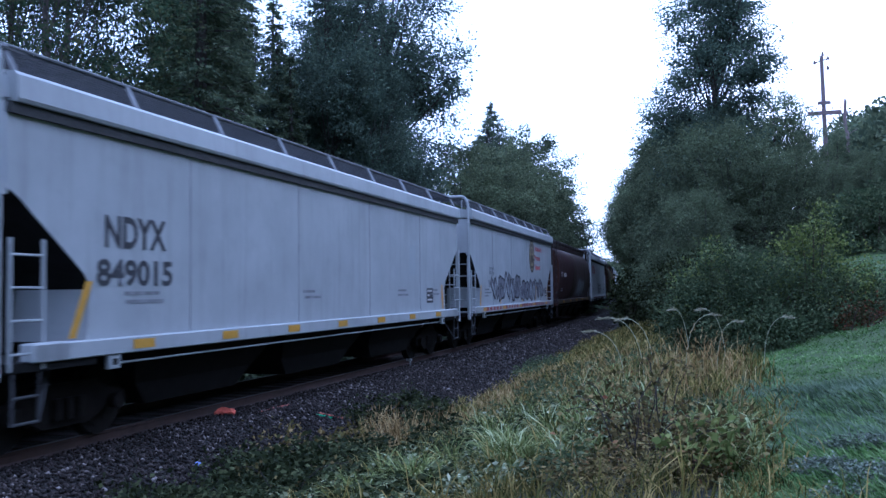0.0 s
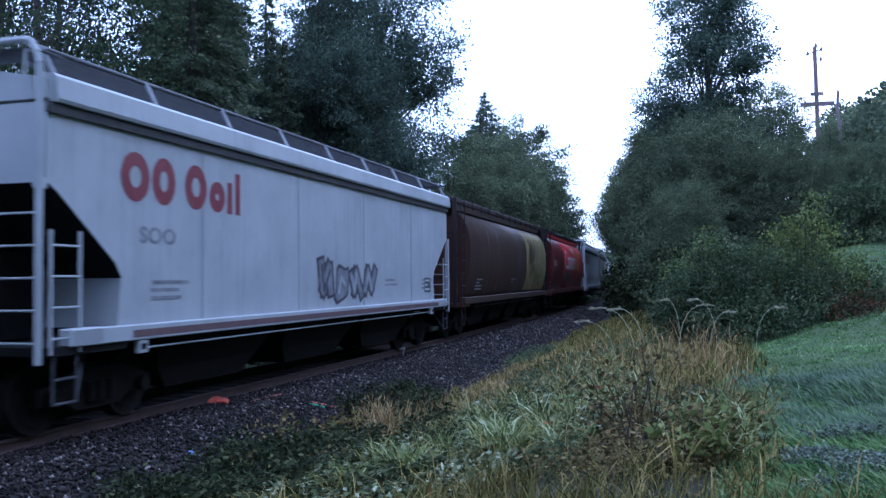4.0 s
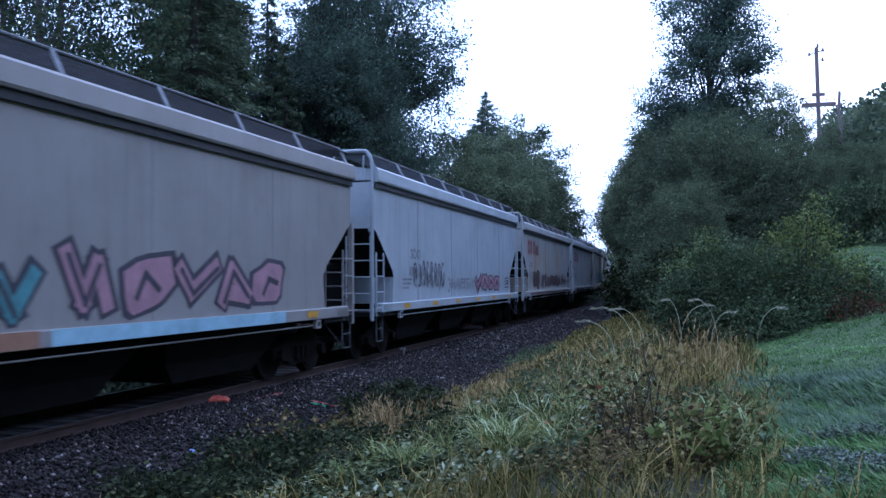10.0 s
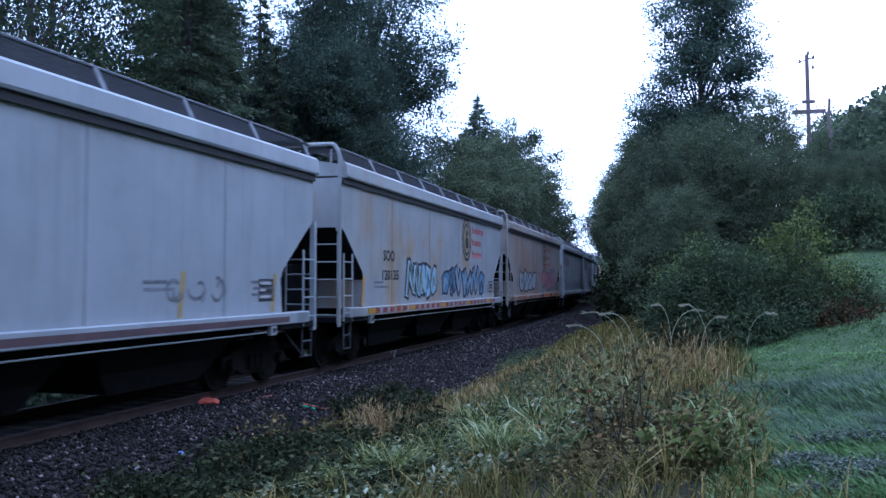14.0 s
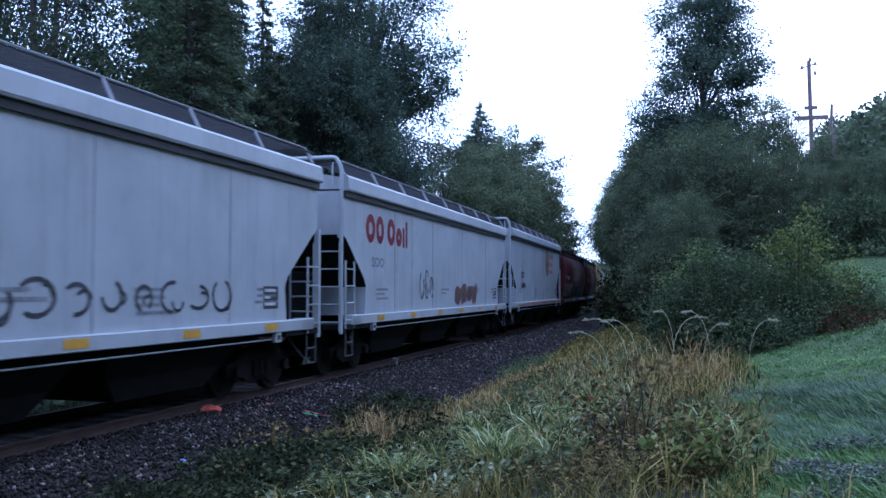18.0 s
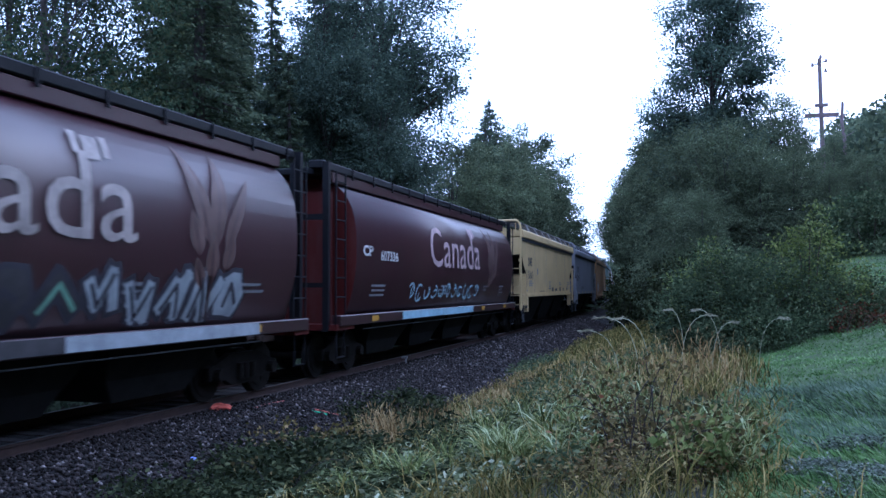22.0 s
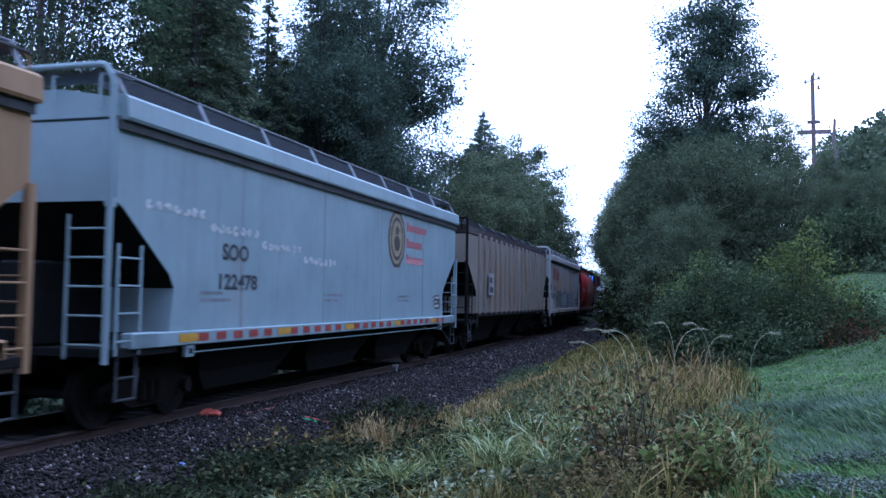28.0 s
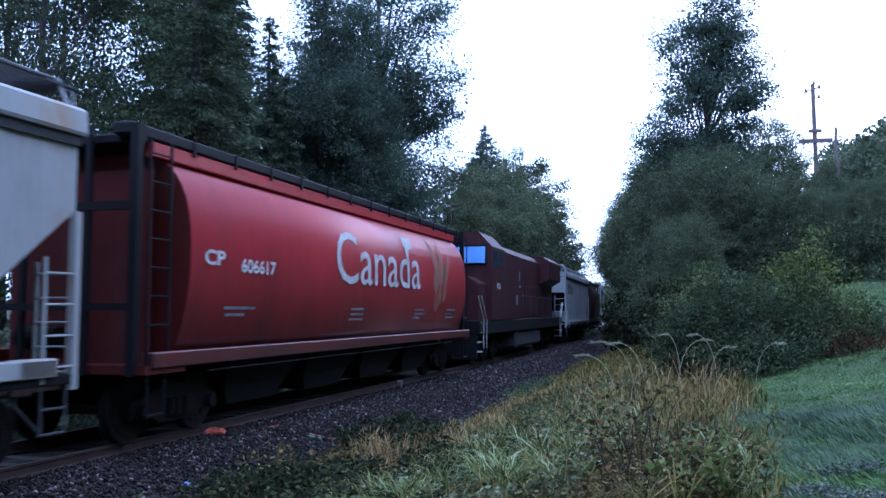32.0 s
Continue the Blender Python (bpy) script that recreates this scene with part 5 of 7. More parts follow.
# 22
c, a = hopper("grey ribbed hopper wagon streaked with rust", 417.4, 435.29, RIBGREY, low=1.35, sill=False, ribs=16, chord=False, trim=M_TRUCK, roof=BROWNROOF)
bars(c, [(3.0 - a, 2.0, 0.9, 0.8)], M_PATCH, lambda z: HALF + 0.09, "number_patch")
bars(c, [(3.1 - a, 2.45, 0.5, 0.2), (3.1 - a, 2.1, 0.7, 0.2)], M_LETTER, lambda z: HALF + 0.094, "faded_number")
stand(c, 417.4, 435.29)
# 23
c, a = cprail("rust-streaked white hopper wagon with grey and blue graffiti", 436.76, 453.92, "117763", RUSTWHITE, "yellow", ink=M_LETTER)
graffiti(c, 3.0 - a, 5.5 - a, 1.36, 2.5, 3, G_DRAB, G_DARK, FS, 129, (G_DRAB,))
graffiti(c, 5.6 - a, 8.6 - a, 1.36, 2.35, 4, G_PALE, G_NAVY, FS, 130, (G_SKY,))
graffiti(c, 8.7 - a, 10.2 - a, 1.36, 2.3, 2, G_BROWN, G_NAVY, FS, 170, (G_PALE,))
graffiti(c, 10.3 - a, 12.9 - a, 1.36, 2.35, 3, G_PALE, G_DARK, FS, 171, (G_BLUE,))
graffiti(c, 13.6 - a, 15.2 - a, 1.5, 2.1, 3, None, M_LETTER, FS, 131)
# 24
canada("red cylindrical grain wagon with white country name", 455.3, 471.92, RED, ENDRED, "606617", False, grain=G_BUFFDULL)
# 25
engine(473.6, 496.4)
# 26 and on
cprail("white covered hopper wagon behind the locomotive", 497.8, 514.5, None, WHITE1, mark=M_LETTER)
c, a = drum_wagon("brown cylindrical hopper wagon near the end of the view", 516.2, 532.6, BROWN, BROWNROOF, ENDBROWN)
stand(c, 516.2, 533.2)
soo("white covered hopper wagon far down the line", 535.0, 551.6, None, WHITE2)

# ---- trees and plants ----


def unit(v):
    return v / np.maximum(1e-9, np.linalg.norm(v, axis=-1, keepdims=True))


def leaf_quads(c, d, ln, wd, rng):
    """Bent diamond leaves at c, pointing along d."""
    n = len(c)
    r = rng.normal(size=(n, 3))
    s = unit(np.cross(d, r))
    up = unit(np.cross(s, d))
    ln, wd = np.broadcast_to(ln, n)[:, None], np.broadcast_to(wd, n)[:, None]
    return np.stack([c - d * ln * 0.5, c + s * wd * 0.5 + up * wd * 0.15, c + d * ln * 0.5, c - s * wd * 0.5 + up * wd * 0.15], 1)


M_FIR = leaf("fir_needles", [(0.058, 0.077, 0.052), (0.104, 0.132, 0.080), (0.150, 0.176, 0.108)], 0.7, 0.3)
M_CEDAR = leaf("cedar_sprays", [(0.064, 0.083, 0.052), (0.110, 0.138, 0.080), (0.173, 0.193, 0.103)], 0.7, 0.3)
M_ALDER = leaf("alder_leaves", [(0.088, 0.110, 0.062), (0.128, 0.152, 0.082), (0.182, 0.206, 0.109)], 0.6, 0.3, 0.0, 0.42)
M_COTTON = leaf("cottonwood_leaves", [(0.064, 0.088, 0.069), (0.104, 0.138, 0.099), (0.150, 0.187, 0.119)], 0.55, 0.35, 0.0, 0.5)
M_TURN = leaf("turning_leaves", [(0.032, 0.053, 0.028), (0.055, 0.080, 0.039), (0.103, 0.107, 0.044)], 0.6, 0.3)


def trunk_mesh(name, h, r, rng, limbs=()):
    """One tapering, slightly crooked stem, and its limbs as a second mesh."""
    bm = fresh()
    rings = []
    for i in range(9):
        t = i / 8
        cx, cy = (rng.normal(0, 0.035 * h / 12, 2) if 0 < i else (0, 0))
        rr = r * (1.25 if i == 0 else 1) * (1 - 0.93 * t)
        rings.append([bm.verts.new((cx + rr * math.cos(j * 0.7854), cy + rr * math.sin(j * 0.7854), -0.4 + (h + 0.4) * t)) for j in range(8)])
    for p, q in zip(rings, rings[1:]):
        for j in range(8):
            bm.faces.new((p[j], p[(j + 1) % 8], q[(j + 1) % 8], q[j]))
    bm.faces.new(rings[-1])
    out = []
    for nm in (name, "limb_tangle"):
        me = bpy.data.meshes.new(nm)
        bm.to_mesh(me)
        bm.free()
        me.materials.append(M_BARK)
        out.append(me)
        bm = fresh()
        for a, b, lr in limbs if nm == name else ():
            rod(bm, a, b, lr, 5, lr * 0.3)
    bm.free()
    return out


def fir_tree(h, spread, seed, mat, dens=1.0, low=0.12, droop=0.35):
    """Conifer: whorls of drooping branches clad in sprays of needles."""
    rng = np.random.default_rng(seed)
    cs, ds, ls = [], [], []
    limbs = []
    z = h * low
    while z < h * 0.985:
        t = z / h
        reach = spread * (1 - t) ** 0.75 * (0.55 + 0.45 * math.sin(3.1 * min(1, (t - low) * 2.5 + 0.35)))
        k = int(5 + 4 * (1 - t))
        for j in range(k):
            az = rng.uniform(0, 6.2832)
            ln = max(0.35, reach * rng.uniform(0.55, 1.15))
            dirv = np.array([math.cos(az), math.sin(az), 0.25 - droop * rng.uniform(0.5, 1.3)])
            base = np.array([0, 0, z + rng.uniform(-0.2, 0.2)])
            n = max(8, int(ln * 40 * dens))
            q = rng.uniform(0.12, 1, n) ** 0.8
            sag = -0.18 * (q * ln) ** 1.3 * droop + 0.12 * ln * q * q * 0.4
            c = base + dirv * (q * ln)[:, None]
            c[:, 2] += sag
            side = np.array([-math.sin(az), math.cos(az), 0])
            off = rng.normal(0, 0.16, n) * (1.15 - q) * ln * 0.9
            c += side * off[:, None]
            c += rng.normal(0, 0.07, (n, 3))
            d = unit(dirv + side * np.sign(off)[:, None] * 0.8 + rng.normal(0, 0.35, (n, 3)) + np.array([0, 0, -0.35 * droop]))
            cs.append(c)
            ds.append(d)
            ls.append(rng.uniform(0.12, 0.28, n))
            if j % 2 == 0:
                limbs.append((Vector(base), Vector(base + dirv * ln * 0.75), 0.03 + 0.012 * ln))
        z += 0.32 + 0.1 * (1 - t)
    c, d, l = np.concatenate(cs), np.concatenate(ds), np.concatenate(ls)
    crown = quads_mesh("crown", leaf_quads(c, d, l, l * 0.42, rng), mat)
    return (*trunk_mesh("trunk", h, 0.016 * h + 0.06, rng, limbs), crown)


def broad_tree(h, lobes, seed, mat, leaves=9000, size=0.22, clumps=260, start=0.25, twig_r=1.0):
    """Broadleaf tree: limbs that end in ragged clumps of leaves. lobes: (x, y, z, rx, ry, rz) in metres."""
    rng = np.random.default_rng(seed)
    vol = np.array([lx[3] * lx[4] * lx[5] for lx in lobes]) ** 0.75
    pick = rng.choice(len(lobes), clumps, p=vol / vol.sum())
    L = np.array(lobes)[pick]
    v = unit(rng.normal(size=(clumps, 3)))
    rad = rng.uniform(0.25, 1.0, clumps) ** 0.5
    cc = L[:, :3] + v * rad[:, None] * L[:, 3:]
    per = np.maximum(6, rng.poisson(leaves / clumps, clumps))
    who = np.repeat(np.arange(clumps), per)
    spread = rng.uniform(0.25, 0.75, clumps) * (h / 14) ** 0.5
    off = np.clip(rng.normal(size=(len(who), 3)), -1.35, 1.35) * 0.8 * spread[who][:, None] * np.array([1, 1, 0.6])
    # each clump is drawn out along its twig
    twig = unit(v * np.array([1, 1, 0.45]) + np.array([0, 0, 0.12]))
    off += twig[who] * (np.clip(rng.normal(0, 0.6, len(who)), -1, 1) * spread[who])[:, None]
    c = cc[who] + off
    d = unit(off + v[who] * 0.6 + rng.normal(0, 0.5, off.shape) + np.array([0, 0, -0.5]))
    s = rng.uniform(0.6, 1.3, len(who)) * size
    crown = quads_mesh("crown", leaf_quads(c, d, s, s * 0.72, rng), mat)
    limbs = []
    for i in range(0, clumps, 9):
        z0 = h * start + (cc[i][2] - h * start) * 0.55
        z0 = min(max(z0, h * start * 0.8), h * 0.9)
        limbs.append((Vector((0, 0, z0)), Vector(cc[i]), (0.02 + 0.003 * h * rng.uniform(0.4, 1)) * twig_r))
    return (*trunk_mesh("trunk", h * 0.92, 0.013 * h + 0.05, rng, limbs), crown)


def plant_tree(name, meshes, x, y, label, turn=0.0, scale=1.0, sink=0.0):
    t = tagged(new(name), label, "tree", "trees along the railway")
    for n, me in zip(("trunk", "limb_tangle", "crown"), meshes):
        ob = share(n, me, t)
        if n == "limb_tangle":
            ob["kind"] = "stuff"
    t.matrix_basis = pose(x, y, float(ground_z(x, y)) - sink, 0, 0, turn) @ Matrix.Diagonal((scale, scale, scale, 1))
    return t


def pt(yaw, dist):
    """A place by its bearing from the stand, in degrees to the right of the track's way, and its distance."""
    return dist * math.sin(radians(yaw)), dist * math.cos(radians(yaw))


CEDAR = fir_tree(21, 6.2, 11, M_CEDAR, 1.5, 0.02, 0.55)
CEDAR2 = fir_tree(18, 5.6, 15, M_CEDAR, 1.5, 0.02, 0.5)
FIR = fir_tree(17, 9.5, 12, M_FIR, 1.3, 0.05, 0.3)
COTTON = broad_tree(25, [(0, 0, 6, 2.6, 2.6, 4), (0, 0, 11, 3.2, 3.2, 5), (0.3, 0, 17, 2.6, 2.6, 5.5), (2.6, 0, 13, 2.2, 2.0, 2.5), (2.0, 0.5, 18, 1.8, 1.8, 2.5), (-2.2, 0.5, 10, 2.0, 2, 3)], 21, M_COTTON, 60000, 0.15, 360)
TALL = broad_tree(21, [(0, 0, 9, 2.6, 2.6, 3), (0.2, 0, 13, 2.7, 2.7, 3), (-0.4, 0, 16.5, 2.0, 2.0, 2.8), (0.9, 0, 18, 1.5, 1.5, 2.4), (2.2, 0, 14.5, 1.3, 1.3, 1.6), (-2.3, 0, 11.5, 1.4, 1.4, 1.4)], 27, M_COTTON, 56000, 0.145, 360, 0.3)
AIRY = broad_tree(15, [(0, 0, 6, 4.0, 4.0, 4), (0, 0, 10, 4.2, 4.2, 4.5), (1.5, 0, 13, 3, 3, 2)], 28, M_TURN, 31000, 0.12, 400, 0.2, 0.35)
MAPLE = broad_tree(14, [(0, 0, 5.5, 4.2, 4.2, 4.5), (0, 0, 9.5, 3.6, 3.6, 4.0), (2.7, 0, 5, 2.4, 2.4, 3.6), (-2.7, 0, 5, 2.4, 2.4, 3.6)], 22, M_ALDER, 70000, 0.15, 480, 0.15)
ALDER = broad_tree(12, [(0, 0, 4.5, 2.8, 2.8, 4.0), (0, 0, 8.5, 2.2, 2.2, 3), (1.5, 0, 3, 2.2, 2.2, 2.6)], 23, M_ALDER, 38000, 0.125, 360, 0.1)
ALDER2 = broad_tree(11, [(0, 0, 4.0, 3.0, 3.0, 3.8), (0.6, 0, 8.0, 2.0, 2.0, 2.8), (-1.6, 0.4, 3, 2.2, 2.2, 2.6)], 24, M_ALDER, 36000, 0.125, 360, 0.1)
HIGH = broad_tree(14, [(0, 0, 8, 3.3, 3.3, 2.8), (-0.8, 0, 6.8, 3.0, 3.0, 1.8), (0.4, 0, 11, 2.5, 2.5, 2.6)], 29, M_ALDER, 52000, 0.13, 380, 0.35)
SLIM = broad_tree(11, [(0, 0, 6, 1.9, 1.9, 3), (0.2, 0, 9, 1.4, 1.4, 2)], 25, M_ALDER, 8000, 0.14, 110, 0.2)

L_CEDAR = "tall dark western conifer with drooping sprays beside the track"
L_BROAD = "tall broadleaf tree with ragged airy crown beside the track"
L_LOW = "dense dark green broadleaf tree at the wood's edge"

# the wood beyond the train
for x, y, me, tn, sc in ((*pt(-33.6, 29), CEDAR, 10, 0.95), (-19.0, 29.5, CEDAR2, 80, 1.15), (-22, 33, CEDAR, 200, 1.05), (-17.5, 33.0, CEDAR2, 260, 0.7), (-20.5, 37.0, CEDAR2, 20, 0.9), (-18.4, 38.6, CEDAR, 150, 0.95), (-19.3, 35.2, CEDAR2, 300, 0.75), (-23, 46, CEDAR2, 40, 0.7), (*pt(-35.2, 36), CEDAR, 95, 1.0), (*pt(-32.6, 33), CEDAR, 330, 0.98)):
    plant_tree("conifer", me, x, y, L_CEDAR, tn, sc)
for x, y, me, tn, sc in ((-17.2, 43, COTTON, 0, 1.0), (-20.5, 49, COTTON, 120, 0.72), (-17.2, 40.5, COTTON, 200, 0.8), (*pt(-28.0, 40), COTTON, 30, 0.52), (*pt(-30.6, 41), COTTON, 150, 0.66), (*pt(-27.0, 42), COTTON, 255, 0.6), (*pt(-25.4, 41), COTTON, 310, 0.84), (*pt(-22.4, 41), COTTON, 60, 0.62), (*pt(-14.1, 77), COTTON, 80, 0.68)):
    plant_tree("cottonwood", me, x, y, L_BROAD, tn, sc)
plant_tree("birch", AIRY, *pt(-44.5, 29), "leafy tree with small yellowing leaves", 0, 1.0)
plant_tree("birch", AIRY, *pt(-42.6, 25), "leafy tree with small yellowing leaves", 70, 0.95)
plant_tree("birch", AIRY, *pt(-41.5, 35), "leafy tree with small yellowing leaves", 140, 1.1)
plant_tree("conifer", FIR, *pt(-14.7, 74), "pointed conifer among the broadleaf trees", 0, 1.08)
plant_tree("conifer", FIR, *pt(-14.95, 70), "pointed conifer among the broadleaf trees", 200, 0.98)
plant_tree("conifer", FIR, *pt(-14.2, 72), "pointed conifer among the broadleaf trees", 310, 0.92)
plant_tree("conifer", FIR, *pt(-15.6, 78), "pointed conifer among the broadleaf trees", 90, 0.95)
for yaw, d, me, tn, sc in ((-12.7, 78, MAPLE, 0, 1.27), (-12.3, 96, MAPLE, 130, 1.34), (-13.8, 68, MAPLE, 60, 1.05), (-12.0, 122, MAPLE, 210, 1.3), (-15.4, 62, MAPLE, 170, 0.95), (-17.2, 56, MAPLE, 250, 0.9), (-13.6, 90, MAPLE, 20, 1.3)):
    plant_tree("maple", me, *pt(yaw, d), L_LOW, tn, sc)
for i in range(16):
    y = 10 + i * 5.6
    x = float(track_xs(y)) - 6.4 - (i * 37 % 10) * 0.25
    plant_tree("alder", (ALDER, ALDER2)[i % 2], x - 1.5, y, L_LOW, i * 67, 0.42 + 0.06 * (i % 4))
# the wood on the near side
plant_tree("cottonwood", TALL, *pt(-0.5, 47), L_BROAD, 0, 0.92)
for yaw, d, me, tn, sc in ((-4.9, 72, HIGH, 0, 0.95), (-4.0, 60, HIGH, 50, 0.86), (-2.6, 50, ALDER, 110, 1.03), (-1.4, 43, ALDER2, 160, 0.86), (0.4, 41, ALDER, 200, 0.78), (2.3, 40, ALDER2, 250, 0.6), (4.2, 41, ALDER, 300, 0.47), (6.2, 42, ALDER2, 20, 0.36), (8.3, 40, ALDER, 75, 0.36), (10.5, 42, ALDER2, 130, 0.42), (-1.6, 80, MAPLE, 0, 1.05), (-1.2, 60, MAPLE, 45, 0.95), (1.0, 60, MAPLE, 90, 0.76), (-5.2, 97, HIGH, 130, 1.05), (-2.6, 92, MAPLE, 130, 0.9), (-3.3, 106, MAPLE, 10, 0.95), (-5.4, 116, HIGH, 20, 1.05), (-5.3, 84, HIGH, 75, 0.98), (-3.1, 66, ALDER, 33, 1.22), (-2.0, 56, ALDER2, 200, 1.1), (3.8, 56, ALDER, 140, 0.42), (7.5, 55, MAPLE, 200, 0.36), (11, 58, MAPLE, 260, 0.45), (13, 50, ALDER, 10, 0.6), (-2.9, 36, ALDER2, 310, 0.5), (-1.2, 33, ALDER, 10, 0.45)):
    plant_tree("alder" if me is not MAPLE else "maple", me, *pt(yaw, d), L_LOW, tn, sc)
for yaw, d, sc in ((1.5, 62, 1.05), (2.3, 64, 1.05), (3.0, 62, 1.0), (3.7, 66, 0.95), (4.5, 66, 0.8), (5.2, 70, 0.7), (6.5, 74, 0.75)):
    plant_tree("birch", SLIM, *pt(yaw, d), "thin young tree with sparse leaves", yaw * 90, sc)


def far_woods():
    """Wooded hill behind the pole: one mass of clumps."""
    rng = np.random.default_rng(41)
    n = 420
    yaw = rng.uniform(5.9, 34, n)
    d = rng.uniform(85, 190, n)
    x, y = d * np.sin(np.radians(yaw)), d * np.cos(np.radians(yaw))
    g = ground_z(x, y)
    per = 460
    who = np.repeat(np.arange(n), per)
    r = rng.uniform(2.0, 3.6, n)
    h = rng.uniform(4.5, 8.5, n)
    v = unit(rng.normal(size=(n * per, 3)))
    c = np.stack([x, y, g + h * 0.5], -1)[who] + v * np.stack([r, r, h * 0.55], -1)[who] * rng.uniform(0.7, 1.08, (n * per, 1))
    dd = unit(v + rng.normal(0, 0.5, v.shape))
    s = rng.uniform(0.45, 0.8, n * per)
    me = quads_mesh("hill_woods", leaf_quads(c, dd, s, s * 0.8, rng), M_CEDAR)
    tagged(new("hill_woods", me), "dark woods on the far hillside", "woods", kind="stuff")


far_woods()


def end_woods():
    """Low dark woods that close the view at the far end of the line."""
    rng = np.random.default_rng(47)
    yaw = np.concatenate([rng.uniform(-12.5, -8.2, 46), rng.uniform(-5.6, -2.0, 40), rng.uniform(-9.5, -4.0, 60)])
    d = np.concatenate([rng.uniform(210, 300, 46), rng.uniform(150, 300, 40), rng.uniform(585, 640, 60)])
    h = np.concatenate([rng.uniform(7, 10, 46), rng.uniform(9, 13, 40), rng.uniform(18, 26, 60)])
    n, per = len(yaw), 260
    x, y = d * np.sin(np.radians(yaw)), d * np.cos(np.radians(yaw))
    g = np.minimum(ground_z(x, y), 3.0)
    r = h * 0.34
    who = np.repeat(np.arange(n), per)
    v = unit(rng.normal(size=(n * per, 3)))
    c = np.stack([x, y, g + h * 0.48], -1)[who] + v * np.stack([r, r, h * 0.52], -1)[who] * rng.uniform(0.6, 1.05, (n * per, 1))
    s = rng.uniform(0.05, 0.1, n * per) * h[who]
    me = quads_mesh("end_woods", leaf_quads(c, unit(v + rng.normal(0, 0.5, v.shape)), s, s * 0.8, rng), M_CEDAR)
    tagged(new("end_woods", me), "dark woods where the line curves out of sight", "woods", kind="stuff")


end_woods()


def unseen_woods():
    """Unseen woods added on the bank beyond the lawn to block low sky light."""
    rng = np.random.default_rng(43)
    n = 170
    x = rng.uniform(15, 40, 110)
    y = rng.uniform(-40, 48, 110)
    ok = np.degrees(np.arctan2(x, np.maximum(y, 0.01))) > 14
    ok |= y < 0
    # and across the way behind the stand, either side of the line
    xb, yb = rng.uniform(-44, 16, 130), rng.uniform(-38, -13, 130)
    off = np.abs(xb - X0) > 5.5
    x, y = np.concatenate([x[ok], xb[off]]), np.concatenate([y[ok], yb[off]])
    n = len(x)
    g = ground_z(x, y)
    per = 190
    who = np.repeat(np.arange(n), per)
    r = rng.uniform(1.8, 3.2, n)
    h = np.where(y < -12, rng.uniform(16, 25, n), rng.uniform(6, 11, n))
    v = unit(rng.normal(size=(n * per, 3)))
    c = np.stack([x, y, g + h * 0.5], -1)[who] + v * np.stack([r, r, h * 0.55], -1)[who] * rng.uniform(0.6, 1.08, (n * per, 1))
    s = rng.uniform(0.5, 1.1, n * per)
    me = quads_mesh("unseen_woods", leaf_quads(c, unit(v + rng.normal(0, 0.5, v.shape)), s, s * 0.8, rng), M_ALDER)
    tagged(new("unseen_woods", me), "unseen woods added beside and behind the stand to block sky light", "woods", kind="stuff")


unseen_woods()


def utility_pole(x, y, h):
    z0 = float(ground_z(x, y))
    p = tagged(new("utility_pole"), "tall brown wooden utility pole with two crossarms", "utility pole")
    part("pole", rod(fresh(), (0, 0, -0.5), (0, 0, h), 0.2, 10, 0.15), M_POLE, p)
    part("crossarm", box(fresh(), -1.3, 1.3, -0.24, -0.1, h - 4.85, h - 4.5, 0.01), M_POLE, p)
    part("crossarm", box(fresh(), -0.5, 0.5, -0.22, -0.1, h - 4.0, h - 3.72, 0.01), M_POLE, p)
    arm = part("lamp_bracket", rod(fresh(), (-0.55, 0, h - 0.55), (0.5, 0, h - 0.25), 0.05), M_POLE, p)
    for dx, dz in ((-0.55, -0.5), (0.5, -0.2), (0.1, 0.15), (0.45, -1.0)):
        part("insulator", rod(fresh(), (dx, 0, h + dz - 0.15), (dx, 0, h + dz + 0.15), 0.13, 8, 0.07), M_POLE, p)
    for dx in (-1.2, -0.6, 0.6, 1.2):
        part("insulator", rod(fresh(), (dx, -0.16, h - 4.4), (dx, -0.16, h - 4.2), 0.05, 6), M_POLE, p)
    part("stay_brace", rod(fresh(), (0, -0.18, h - 5.4), (0.8, -0.18, h - 4.55), 0.03), M_POLE, p)
    p.matrix_basis = pose(x, y, z0, 0, -0.8, 8)
    return p


def snag(x, y, top):
    """A dead standing trunk, broken off at its top."""
    z0 = float(ground_z(x, y))
    t = tagged(new("dead_trunk"), "bare grey dead trunk standing on the hillside", "dead tree")
    bm = fresh()
    last = None
    for k in range(7):
        c = Vector((0.12 * math.sin(k * 2.1), 0.1 * math.sin(k * 1.3), (top - z0) * k / 6 - (0.4 if k == 0 else 0)))
        r = 0.24 * 0.9 ** k
        ring = [bm.verts.new(c + Vector((r * math.cos(a * math.tau / 8), r * math.sin(a * math.tau / 8), 0.12 * (a % 3) if k == 6 else 0))) for a in range(8)]
        if last:
            for a in range(8):
                bm.faces.new((last[a], last[(a + 1) % 8], ring[(a + 1) % 8], ring[a]))
        last = ring
    bm.faces.new(last)
    part("trunk", bm, M_POLE, t)
    for k, (dx, z) in enumerate(((0.9, 0.7), (-0.7, 0.78), (0.5, 0.88))):
        part("branch_stub", rod(fresh(), (0, 0, (top - z0) * z), (dx, 0.1 * k, (top - z0) * z + 0.5), 0.06, 5, 0.02), M_POLE, t)
    t.matrix_basis = pose(x, y, z0)


snag(*pt(7.05, 88), 18.9)
px_, py_ = pt(5.95, 76)
utility_pole(px_, py_, 20.4 - float(ground_z(px_, py_)))

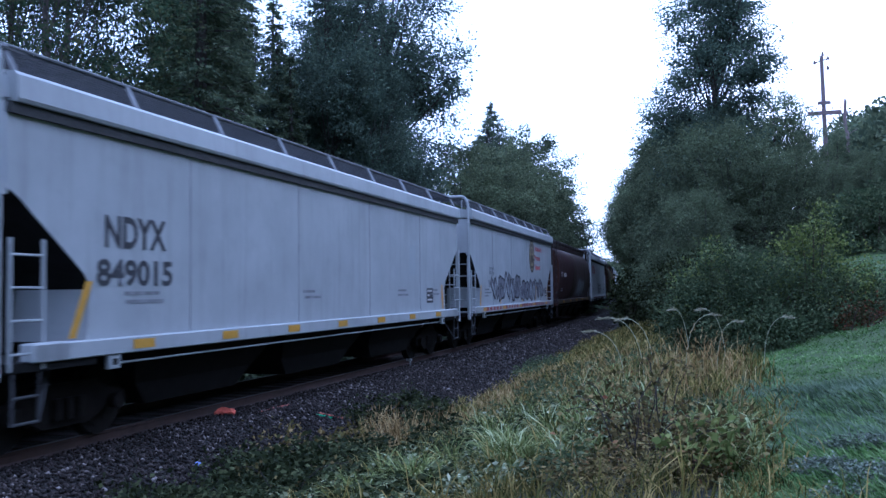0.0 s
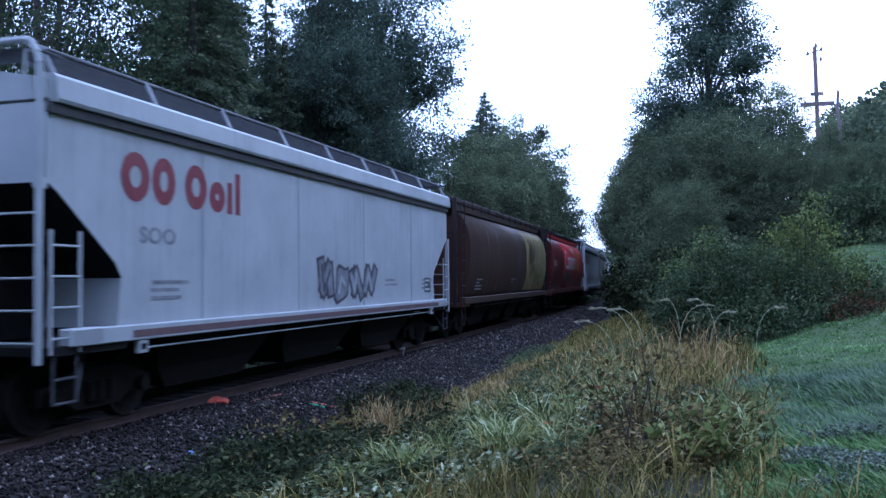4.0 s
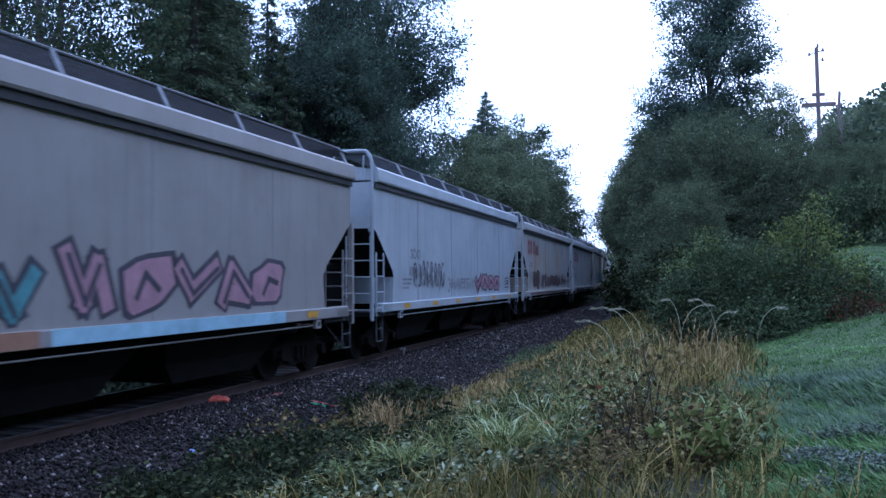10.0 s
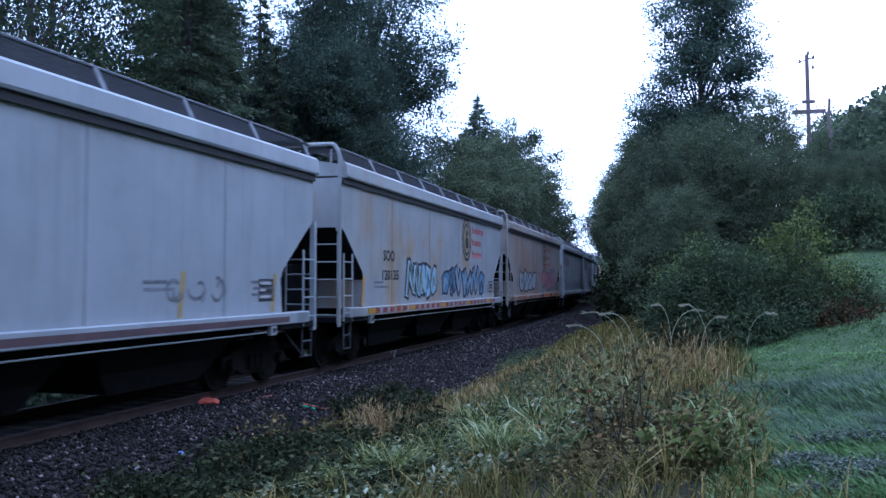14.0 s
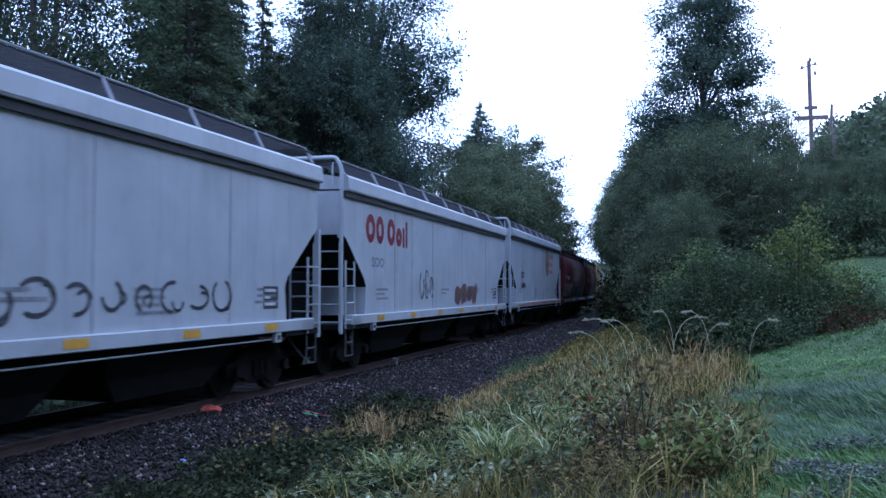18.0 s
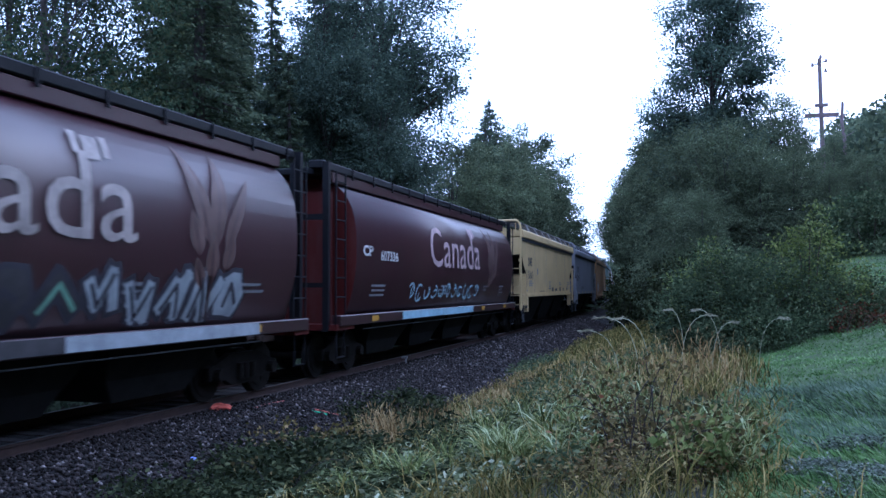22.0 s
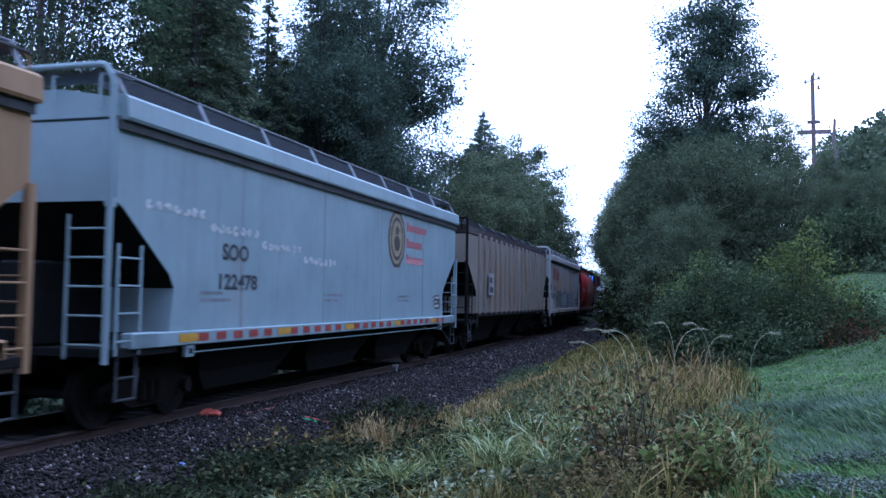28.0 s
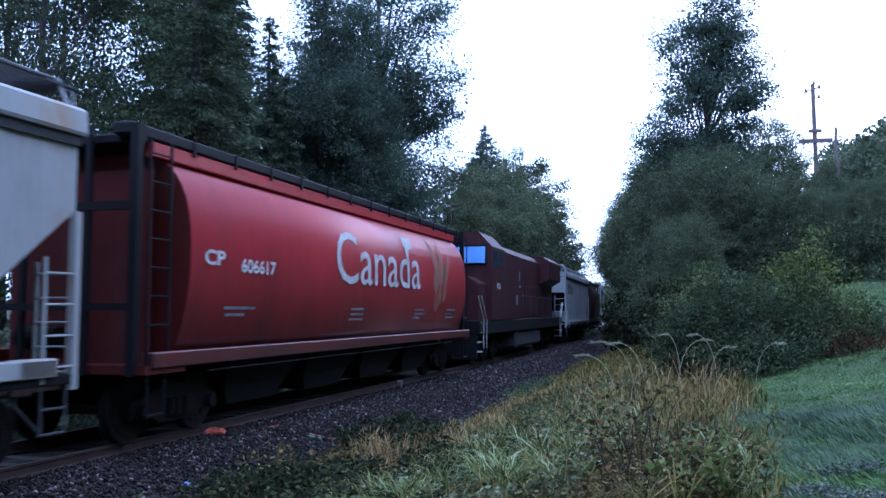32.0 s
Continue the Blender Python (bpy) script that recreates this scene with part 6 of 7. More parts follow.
# ---- verge, brambles and lawn ----
M_BUSH = leaf("bramble_leaves", [(0.028, 0.042, 0.020), (0.066, 0.092, 0.044), (0.122, 0.152, 0.074), (0.260, 0.290, 0.150)], 0.5, 0.35, 0.4)
M_BUSHLIGHT = leaf("willow_leaves", [(0.089, 0.122, 0.032), (0.161, 0.194, 0.051), (0.258, 0.275, 0.084)], 0.55, 0.25)
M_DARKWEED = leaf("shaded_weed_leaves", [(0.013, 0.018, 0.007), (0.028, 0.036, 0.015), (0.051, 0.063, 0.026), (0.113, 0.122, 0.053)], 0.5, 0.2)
M_DRY = leaf("dry_grass", [(0.082, 0.049, 0.018), (0.25, 0.165, 0.062), (0.41, 0.30, 0.130), (0.61, 0.485, 0.25)], 0.8, 0.2, 0.3)
M_GRASS = leaf("verge_grass", [(0.017, 0.021, 0.006), (0.048, 0.057, 0.013), (0.122, 0.119, 0.028), (0.203, 0.172, 0.046), (0.292, 0.221, 0.067), (0.487, 0.394, 0.148)], 0.7, 0.2, 0.12)
M_LONG = leaf("frosted_long_grass", [(0.026, 0.040, 0.010), (0.092, 0.117, 0.030), (0.156, 0.179, 0.052), (0.246, 0.272, 0.096), (0.548, 0.592, 0.354)], 0.8, 0.2, 0.12)
M_FROST = leaf("frosted_weeds", [(0.017, 0.022, 0.009), (0.038, 0.050, 0.019), (0.095, 0.114, 0.048), (0.169, 0.190, 0.096), (0.270, 0.293, 0.172), (0.562, 0.574, 0.412)], 0.8, 0.15, 0.12)
M_LAWN = leaf("frosted_lawn_grass", [(0.035, 0.073, 0.016), (0.089, 0.156, 0.039), (0.153, 0.234, 0.075), (0.351, 0.416, 0.226)], 0.7, 0.2, 0.35)
M_BROWNLEAF = leaf("browning_bramble_leaves", [(0.021, 0.022, 0.008), (0.062, 0.055, 0.018), (0.114, 0.085, 0.034), (0.198, 0.165, 0.063), (0.312, 0.250, 0.101), (0.250, 0.090, 0.050)], 0.7, 0.2, 0.2)
M_REDLEAF = leaf("reddened_bramble_leaves", [(0.03, 0.03, 0.012), (0.08, 0.05, 0.02), (0.16, 0.055, 0.03), (0.07, 0.085, 0.03)], 0.7, 0.2)
M_AUTUMN = leaf("autumn_weed_leaves", [(0.062, 0.065, 0.025), (0.208, 0.170, 0.050), (0.354, 0.250, 0.109)], 0.7, 0.2)
M_STEM = plain("brown_stems", (0.07, 0.045, 0.035), 0.9, 0, 0.3, 9, 0)


def blade_quads(x, y, h, w, lean, rng, az=None):
    """Grass blades in three bent pieces each."""
    n = len(x)
    z = ground_z(x, y)
    az = rng.uniform(0, 6.2832, n) if az is None else az
    d = np.stack([np.cos(az), np.sin(az), np.zeros(n)], -1)
    s = np.stack([-np.sin(az), np.cos(az), np.zeros(n)], -1)
    tw = rng.uniform(-1.2, 1.2, n)
    s = s * np.cos(tw)[:, None] + d * np.sin(tw)[:, None]
    lean = (np.broadcast_to(lean, n) * rng.uniform(0.3, 1.4, n))[:, None]
    h = np.broadcast_to(h, n)[:, None]
    w = np.broadcast_to(w, n)[:, None]
    up = np.array([0, 0, 1.0])
    p = [np.stack([x, y, z - 0.02], -1)]
    for q, (a, b) in enumerate(((0.45, 0.14), (0.8, 0.5), (0.95, 1.0))):
        p.append(p[0] + up * h * (a - 0.22 * lean * b) + d * h * lean * b)
    ww = (0.5, 0.5, 0.36, 0.05)
    out = []
    for i in range(3):
        out.append(np.stack([p[i] - s * w * ww[i], p[i] + s * w * ww[i], p[i + 1] + s * w * ww[i + 1], p[i + 1] - s * w * ww[i + 1]], 1))
    return np.stack(out, 1).reshape(-1, 4, 3)


def stuff(name, v, mat, label, category):
    return tagged(new(name, quads_mesh(name, v, mat)), label, category, kind="stuff")


def patch(cx, cy, rx, ry, n, rng):
    a = rng.uniform(0, 6.2832, n)
    r = np.sqrt(rng.uniform(0, 1, n)) * rng.uniform(0.75, 1.1, n)
    return cx + rx * r * np.cos(a), cy + ry * r * np.sin(a)


def tufts(cx, cy, per, spread, rng):
    """Blades gathered in tufts round the given centres."""
    who = np.repeat(np.arange(len(cx)), per)
    return cx[who] + rng.normal(0, spread, len(who)), cy[who] + rng.normal(0, spread, len(who)), who


def rosettes(cx, cy, hh, per, size, rng):
    """Leafy stalks: leaves in tiers round each centre."""
    who = np.repeat(np.arange(len(cx)), per)
    n = len(who)
    t = rng.uniform(0.1, 1, n)
    az = rng.uniform(0, 6.2832, n)
    r = (0.03 + 0.07 * (1.1 - t)) * rng.uniform(0.5, 1.4, n)
    z0 = ground_z(cx, cy)
    c = np.stack([cx[who] + r * np.cos(az), cy[who] + r * np.sin(az), z0[who] + hh[who] * t], -1)
    d = unit(np.stack([np.cos(az), np.sin(az), rng.normal(0.15, 0.4, n)], -1))
    s = rng.uniform(0.6, 1.3, n) * size
    return leaf_quads(c, d, s, s * 0.5, rng)


def verge_points(n, rng, y0=5.5, y1=50, power=1.5):
    y = y0 + (y1 - y0) * rng.uniform(0, 1, n) ** power
    u = rng.uniform(3.0, 9.9, n)
    x = track_xs(y) + u
    keep = (x < 0.55 + rng.normal(0, 0.22, n)) & (u > 3.0 + rng.uniform(0, 0.7, n))
    return x[keep], y[keep], u[keep]


def clear(x, y, r=1.1):
    """Keeps plants off the spot where the camera stands."""
    return np.hypot(x, y) > r


def hollow(x, y, rng):
    """Thins the grass where the bare bramble grows."""
    return (np.hypot((x + 0.75) / 0.95, (y - 7.9) / 1.9) > 1) | (rng.random(len(x)) < 0.22)


def build_verge():
    rng = np.random.default_rng(61)
    # short undergrowth, then arching tufts of long blades
    x, y, u = verge_points(26000, rng)
    ok = hollow(x, y, rng)
    x, y, u = x[ok], y[ok], u[ok]
    h = rng.uniform(0.08, 0.26, len(x)) * (0.6 + 0.5 * smooth01(3, 5, u))
    a = blade_quads(x, y, h, rng.uniform(0.005, 0.010, len(x)) * (1 + y / 14), 0.6, rng)
    x, y, u = verge_points(2300, rng)
    ok = hollow(x, y, rng)
    x, y, u = x[ok], y[ok], u[ok]
    xs, ys, who = tufts(x, y, 14, 0.06, rng)
    hh = (rng.uniform(0.16, 0.5, len(x)) * (0.55 + 0.5 * smooth01(3.2, 5.5, u)))[who] * rng.uniform(0.5, 1.15, len(who))
    b = blade_quads(xs, ys, hh, rng.uniform(0.005, 0.010, len(who)) * (1 + ys / 15), 0.75, rng)
    n = 12000
    x, y = rng.uniform(-5.5, 0.6, n), rng.uniform(-5, 7.4, n)
    ok = clear(x, y)
    x, y, n = x[ok], y[ok], ok.sum()
    c = blade_quads(x, y, rng.uniform(0.08, 0.24, n), rng.uniform(0.006, 0.014, n), 0.7, rng)
    stuff("verge_grass", np.concatenate([a, b, c]), M_GRASS, "rough green and straw-coloured grass on the verge", "grass")
    # long soft blades that arch over, pale with frost
    parts = []
    for cx, cy, rx, ry, k in ((-2.3, 9.4, 0.7, 1.0, 30), (-1.7, 8.5, 0.5, 0.6, 18), (-1.5, 10.6, 0.7, 1.2, 22), (-2.9, 11.4, 0.8, 1.2, 18), (-1.6, 13.0, 0.9, 1.2, 18), (-0.1, 8.6, 0.5, 0.9, 24), (-3.2, 8.2, 0.5, 0.6, 16), (-2.2, 16.0, 1.0, 2.0, 14)):
        x, y = patch(cx, cy, rx, ry, k, rng)
        xs, ys, who = tufts(x, y, 26, 0.035, rng)
        parts.append(blade_quads(xs, ys, (rng.uniform(0.3, 0.6, k))[who] * rng.uniform(0.5, 1.1, len(who)), rng.uniform(0.010, 0.02, len(who)) * (1 + ys / 40), 1.0, rng))
    stuff("arching_grass", np.concatenate(parts), M_LONG, "long arching grass blades pale with frost", "grass")
    # tall dry stalks
    parts = []
    for cx, cy, rx, ry, k, hh in ((-5.0, 13.2, 0.55, 0.6, 330, 0.62), (-5.5, 13.7, 0.35, 0.5, 130, 0.6), (-4.4, 13.4, 0.35, 0.5, 90, 0.5), (-4.7, 12.5, 0.5, 0.5, 240, 0.5), (-4.2, 12.9, 0.4, 0.5, 130, 0.45), (-7.0, 8.2, 0.6, 0.7, 60, 0.22), (-6.4, 7.6, 0.5, 0.5, 60, 0.25), (-4.1, 15.2, 0.55, 1.1, 300, 0.4), (-4.5, 18.5, 0.5, 2.2, 420, 0.36), (-4.6, 22, 0.6, 2.5, 300, 0.36), (-3.0, 15.5, 0.8, 1.4, 160, 0.4),
                                  (-0.75, 13.9, 0.6, 1.0, 60, 0.7), (-0.3, 15.6, 0.6, 1.2, 110, 0.9), (-0.9, 17.2, 0.6, 0.8, 36, 0.9), (0.1, 14.4, 0.35, 1.2, 70, 0.6), (0.1, 10.6, 0.25, 0.9, 110, 0.42), (-1.6, 15.0, 0.8, 1.2, 120, 0.55), (-2.2, 18.5, 1.2, 2.2, 260, 0.45), (-3.2, 23, 1.2, 4, 420, 0.42), (-1.3, 7.6, 0.1, 0.15, 14, 0.5), (-0.9, 11.6, 0.9, 1.0, 70, 0.5), (-1.7, 12.2, 0.9, 1.6, 90, 0.42), (-2.7, 13.6, 0.8, 1.4, 120, 0.38), (-3.5, 10.9, 0.7, 0.9, 60, 0.35)):
        x, y = patch(cx, cy, rx, ry, k, rng)
        parts.append(blade_quads(x, y, hh * rng.uniform(0.25, 1.15, k), rng.uniform(0.006, 0.012, k) * (1 + cy / 40), 0.5, rng))
        f = rng.random(k) < 0.12
        z = ground_z(x[f], y[f]) + hh * rng.uniform(0.7, 1.1, f.sum())
        parts.append(leaf_quads(np.stack([x[f], y[f], z], -1), unit(rng.normal(0, 0.35, (f.sum(), 3)) + np.array([0, 0, 1])), 0.13, 0.022, rng))
    stuff("dry_grass", np.concatenate(parts), M_DRY, "tall straw-coloured dead grass with seed heads", "grass")
    # silvered weeds, thick near the walker and thinning away
    parts = []
    for cx, cy, rx, ry, k, hh in ((-3.6, 8.9, 0.6, 0.5, 60, 0.3), (-2.8, 8.4, 0.5, 0.45, 45, 0.28), (-4.4, 8.0, 0.8, 0.7, 50, 0.26), (-2.6, 7.3, 1.0, 0.6, 70, 0.26), (-4.2, 10.2, 0.7, 0.8, 30, 0.28), (-1.6, 9.6, 0.8, 0.9, 50, 0.28), (-2.2, 11.4, 1.2, 1.2, 80, 0.28), (-1.6, 13.4, 1.1, 1.2, 60, 0.28), (-3.4, 12.6, 0.8, 1.3, 60, 0.26)):
        x, y = patch(cx, cy, rx, ry, k, rng)
        parts.append(rosettes(x, y, hh * rng.uniform(0.5, 1.2, k), 22, 0.075, rng))
    stuff("frosted_weeds", np.concatenate(parts), M_FROST, "broad-leaved weeds silvered with frost", "weeds")
    parts = []
    for cx, cy, rx, ry, k, hh in ((-1.4, 7.5, 0.4, 0.4, 20, 0.3), (-0.2, 10.2, 0.5, 1.0, 50, 0.3), (-3.2, 14.6, 1.2, 1.4, 70, 0.3), (-2.6, 20.0, 1.6, 3.0, 110, 0.35), (-3.6, 18.5, 0.8, 1.6, 80, 0.3), (-5.6, 27, 0.8, 3, 120, 0.35), (-2.6, 10.0, 0.9, 0.9, 60, 0.26)):
        x, y = patch(cx, cy, rx, ry, k, rng)
        parts.append(rosettes(x, y, hh * rng.uniform(0.5, 1.2, k), 20, 0.075, rng))
    stuff("green_weeds", np.concatenate(parts), M_BUSH, "green leafy weeds in the verge", "weeds")
    parts = []
    for cx, cy, rx, ry, k, hh in ((-0.55, 8.0, 0.8, 0.8, 100, 0.34), (-1.0, 7.2, 0.8, 0.4, 60, 0.28), (0.0, 9.2, 0.4, 0.8, 40, 0.3), (-1.2, 9.6, 0.6, 0.6, 50, 0.35), (-6.6, 9.6, 0.5, 0.9, 40, 0.2)):
        x, y = patch(cx, cy, rx, ry, k, rng)
        parts.append(rosettes(x, y, hh * rng.uniform(0.5, 1.2, k), 22, 0.05, rng))
    stuff("brown_weeds", np.concatenate(parts), M_BROWNLEAF, "withering brown and olive weeds in the verge", "weeds")
    # dark leafy tangle over the ballast's edge
    parts = []
    for cx, cy, rx, ry, k, hh in ((-4.4, 9.2, 0.9, 0.9, 120, 0.34), (-3.4, 10.6, 0.8, 0.8, 70, 0.3), (-3.2, 7.7, 0.9, 0.5, 70, 0.3), (-6.3, 10.4, 0.7, 0.9, 110, 0.42), (-5.3, 10.2, 0.7, 0.8, 110, 0.5), (-6.1, 8.8, 0.9, 0.8, 110, 0.35), (-5.0, 8.6, 0.7, 0.7, 80, 0.4), (-5.5, 11.9, 0.5, 0.6, 55, 0.4), (-6.6, 12.2, 0.4, 0.7, 30, 0.3), (-6.3, 15.2, 0.35, 0.9, 40, 0.5), (-5.4, 15.6, 0.4, 1.0, 50, 0.45), (-4.9, 11.6, 0.4, 0.5, 40, 0.4), (-4.1, 12.0, 0.4, 0.6, 40, 0.36), (-6.9, 16.8, 0.25, 0.6, 20, 0.45)):
        x, y = patch(cx, cy, rx, ry, k, rng)
        parts.append(rosettes(x, y, hh * rng.uniform(0.5, 1.2, k), 22, 0.085, rng))
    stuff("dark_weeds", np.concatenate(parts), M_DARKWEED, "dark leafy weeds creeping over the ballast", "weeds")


build_verge()


def build_lawn():
    rng = np.random.default_rng(62)
    n = 11000
    y = 5.8 + 27 * rng.uniform(0, 1, n) ** 1.5
    x = 0.25 + (0.9 + 0.36 * y) * rng.uniform(-0.05, 1, n) + rng.normal(0, 0.12, n)
    xs, ys, who = tufts(x, y, 9, 0.05, rng)
    # combed over to one side, tuft by tuft
    az = (2.7 + 0.5 * np.sin(x * 1.3 + y * 0.9) + rng.normal(0, 0.35, n))[who] + rng.normal(0, 0.3, len(who))
    tall = 1 - smooth01(12.2, 13.8, y + 0.5 * np.sin(x * 1.1))
    h = (rng.uniform(0.09, 0.2, n) * (0.38 + 0.62 * tall))[who] * rng.uniform(0.6, 1.15, len(who))
    k = 9000
    x2, y2 = rng.uniform(0.3, 7, k), rng.uniform(-7, 6.5, k)
    ok = clear(x2, y2)
    x2, y2, k = x2[ok], y2[ok], ok.sum()
    near = blade_quads(x2, y2, rng.uniform(0.06, 0.14, k), rng.uniform(0.008, 0.014, k), 0.9, rng)
    m = 30000
    y3 = 12.5 + 24 * rng.uniform(0, 1, m) ** 1.3
    x3 = 0.2 + (0.6 + 0.33 * y3) * rng.uniform(0, 1, m)
    mown = blade_quads(x3, y3, rng.uniform(0.03, 0.07, m), rng.uniform(0.008, 0.014, m) * (0.4 + y3 / 16), 0.7, rng)
    stuff("lawn_grass", np.concatenate([near, mown, blade_quads(xs, ys, h, rng.uniform(0.006, 0.011, len(who)) * (1 + ys / 14), 1.05, rng, az)]), M_LAWN, "bluish lawn grass combed over and touched by frost", "grass")
    k = 1500
    x4, y4 = rng.uniform(0.2, 5.2, k), rng.uniform(8.9, 13.2, k)
    xs, ys, who = tufts(x4, y4, 11, 0.06, rng)
    az = (2.7 + 0.6 * np.sin(x4 * 1.5 + y4 * 1.1) + rng.normal(0, 0.3, k))[who] + rng.normal(0, 0.3, len(who))
    stuff("rimed_grass", blade_quads(xs, ys, rng.uniform(0.12, 0.26, k)[who] * rng.uniform(0.6, 1.1, len(who)), rng.uniform(0.006, 0.011, len(who)) * (1 + ys / 16), 1.25, rng, az), M_RIME, "uncut lawn grass bent over and white with rime", "grass")
    parts = []
    for cx, cy, rx, ry, k in ((0.75, 7.95, 0.3, 0.2, 90), (1.15, 7.7, 0.4, 0.25, 150), (1.75, 7.6, 0.3, 0.3, 90), (1.2, 8.9, 0.5, 0.2, 110), (1.9, 8.7, 0.5, 0.3, 130), (0.7, 7.1, 0.25, 0.15, 40)):
        x, y = patch(cx, cy, rx, ry, k, rng)
        parts.append(rosettes(x, y, rng.uniform(0.06, 0.17, k), 36, 0.033, rng))
    stuff("frosted_clover", np.concatenate(parts), M_CLOVER, "patches of white-frosted clover in the lawn", "weeds")


M_RIME = leaf("rimed_grass_blades", [(0.036, 0.062, 0.025), (0.08, 0.12, 0.06), (0.14, 0.185, 0.115), (0.26, 0.31, 0.225)], 0.8, 0.2, 0.25)
M_CLOVER = leaf("frosted_clover_leaves", [(0.045, 0.06, 0.036), (0.095, 0.115, 0.08), (0.17, 0.19, 0.15), (0.30, 0.32, 0.28)], 0.8, 0.1)
build_lawn()


M_PLUME = leaf("grass_plumes", [(0.22, 0.20, 0.12), (0.38, 0.36, 0.25), (0.52, 0.50, 0.38)], 0.8, 0.2)


def reed(x, y, tip, seed):
    """A long arching grass stalk with a drooping plume."""
    rng = np.random.default_rng(seed)
    r = tagged(new("reed_stalk"), "long arching grass stalk with a pale drooping plume", "grass stalk")
    bm = fresh()
    prev = Vector((0, 0, -0.05))
    pts = []
    for i in range(1, 10):
        t = i / 9
        p = Vector((tip[0] * t ** 2.2, tip[1] * t ** 2.2, tip[2] * math.sin(1.75 * t) / math.sin(1.57)))
        rod(bm, prev, p, 0.0055, 5, 0.0045)
        pts.append(p)
        prev = p
    part("stalk", bm, M_STRAW, r)
    c = np.array([pts[7] + (pts[8] - pts[7]) * rng.uniform(-0.4, 1.2) + Vector(rng.normal(0, 0.012, 3)) for _ in range(60)])
    d = unit(np.array(pts[8] - pts[6])[None] + rng.normal(0, 0.06, (60, 3)))
    share("plume", quads_mesh("plume", leaf_quads(c, d, 0.08, 0.010, rng), M_PLUME), r)
    r.matrix_basis = pose(x, y, float(ground_z(x, y)))


def cane(x, y, tip, seed, n=26):
    """A dark arching bramble cane with a few withered leaves."""
    rng = np.random.default_rng(seed)
    b = tagged(new("bramble_cane"), "dark arching bramble cane with few withered leaves", "bramble")
    bm = fresh()
    prev = Vector((0, 0, -0.05))
    pts = []
    for i in range(1, 12):
        t = i / 11
        p = Vector((tip[0] * t ** 1.5, tip[1] * t ** 1.5, tip[2] * math.sin(2.0 * t) / math.sin(1.57))) + Vector(rng.normal(0, 0.008, 3))
        rod(bm, prev, p, 0.0075 - 0.004 * t, 5, 0.0072 - 0.004 * t)
        pts.append(p)
        prev = p
    part("stalk", bm, M_CANE, b)["kind"] = "stuff"
    k = rng.integers(2, 11, n)
    c = np.array([pts[i] for i in k]) + rng.normal(0, 0.035, (n, 3))
    share("foliage", quads_mesh("foliage", leaf_quads(c, unit(rng.normal(size=(n, 3)) + np.array([0, 0, -0.3])), 0.06, 0.04, rng), M_BROWNLEAF), b)
    b.matrix_basis = pose(x, y, float(ground_z(x, y)))


M_CANE = plain("dark_cane", (0.03, 0.022, 0.02), 0.8, 0, 0.3, 9, 0)
for i, (x, y, tip) in enumerate(((-0.95, 7.9, (-0.5, 0.3, 0.62)), (-0.8, 7.8, (0.25, 0.2, 0.8)), (-0.7, 8.0, (0.55, -0.1, 0.5)), (-0.6, 8.3, (-0.2, 0.2, 0.95)), (-0.85, 8.2, (-0.65, 0.1, 0.5)), (-0.55, 7.7, (0.7, 0.2, 0.42)), (-0.75, 8.6, (0.35, 0.3, 0.9)), (-1.05, 8.4, (-0.3, -0.2, 0.75)), (-0.5, 8.0, (0.15, 0.3, 0.6)), (-4.6, 8.7, (0.6, 0.4, 0.5)), (-4.9, 8.9, (-0.6, 0.2, 0.45)))):
    cane(x, y, tip, 300 + i)

M_STRAW = plain("straw", (0.40, 0.40, 0.26), 0.8, 0, 0.2, 9, 0)
reed(-1.35, 15.0, (-0.75, 0.1, 1.18), 1)
reed(-1.2, 15.2, (-0.62, 0.0, 1.15), 2)
reed(-1.75, 15.6, (-0.75, 0.2, 0.98), 3)
reed(-0.75, 16.6, (0.6, 0.2, 1.12), 4)
reed(-0.7, 17.0, (-0.35, 0.0, 1.2), 5)
reed(-0.2, 16.4, (0.45, 0.1, 0.95), 6)
reed(-0.05, 16.9, (-0.5, 0.1, 1.15), 7)
reed(0.6, 16.6, (0.5, 0.0, 0.9), 8)


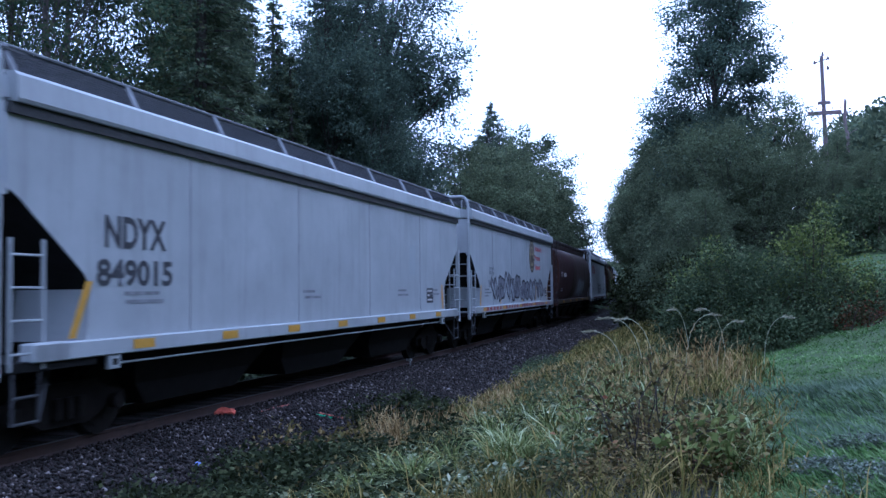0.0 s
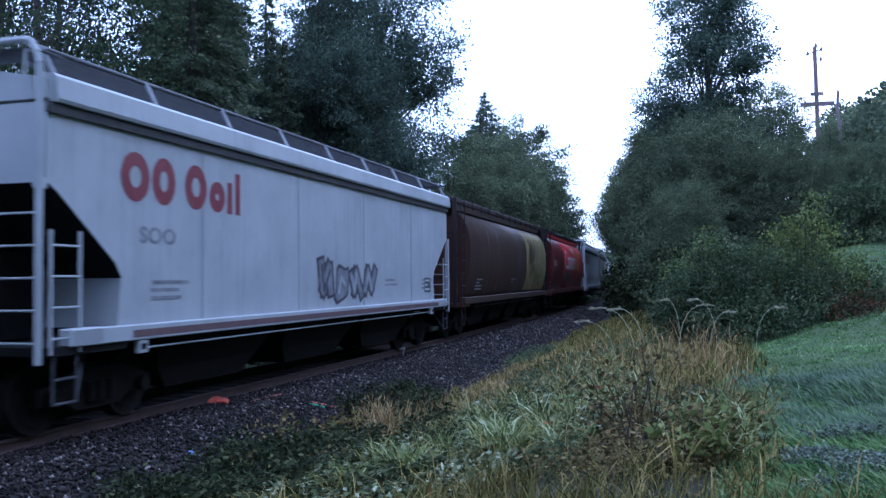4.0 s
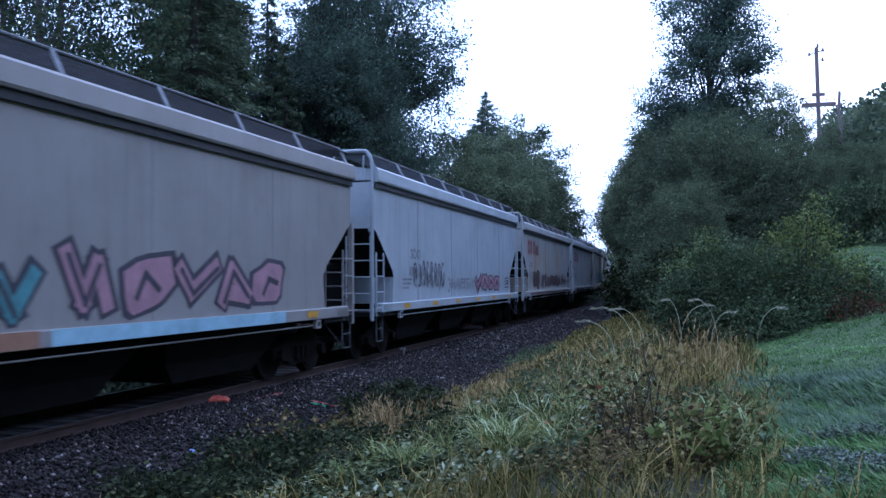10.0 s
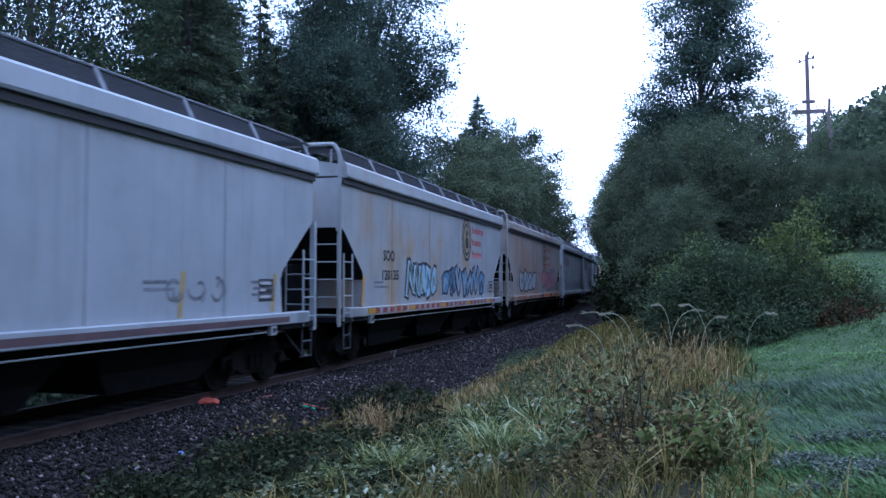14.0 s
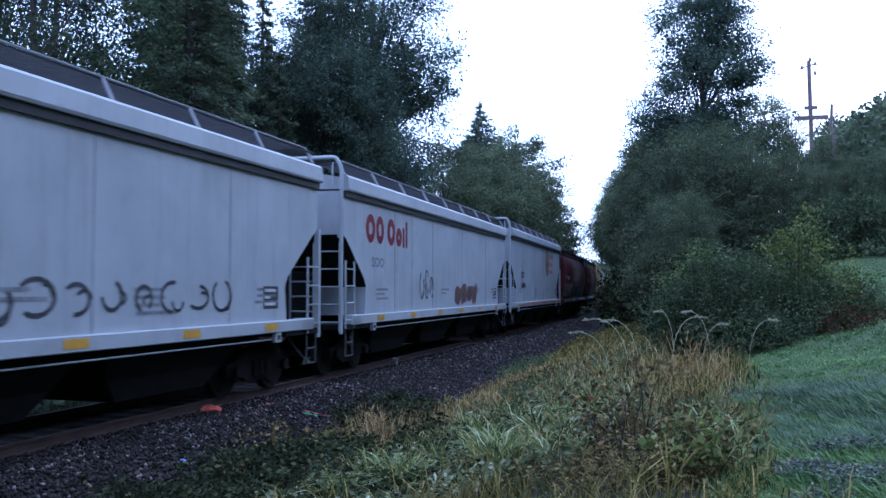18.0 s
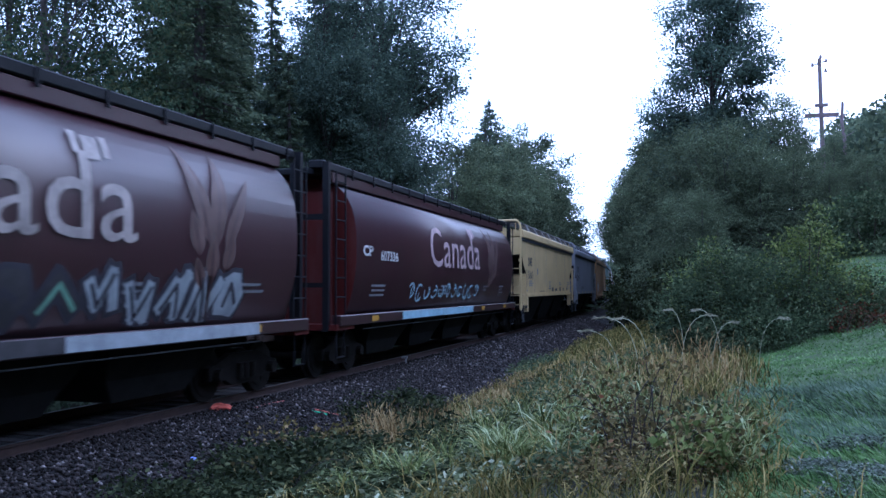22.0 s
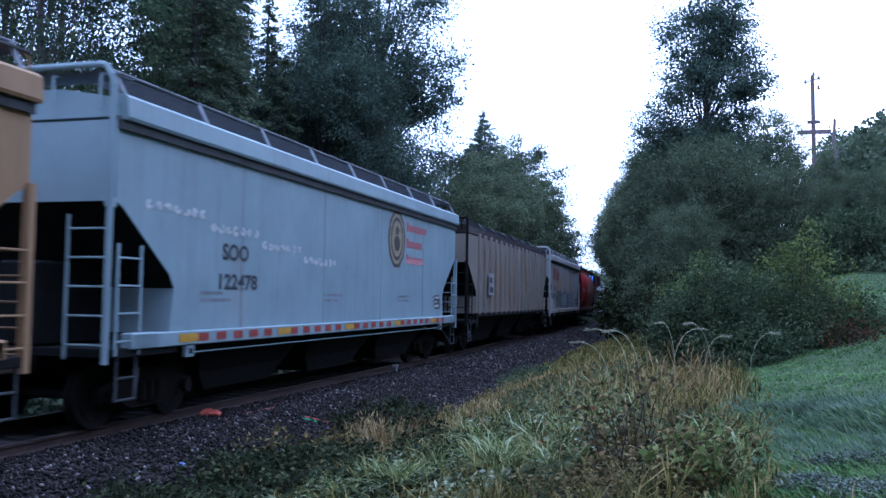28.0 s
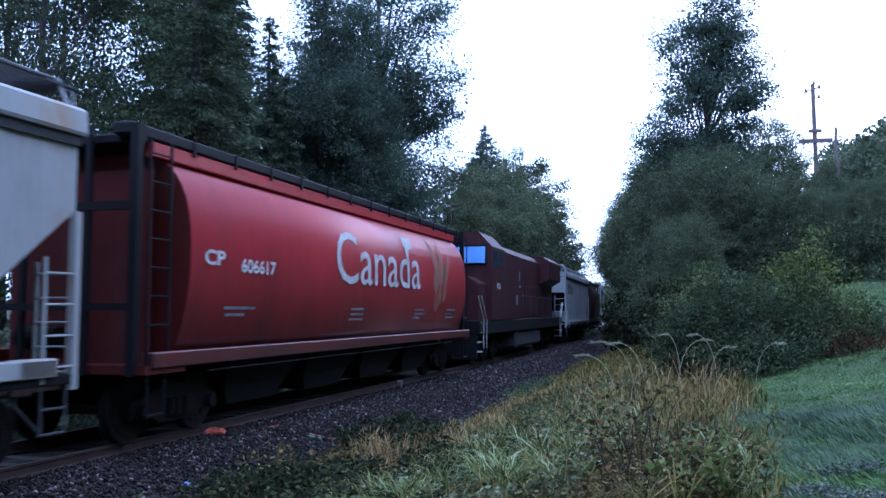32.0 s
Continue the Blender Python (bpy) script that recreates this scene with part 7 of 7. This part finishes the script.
def litter():
    """Scraps beside the rail."""
    rag = fresh()
    box(rag, -0.16, 0.16, -0.07, 0.07, 0, 0.13, 0.035)
    bmesh.ops.subdivide_edges(rag, edges=rag.edges[:], cuts=3, use_grid_fill=True)
    for v in rag.verts:
        crease = noise.noise_vector(v.co * 13.0)
        v.co += Vector((0.05 * crease.x, 0.03 * crease.y, 0.045 * crease.z))
        v.co.z = max(0.0, v.co.z * (1.0 - 1.6 * abs(v.co.x)))
    ob = tagged(link_mesh("rag", rag, plain("orange_cloth", (0.65, 0.13, 0.08), 0.8, 0, 0.2, 12)), "crumpled orange-red rag against the rail", "rag")
    ob.matrix_basis = pose(-8.02, 12.82, -0.17, 0, 0, 35)
    for name, a, b, col, lab in (("hose", (-7.75, 13.15, -0.17), (-7.55, 14.2, -0.16), (0.40, 0.10, 0.07), "thin red-brown hose lying on the ballast"),
                                 ("stick", (-7.03, 14.3, -0.29), (-6.7, 14.62, -0.42), (0.55, 0.12, 0.07), "short orange stick on the ballast"),
                                 ("stick", (-6.98, 14.1, -0.29), (-6.75, 14.42, -0.4), (0.06, 0.45, 0.20), "short green stick on the ballast")):
        bm = fresh()
        prev = Vector(a)
        for i in range(1, 6):
            t = i / 5
            p = Vector(a).lerp(Vector(b), t) + Vector((0.05 * math.sin(t * 6), 0, 0.01)) * (1 if name == "hose" else 0.3)
            rod(bm, prev, p, 0.014, 6)
            prev = p
        tagged(link_mesh(name, bm, plain(name + str(col[0]), col, 0.5, 0, 0.2, 9, 0)), lab, name)
    bm = fresh()
    box(bm, -0.06, 0.06, -0.05, 0.05, 0, 0.05, 0.02)
    ob = tagged(link_mesh("scrap", bm, plain("blue_plastic", (0.16, 0.2, 0.5), 0.5, 0, 0.2, 9, 0)), "small blue plastic scrap on the ballast", "scrap")
    ob.matrix_basis = pose(-6.74, 10.11, -0.41, 10, 15, 30)
    bm = fresh()
    rod(bm, (0, 0, -0.1), (0.02, 0, 0.2), 0.02, 6)
    box(bm, -0.1, 0.06, -0.03, 0.03, 0.14, 0.2, 0.01)
    ob = tagged(link_mesh("marker_stake", bm, plain("pale_stake", (0.45, 0.45, 0.45), 0.7, 0, 0.2, 9, 0)), "small pale stake beside the rail", "stake")
    ob.matrix_basis = pose(-8.2, 22.2, -0.15)


litter()


def shrub(name, label, x, y, lobes, n, size, mat, seed, stems=14, smat=None, thick=0.014):
    """A bush: stems from the ground, leaves scattered over ragged lobes (dx, dy, z, rx, ry, rz)."""
    rng = np.random.default_rng(seed)
    b = tagged(new(name), label, "bush")
    L = np.array(lobes)
    vol = (L[:, 3] * L[:, 4] * L[:, 5]) ** 0.7
    k = max(30, n // 45)
    pick = rng.choice(len(L), k, p=vol / vol.sum())
    v = unit(rng.normal(size=(k, 3)))
    cc = L[pick, :3] + v * (rng.uniform(0.3, 1, (k, 1)) ** 0.45) * L[pick, 3:]
    cc[:, 2] = np.maximum(cc[:, 2], 0.08)
    who = rng.integers(0, k, n)
    off = np.clip(rng.normal(size=(n, 3)), -1.8, 1.8) * rng.uniform(0.1, 0.3, k)[who][:, None] * (L[:, 3].max() / 1.6) ** 0.5
    c = cc[who] + off
    c[:, 2] = np.maximum(c[:, 2], 0.02)
    d = unit(off * 2 + v[who] * 0.7 + rng.normal(0, 0.45, (n, 3)) + np.array([0, 0, -0.25]))
    s = rng.uniform(0.6, 1.35, n) * size
    share("foliage", quads_mesh("foliage", leaf_quads(c, d, s, s * 0.7, rng), mat), b)
    bm = fresh()
    for i in range(stems):
        j = rng.integers(0, k)
        a = Vector((cc[j][0] * 0.3, cc[j][1] * 0.3, -0.1))
        m = Vector((cc[j][0] * 0.7, cc[j][1] * 0.7, cc[j][2] * 0.75))
        rod(bm, a, m, thick, 5, thick * 0.7)
        rod(bm, m, Vector(cc[j]), thick * 0.7, 5, thick * 0.25)
    part("stem_tangle", bm, smat or M_STEM, b)["kind"] = "stuff"
    b.matrix_basis = pose(x, y, float(ground_z(x, y)))
    return b


# the big bramble thicket and its neighbours
shrub("bramble_bush", "large dense dark green bramble thicket beside the lawn", 0.5, 20.5, [(-1.2, 0, 0.75, 0.75, 0.9, 1.05), (-0.6, 0.2, 1.1, 0.9, 1.1, 1.2), (0.5, 0.2, 1.0, 1.1, 1.2, 1.15), (1.4, 0.2, 0.9, 0.9, 1.0, 1.1), (2.4, 0.7, 0.75, 0.9, 0.9, 0.95), (3.2, 0.9, 0.5, 0.7, 0.7, 0.65), (0.3, -0.7, 0.5, 1.4, 0.8, 0.6)], 62000, 0.066, M_BUSH, 71, 90)
shrub("willow_bush", "upright bush with paler yellow-green leaves", 1.75, 20.6, [(0, 0, 1.3, 0.75, 0.6, 1.1), (0.3, 0, 2.0, 0.4, 0.5, 0.9), (-0.6, 0, 1.5, 0.5, 0.5, 0.75), (0.9, 0.1, 1.2, 0.45, 0.5, 0.8)], 4800, 0.062, M_BUSHLIGHT, 73, 30)
shrub("willow_bush", "upright bush with paler yellow-green leaves", -0.55, 20.6, [(0, 0, 1.4, 0.7, 0.6, 0.9), (0.3, 0, 1.9, 0.4, 0.5, 0.6), (0.6, -0.4, 0.9, 0.5, 0.4, 0.7)], 2600, 0.062, M_BUSHLIGHT, 74, 24)
# these thickets carry the shade under the trees in their leaf colour
shrub("bramble_bush", "thicket under the trees by the track, leaves darkened for the shade there", -1.0, 29.0, [(0, 0, 1.2, 1.3, 1.8, 1.5), (0.6, 2, 1.4, 1.4, 1.6, 1.6)], 12000, 0.12, M_DARKWEED, 75)
shrub("bramble_bush", "thicket under the trees by the track, leaves darkened for the shade there", -1.9, 37.0, [(0, 0, 1.3, 1.3, 2.2, 1.6), (0.6, 3, 1.6, 1.6, 2.0, 1.9)], 12000, 0.13, M_DARKWEED, 76)
shrub("bramble_bush", "thicket under the trees by the track, leaves darkened for the shade there", -2.9, 47.0, [(0, 0, 1.5, 1.5, 2.5, 1.9), (0.6, 4, 1.8, 1.6, 2.4, 2.2)], 10000, 0.15, M_DARKWEED, 77)
shrub("bramble_bush", "thicket under the trees by the track, leaves darkened for the shade there", -4.9, 60.0, [(0, 0, 1.8, 1.6, 3, 2.2), (0.6, 5, 2.0, 1.8, 3, 2.6)], 9000, 0.18, M_DARKWEED, 78)
shrub("bramble_bush", "thicket under the trees by the track, leaves darkened for the shade there", -6.4, 76.0, [(0, 0, 2.0, 1.8, 4, 2.5), (0.6, 7, 2.2, 2.0, 4, 2.8)], 9000, 0.2, M_DARKWEED, 79)
# more added along the line, dark leaves standing in for the shaded hollow
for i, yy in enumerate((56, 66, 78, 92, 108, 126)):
    shrub("bramble_bush", "thicket under the trees by the track, leaves darkened for the shade there", float(track_xs(yy)) + 4.6, yy, [(0, 0, 1.6, 1.2, 3, 2.0), (1.0, 4, 2.4, 1.4, 3, 2.6)], 7000, 0.2, M_DARKWEED, 110 + i)
shrub("bramble_bush", "dark low thicket at the lawn's upper edge", 5.6, 38.0, [(0, 0, 1.0, 2.4, 1.5, 1.4), (3, 0, 0.9, 2.4, 1.5, 1.3)], 12000, 0.14, M_BUSH, 80)
shrub("bramble_bush", "reddening bramble at the thicket's foot on the lawn", 2.3, 19.6, [(0.3, 0.1, 0.25, 0.6, 0.35, 0.3), (0.9, 0.5, 0.2, 0.35, 0.3, 0.25)], 1000, 0.06, M_REDLEAF, 95, 20)
# small weeds in the foreground
shrub("weed_clump", "straggly weed with yellowing leaves among the ballast", -6.5, 11.8, [(0, 0, 0.25, 0.55, 0.5, 0.3), (0.5, 0.4, 0.2, 0.5, 0.4, 0.25)], 500, 0.075, M_AUTUMN, 81, 10)
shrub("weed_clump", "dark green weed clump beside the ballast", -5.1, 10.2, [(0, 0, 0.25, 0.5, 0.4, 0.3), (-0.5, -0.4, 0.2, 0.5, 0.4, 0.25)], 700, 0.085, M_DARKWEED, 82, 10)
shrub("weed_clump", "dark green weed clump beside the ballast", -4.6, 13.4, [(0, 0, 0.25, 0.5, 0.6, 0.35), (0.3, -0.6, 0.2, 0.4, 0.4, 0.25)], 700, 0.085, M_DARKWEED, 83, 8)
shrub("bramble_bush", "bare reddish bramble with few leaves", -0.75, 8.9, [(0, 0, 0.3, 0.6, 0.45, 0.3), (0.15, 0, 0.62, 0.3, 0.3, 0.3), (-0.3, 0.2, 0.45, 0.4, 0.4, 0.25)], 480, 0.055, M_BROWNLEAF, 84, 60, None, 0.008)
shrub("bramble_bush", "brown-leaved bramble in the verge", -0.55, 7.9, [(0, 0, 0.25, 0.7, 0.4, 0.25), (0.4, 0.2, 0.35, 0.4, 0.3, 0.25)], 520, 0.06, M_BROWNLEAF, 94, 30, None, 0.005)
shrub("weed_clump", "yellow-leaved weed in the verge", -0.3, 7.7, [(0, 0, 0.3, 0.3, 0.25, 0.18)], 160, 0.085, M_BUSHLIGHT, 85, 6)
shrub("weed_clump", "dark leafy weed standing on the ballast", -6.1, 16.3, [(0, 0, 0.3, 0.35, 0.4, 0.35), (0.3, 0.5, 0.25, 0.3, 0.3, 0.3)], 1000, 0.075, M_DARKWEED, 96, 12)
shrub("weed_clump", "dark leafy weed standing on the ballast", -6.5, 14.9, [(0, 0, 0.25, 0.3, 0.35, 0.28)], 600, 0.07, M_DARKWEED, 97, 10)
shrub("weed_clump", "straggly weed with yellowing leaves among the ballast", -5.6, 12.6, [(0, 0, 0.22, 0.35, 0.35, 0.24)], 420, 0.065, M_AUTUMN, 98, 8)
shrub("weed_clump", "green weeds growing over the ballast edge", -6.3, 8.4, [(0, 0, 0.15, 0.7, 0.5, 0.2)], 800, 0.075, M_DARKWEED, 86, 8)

# undergrowth added on the far side of the track to darken the view under wagons
for i in range(15):
    yy = 0.5 + i * 4.2
    shrub("added_undergrowth", "undergrowth added beyond the track to darken the gap under the wagons", float(track_xs(yy)) - 4.3 - 0.3 * (i % 3), yy, [(0, 0, 0.5, 0.9, 2.4, 0.9), (-0.9, 1.0, 1.0, 1.0, 2.2, 1.3)], 7000, 0.14, M_FIR, 200 + i, 6)


def along(t):
    """How far the train has come, in metres, at t seconds."""
    u = t / 32.0
    return 32.0 * (13.753 * u + 1.0448 * u ** 2 - 1.6606 * u ** 3 + 0.7749 * u ** 4)


def motions():
    for car, s0 in WAGONS:
        rows = []
        for t in range(33):
            s = s0 - along(t)
            rows.append((float(t), Matrix.Translation(on_track(s)) @ Matrix.Rotation(track_turn(s), 4, "Z")))
        walk(car, rows)
    # one turning wheelset of each kind is keyed; the others roll with it
    lead = {}
    for ob, w in TURNING:
        if w not in lead:
            rows = []
            for i in range(0, 32 * FPS + 1):
                t = i / FPS
                rows.append((t, pose(0, w, 0.457) @ Matrix.Rotation(along(t) / 0.457, 4, "X")))
            walk(ob, rows)
            lead[w] = ob
        else:
            src = lead[w].animation_data
            ob.rotation_mode = "QUATERNION"
            ob.animation_data_create()
            ob.animation_data.action = src.action
            ob.animation_data.action_slot = src.action_slot


motions()
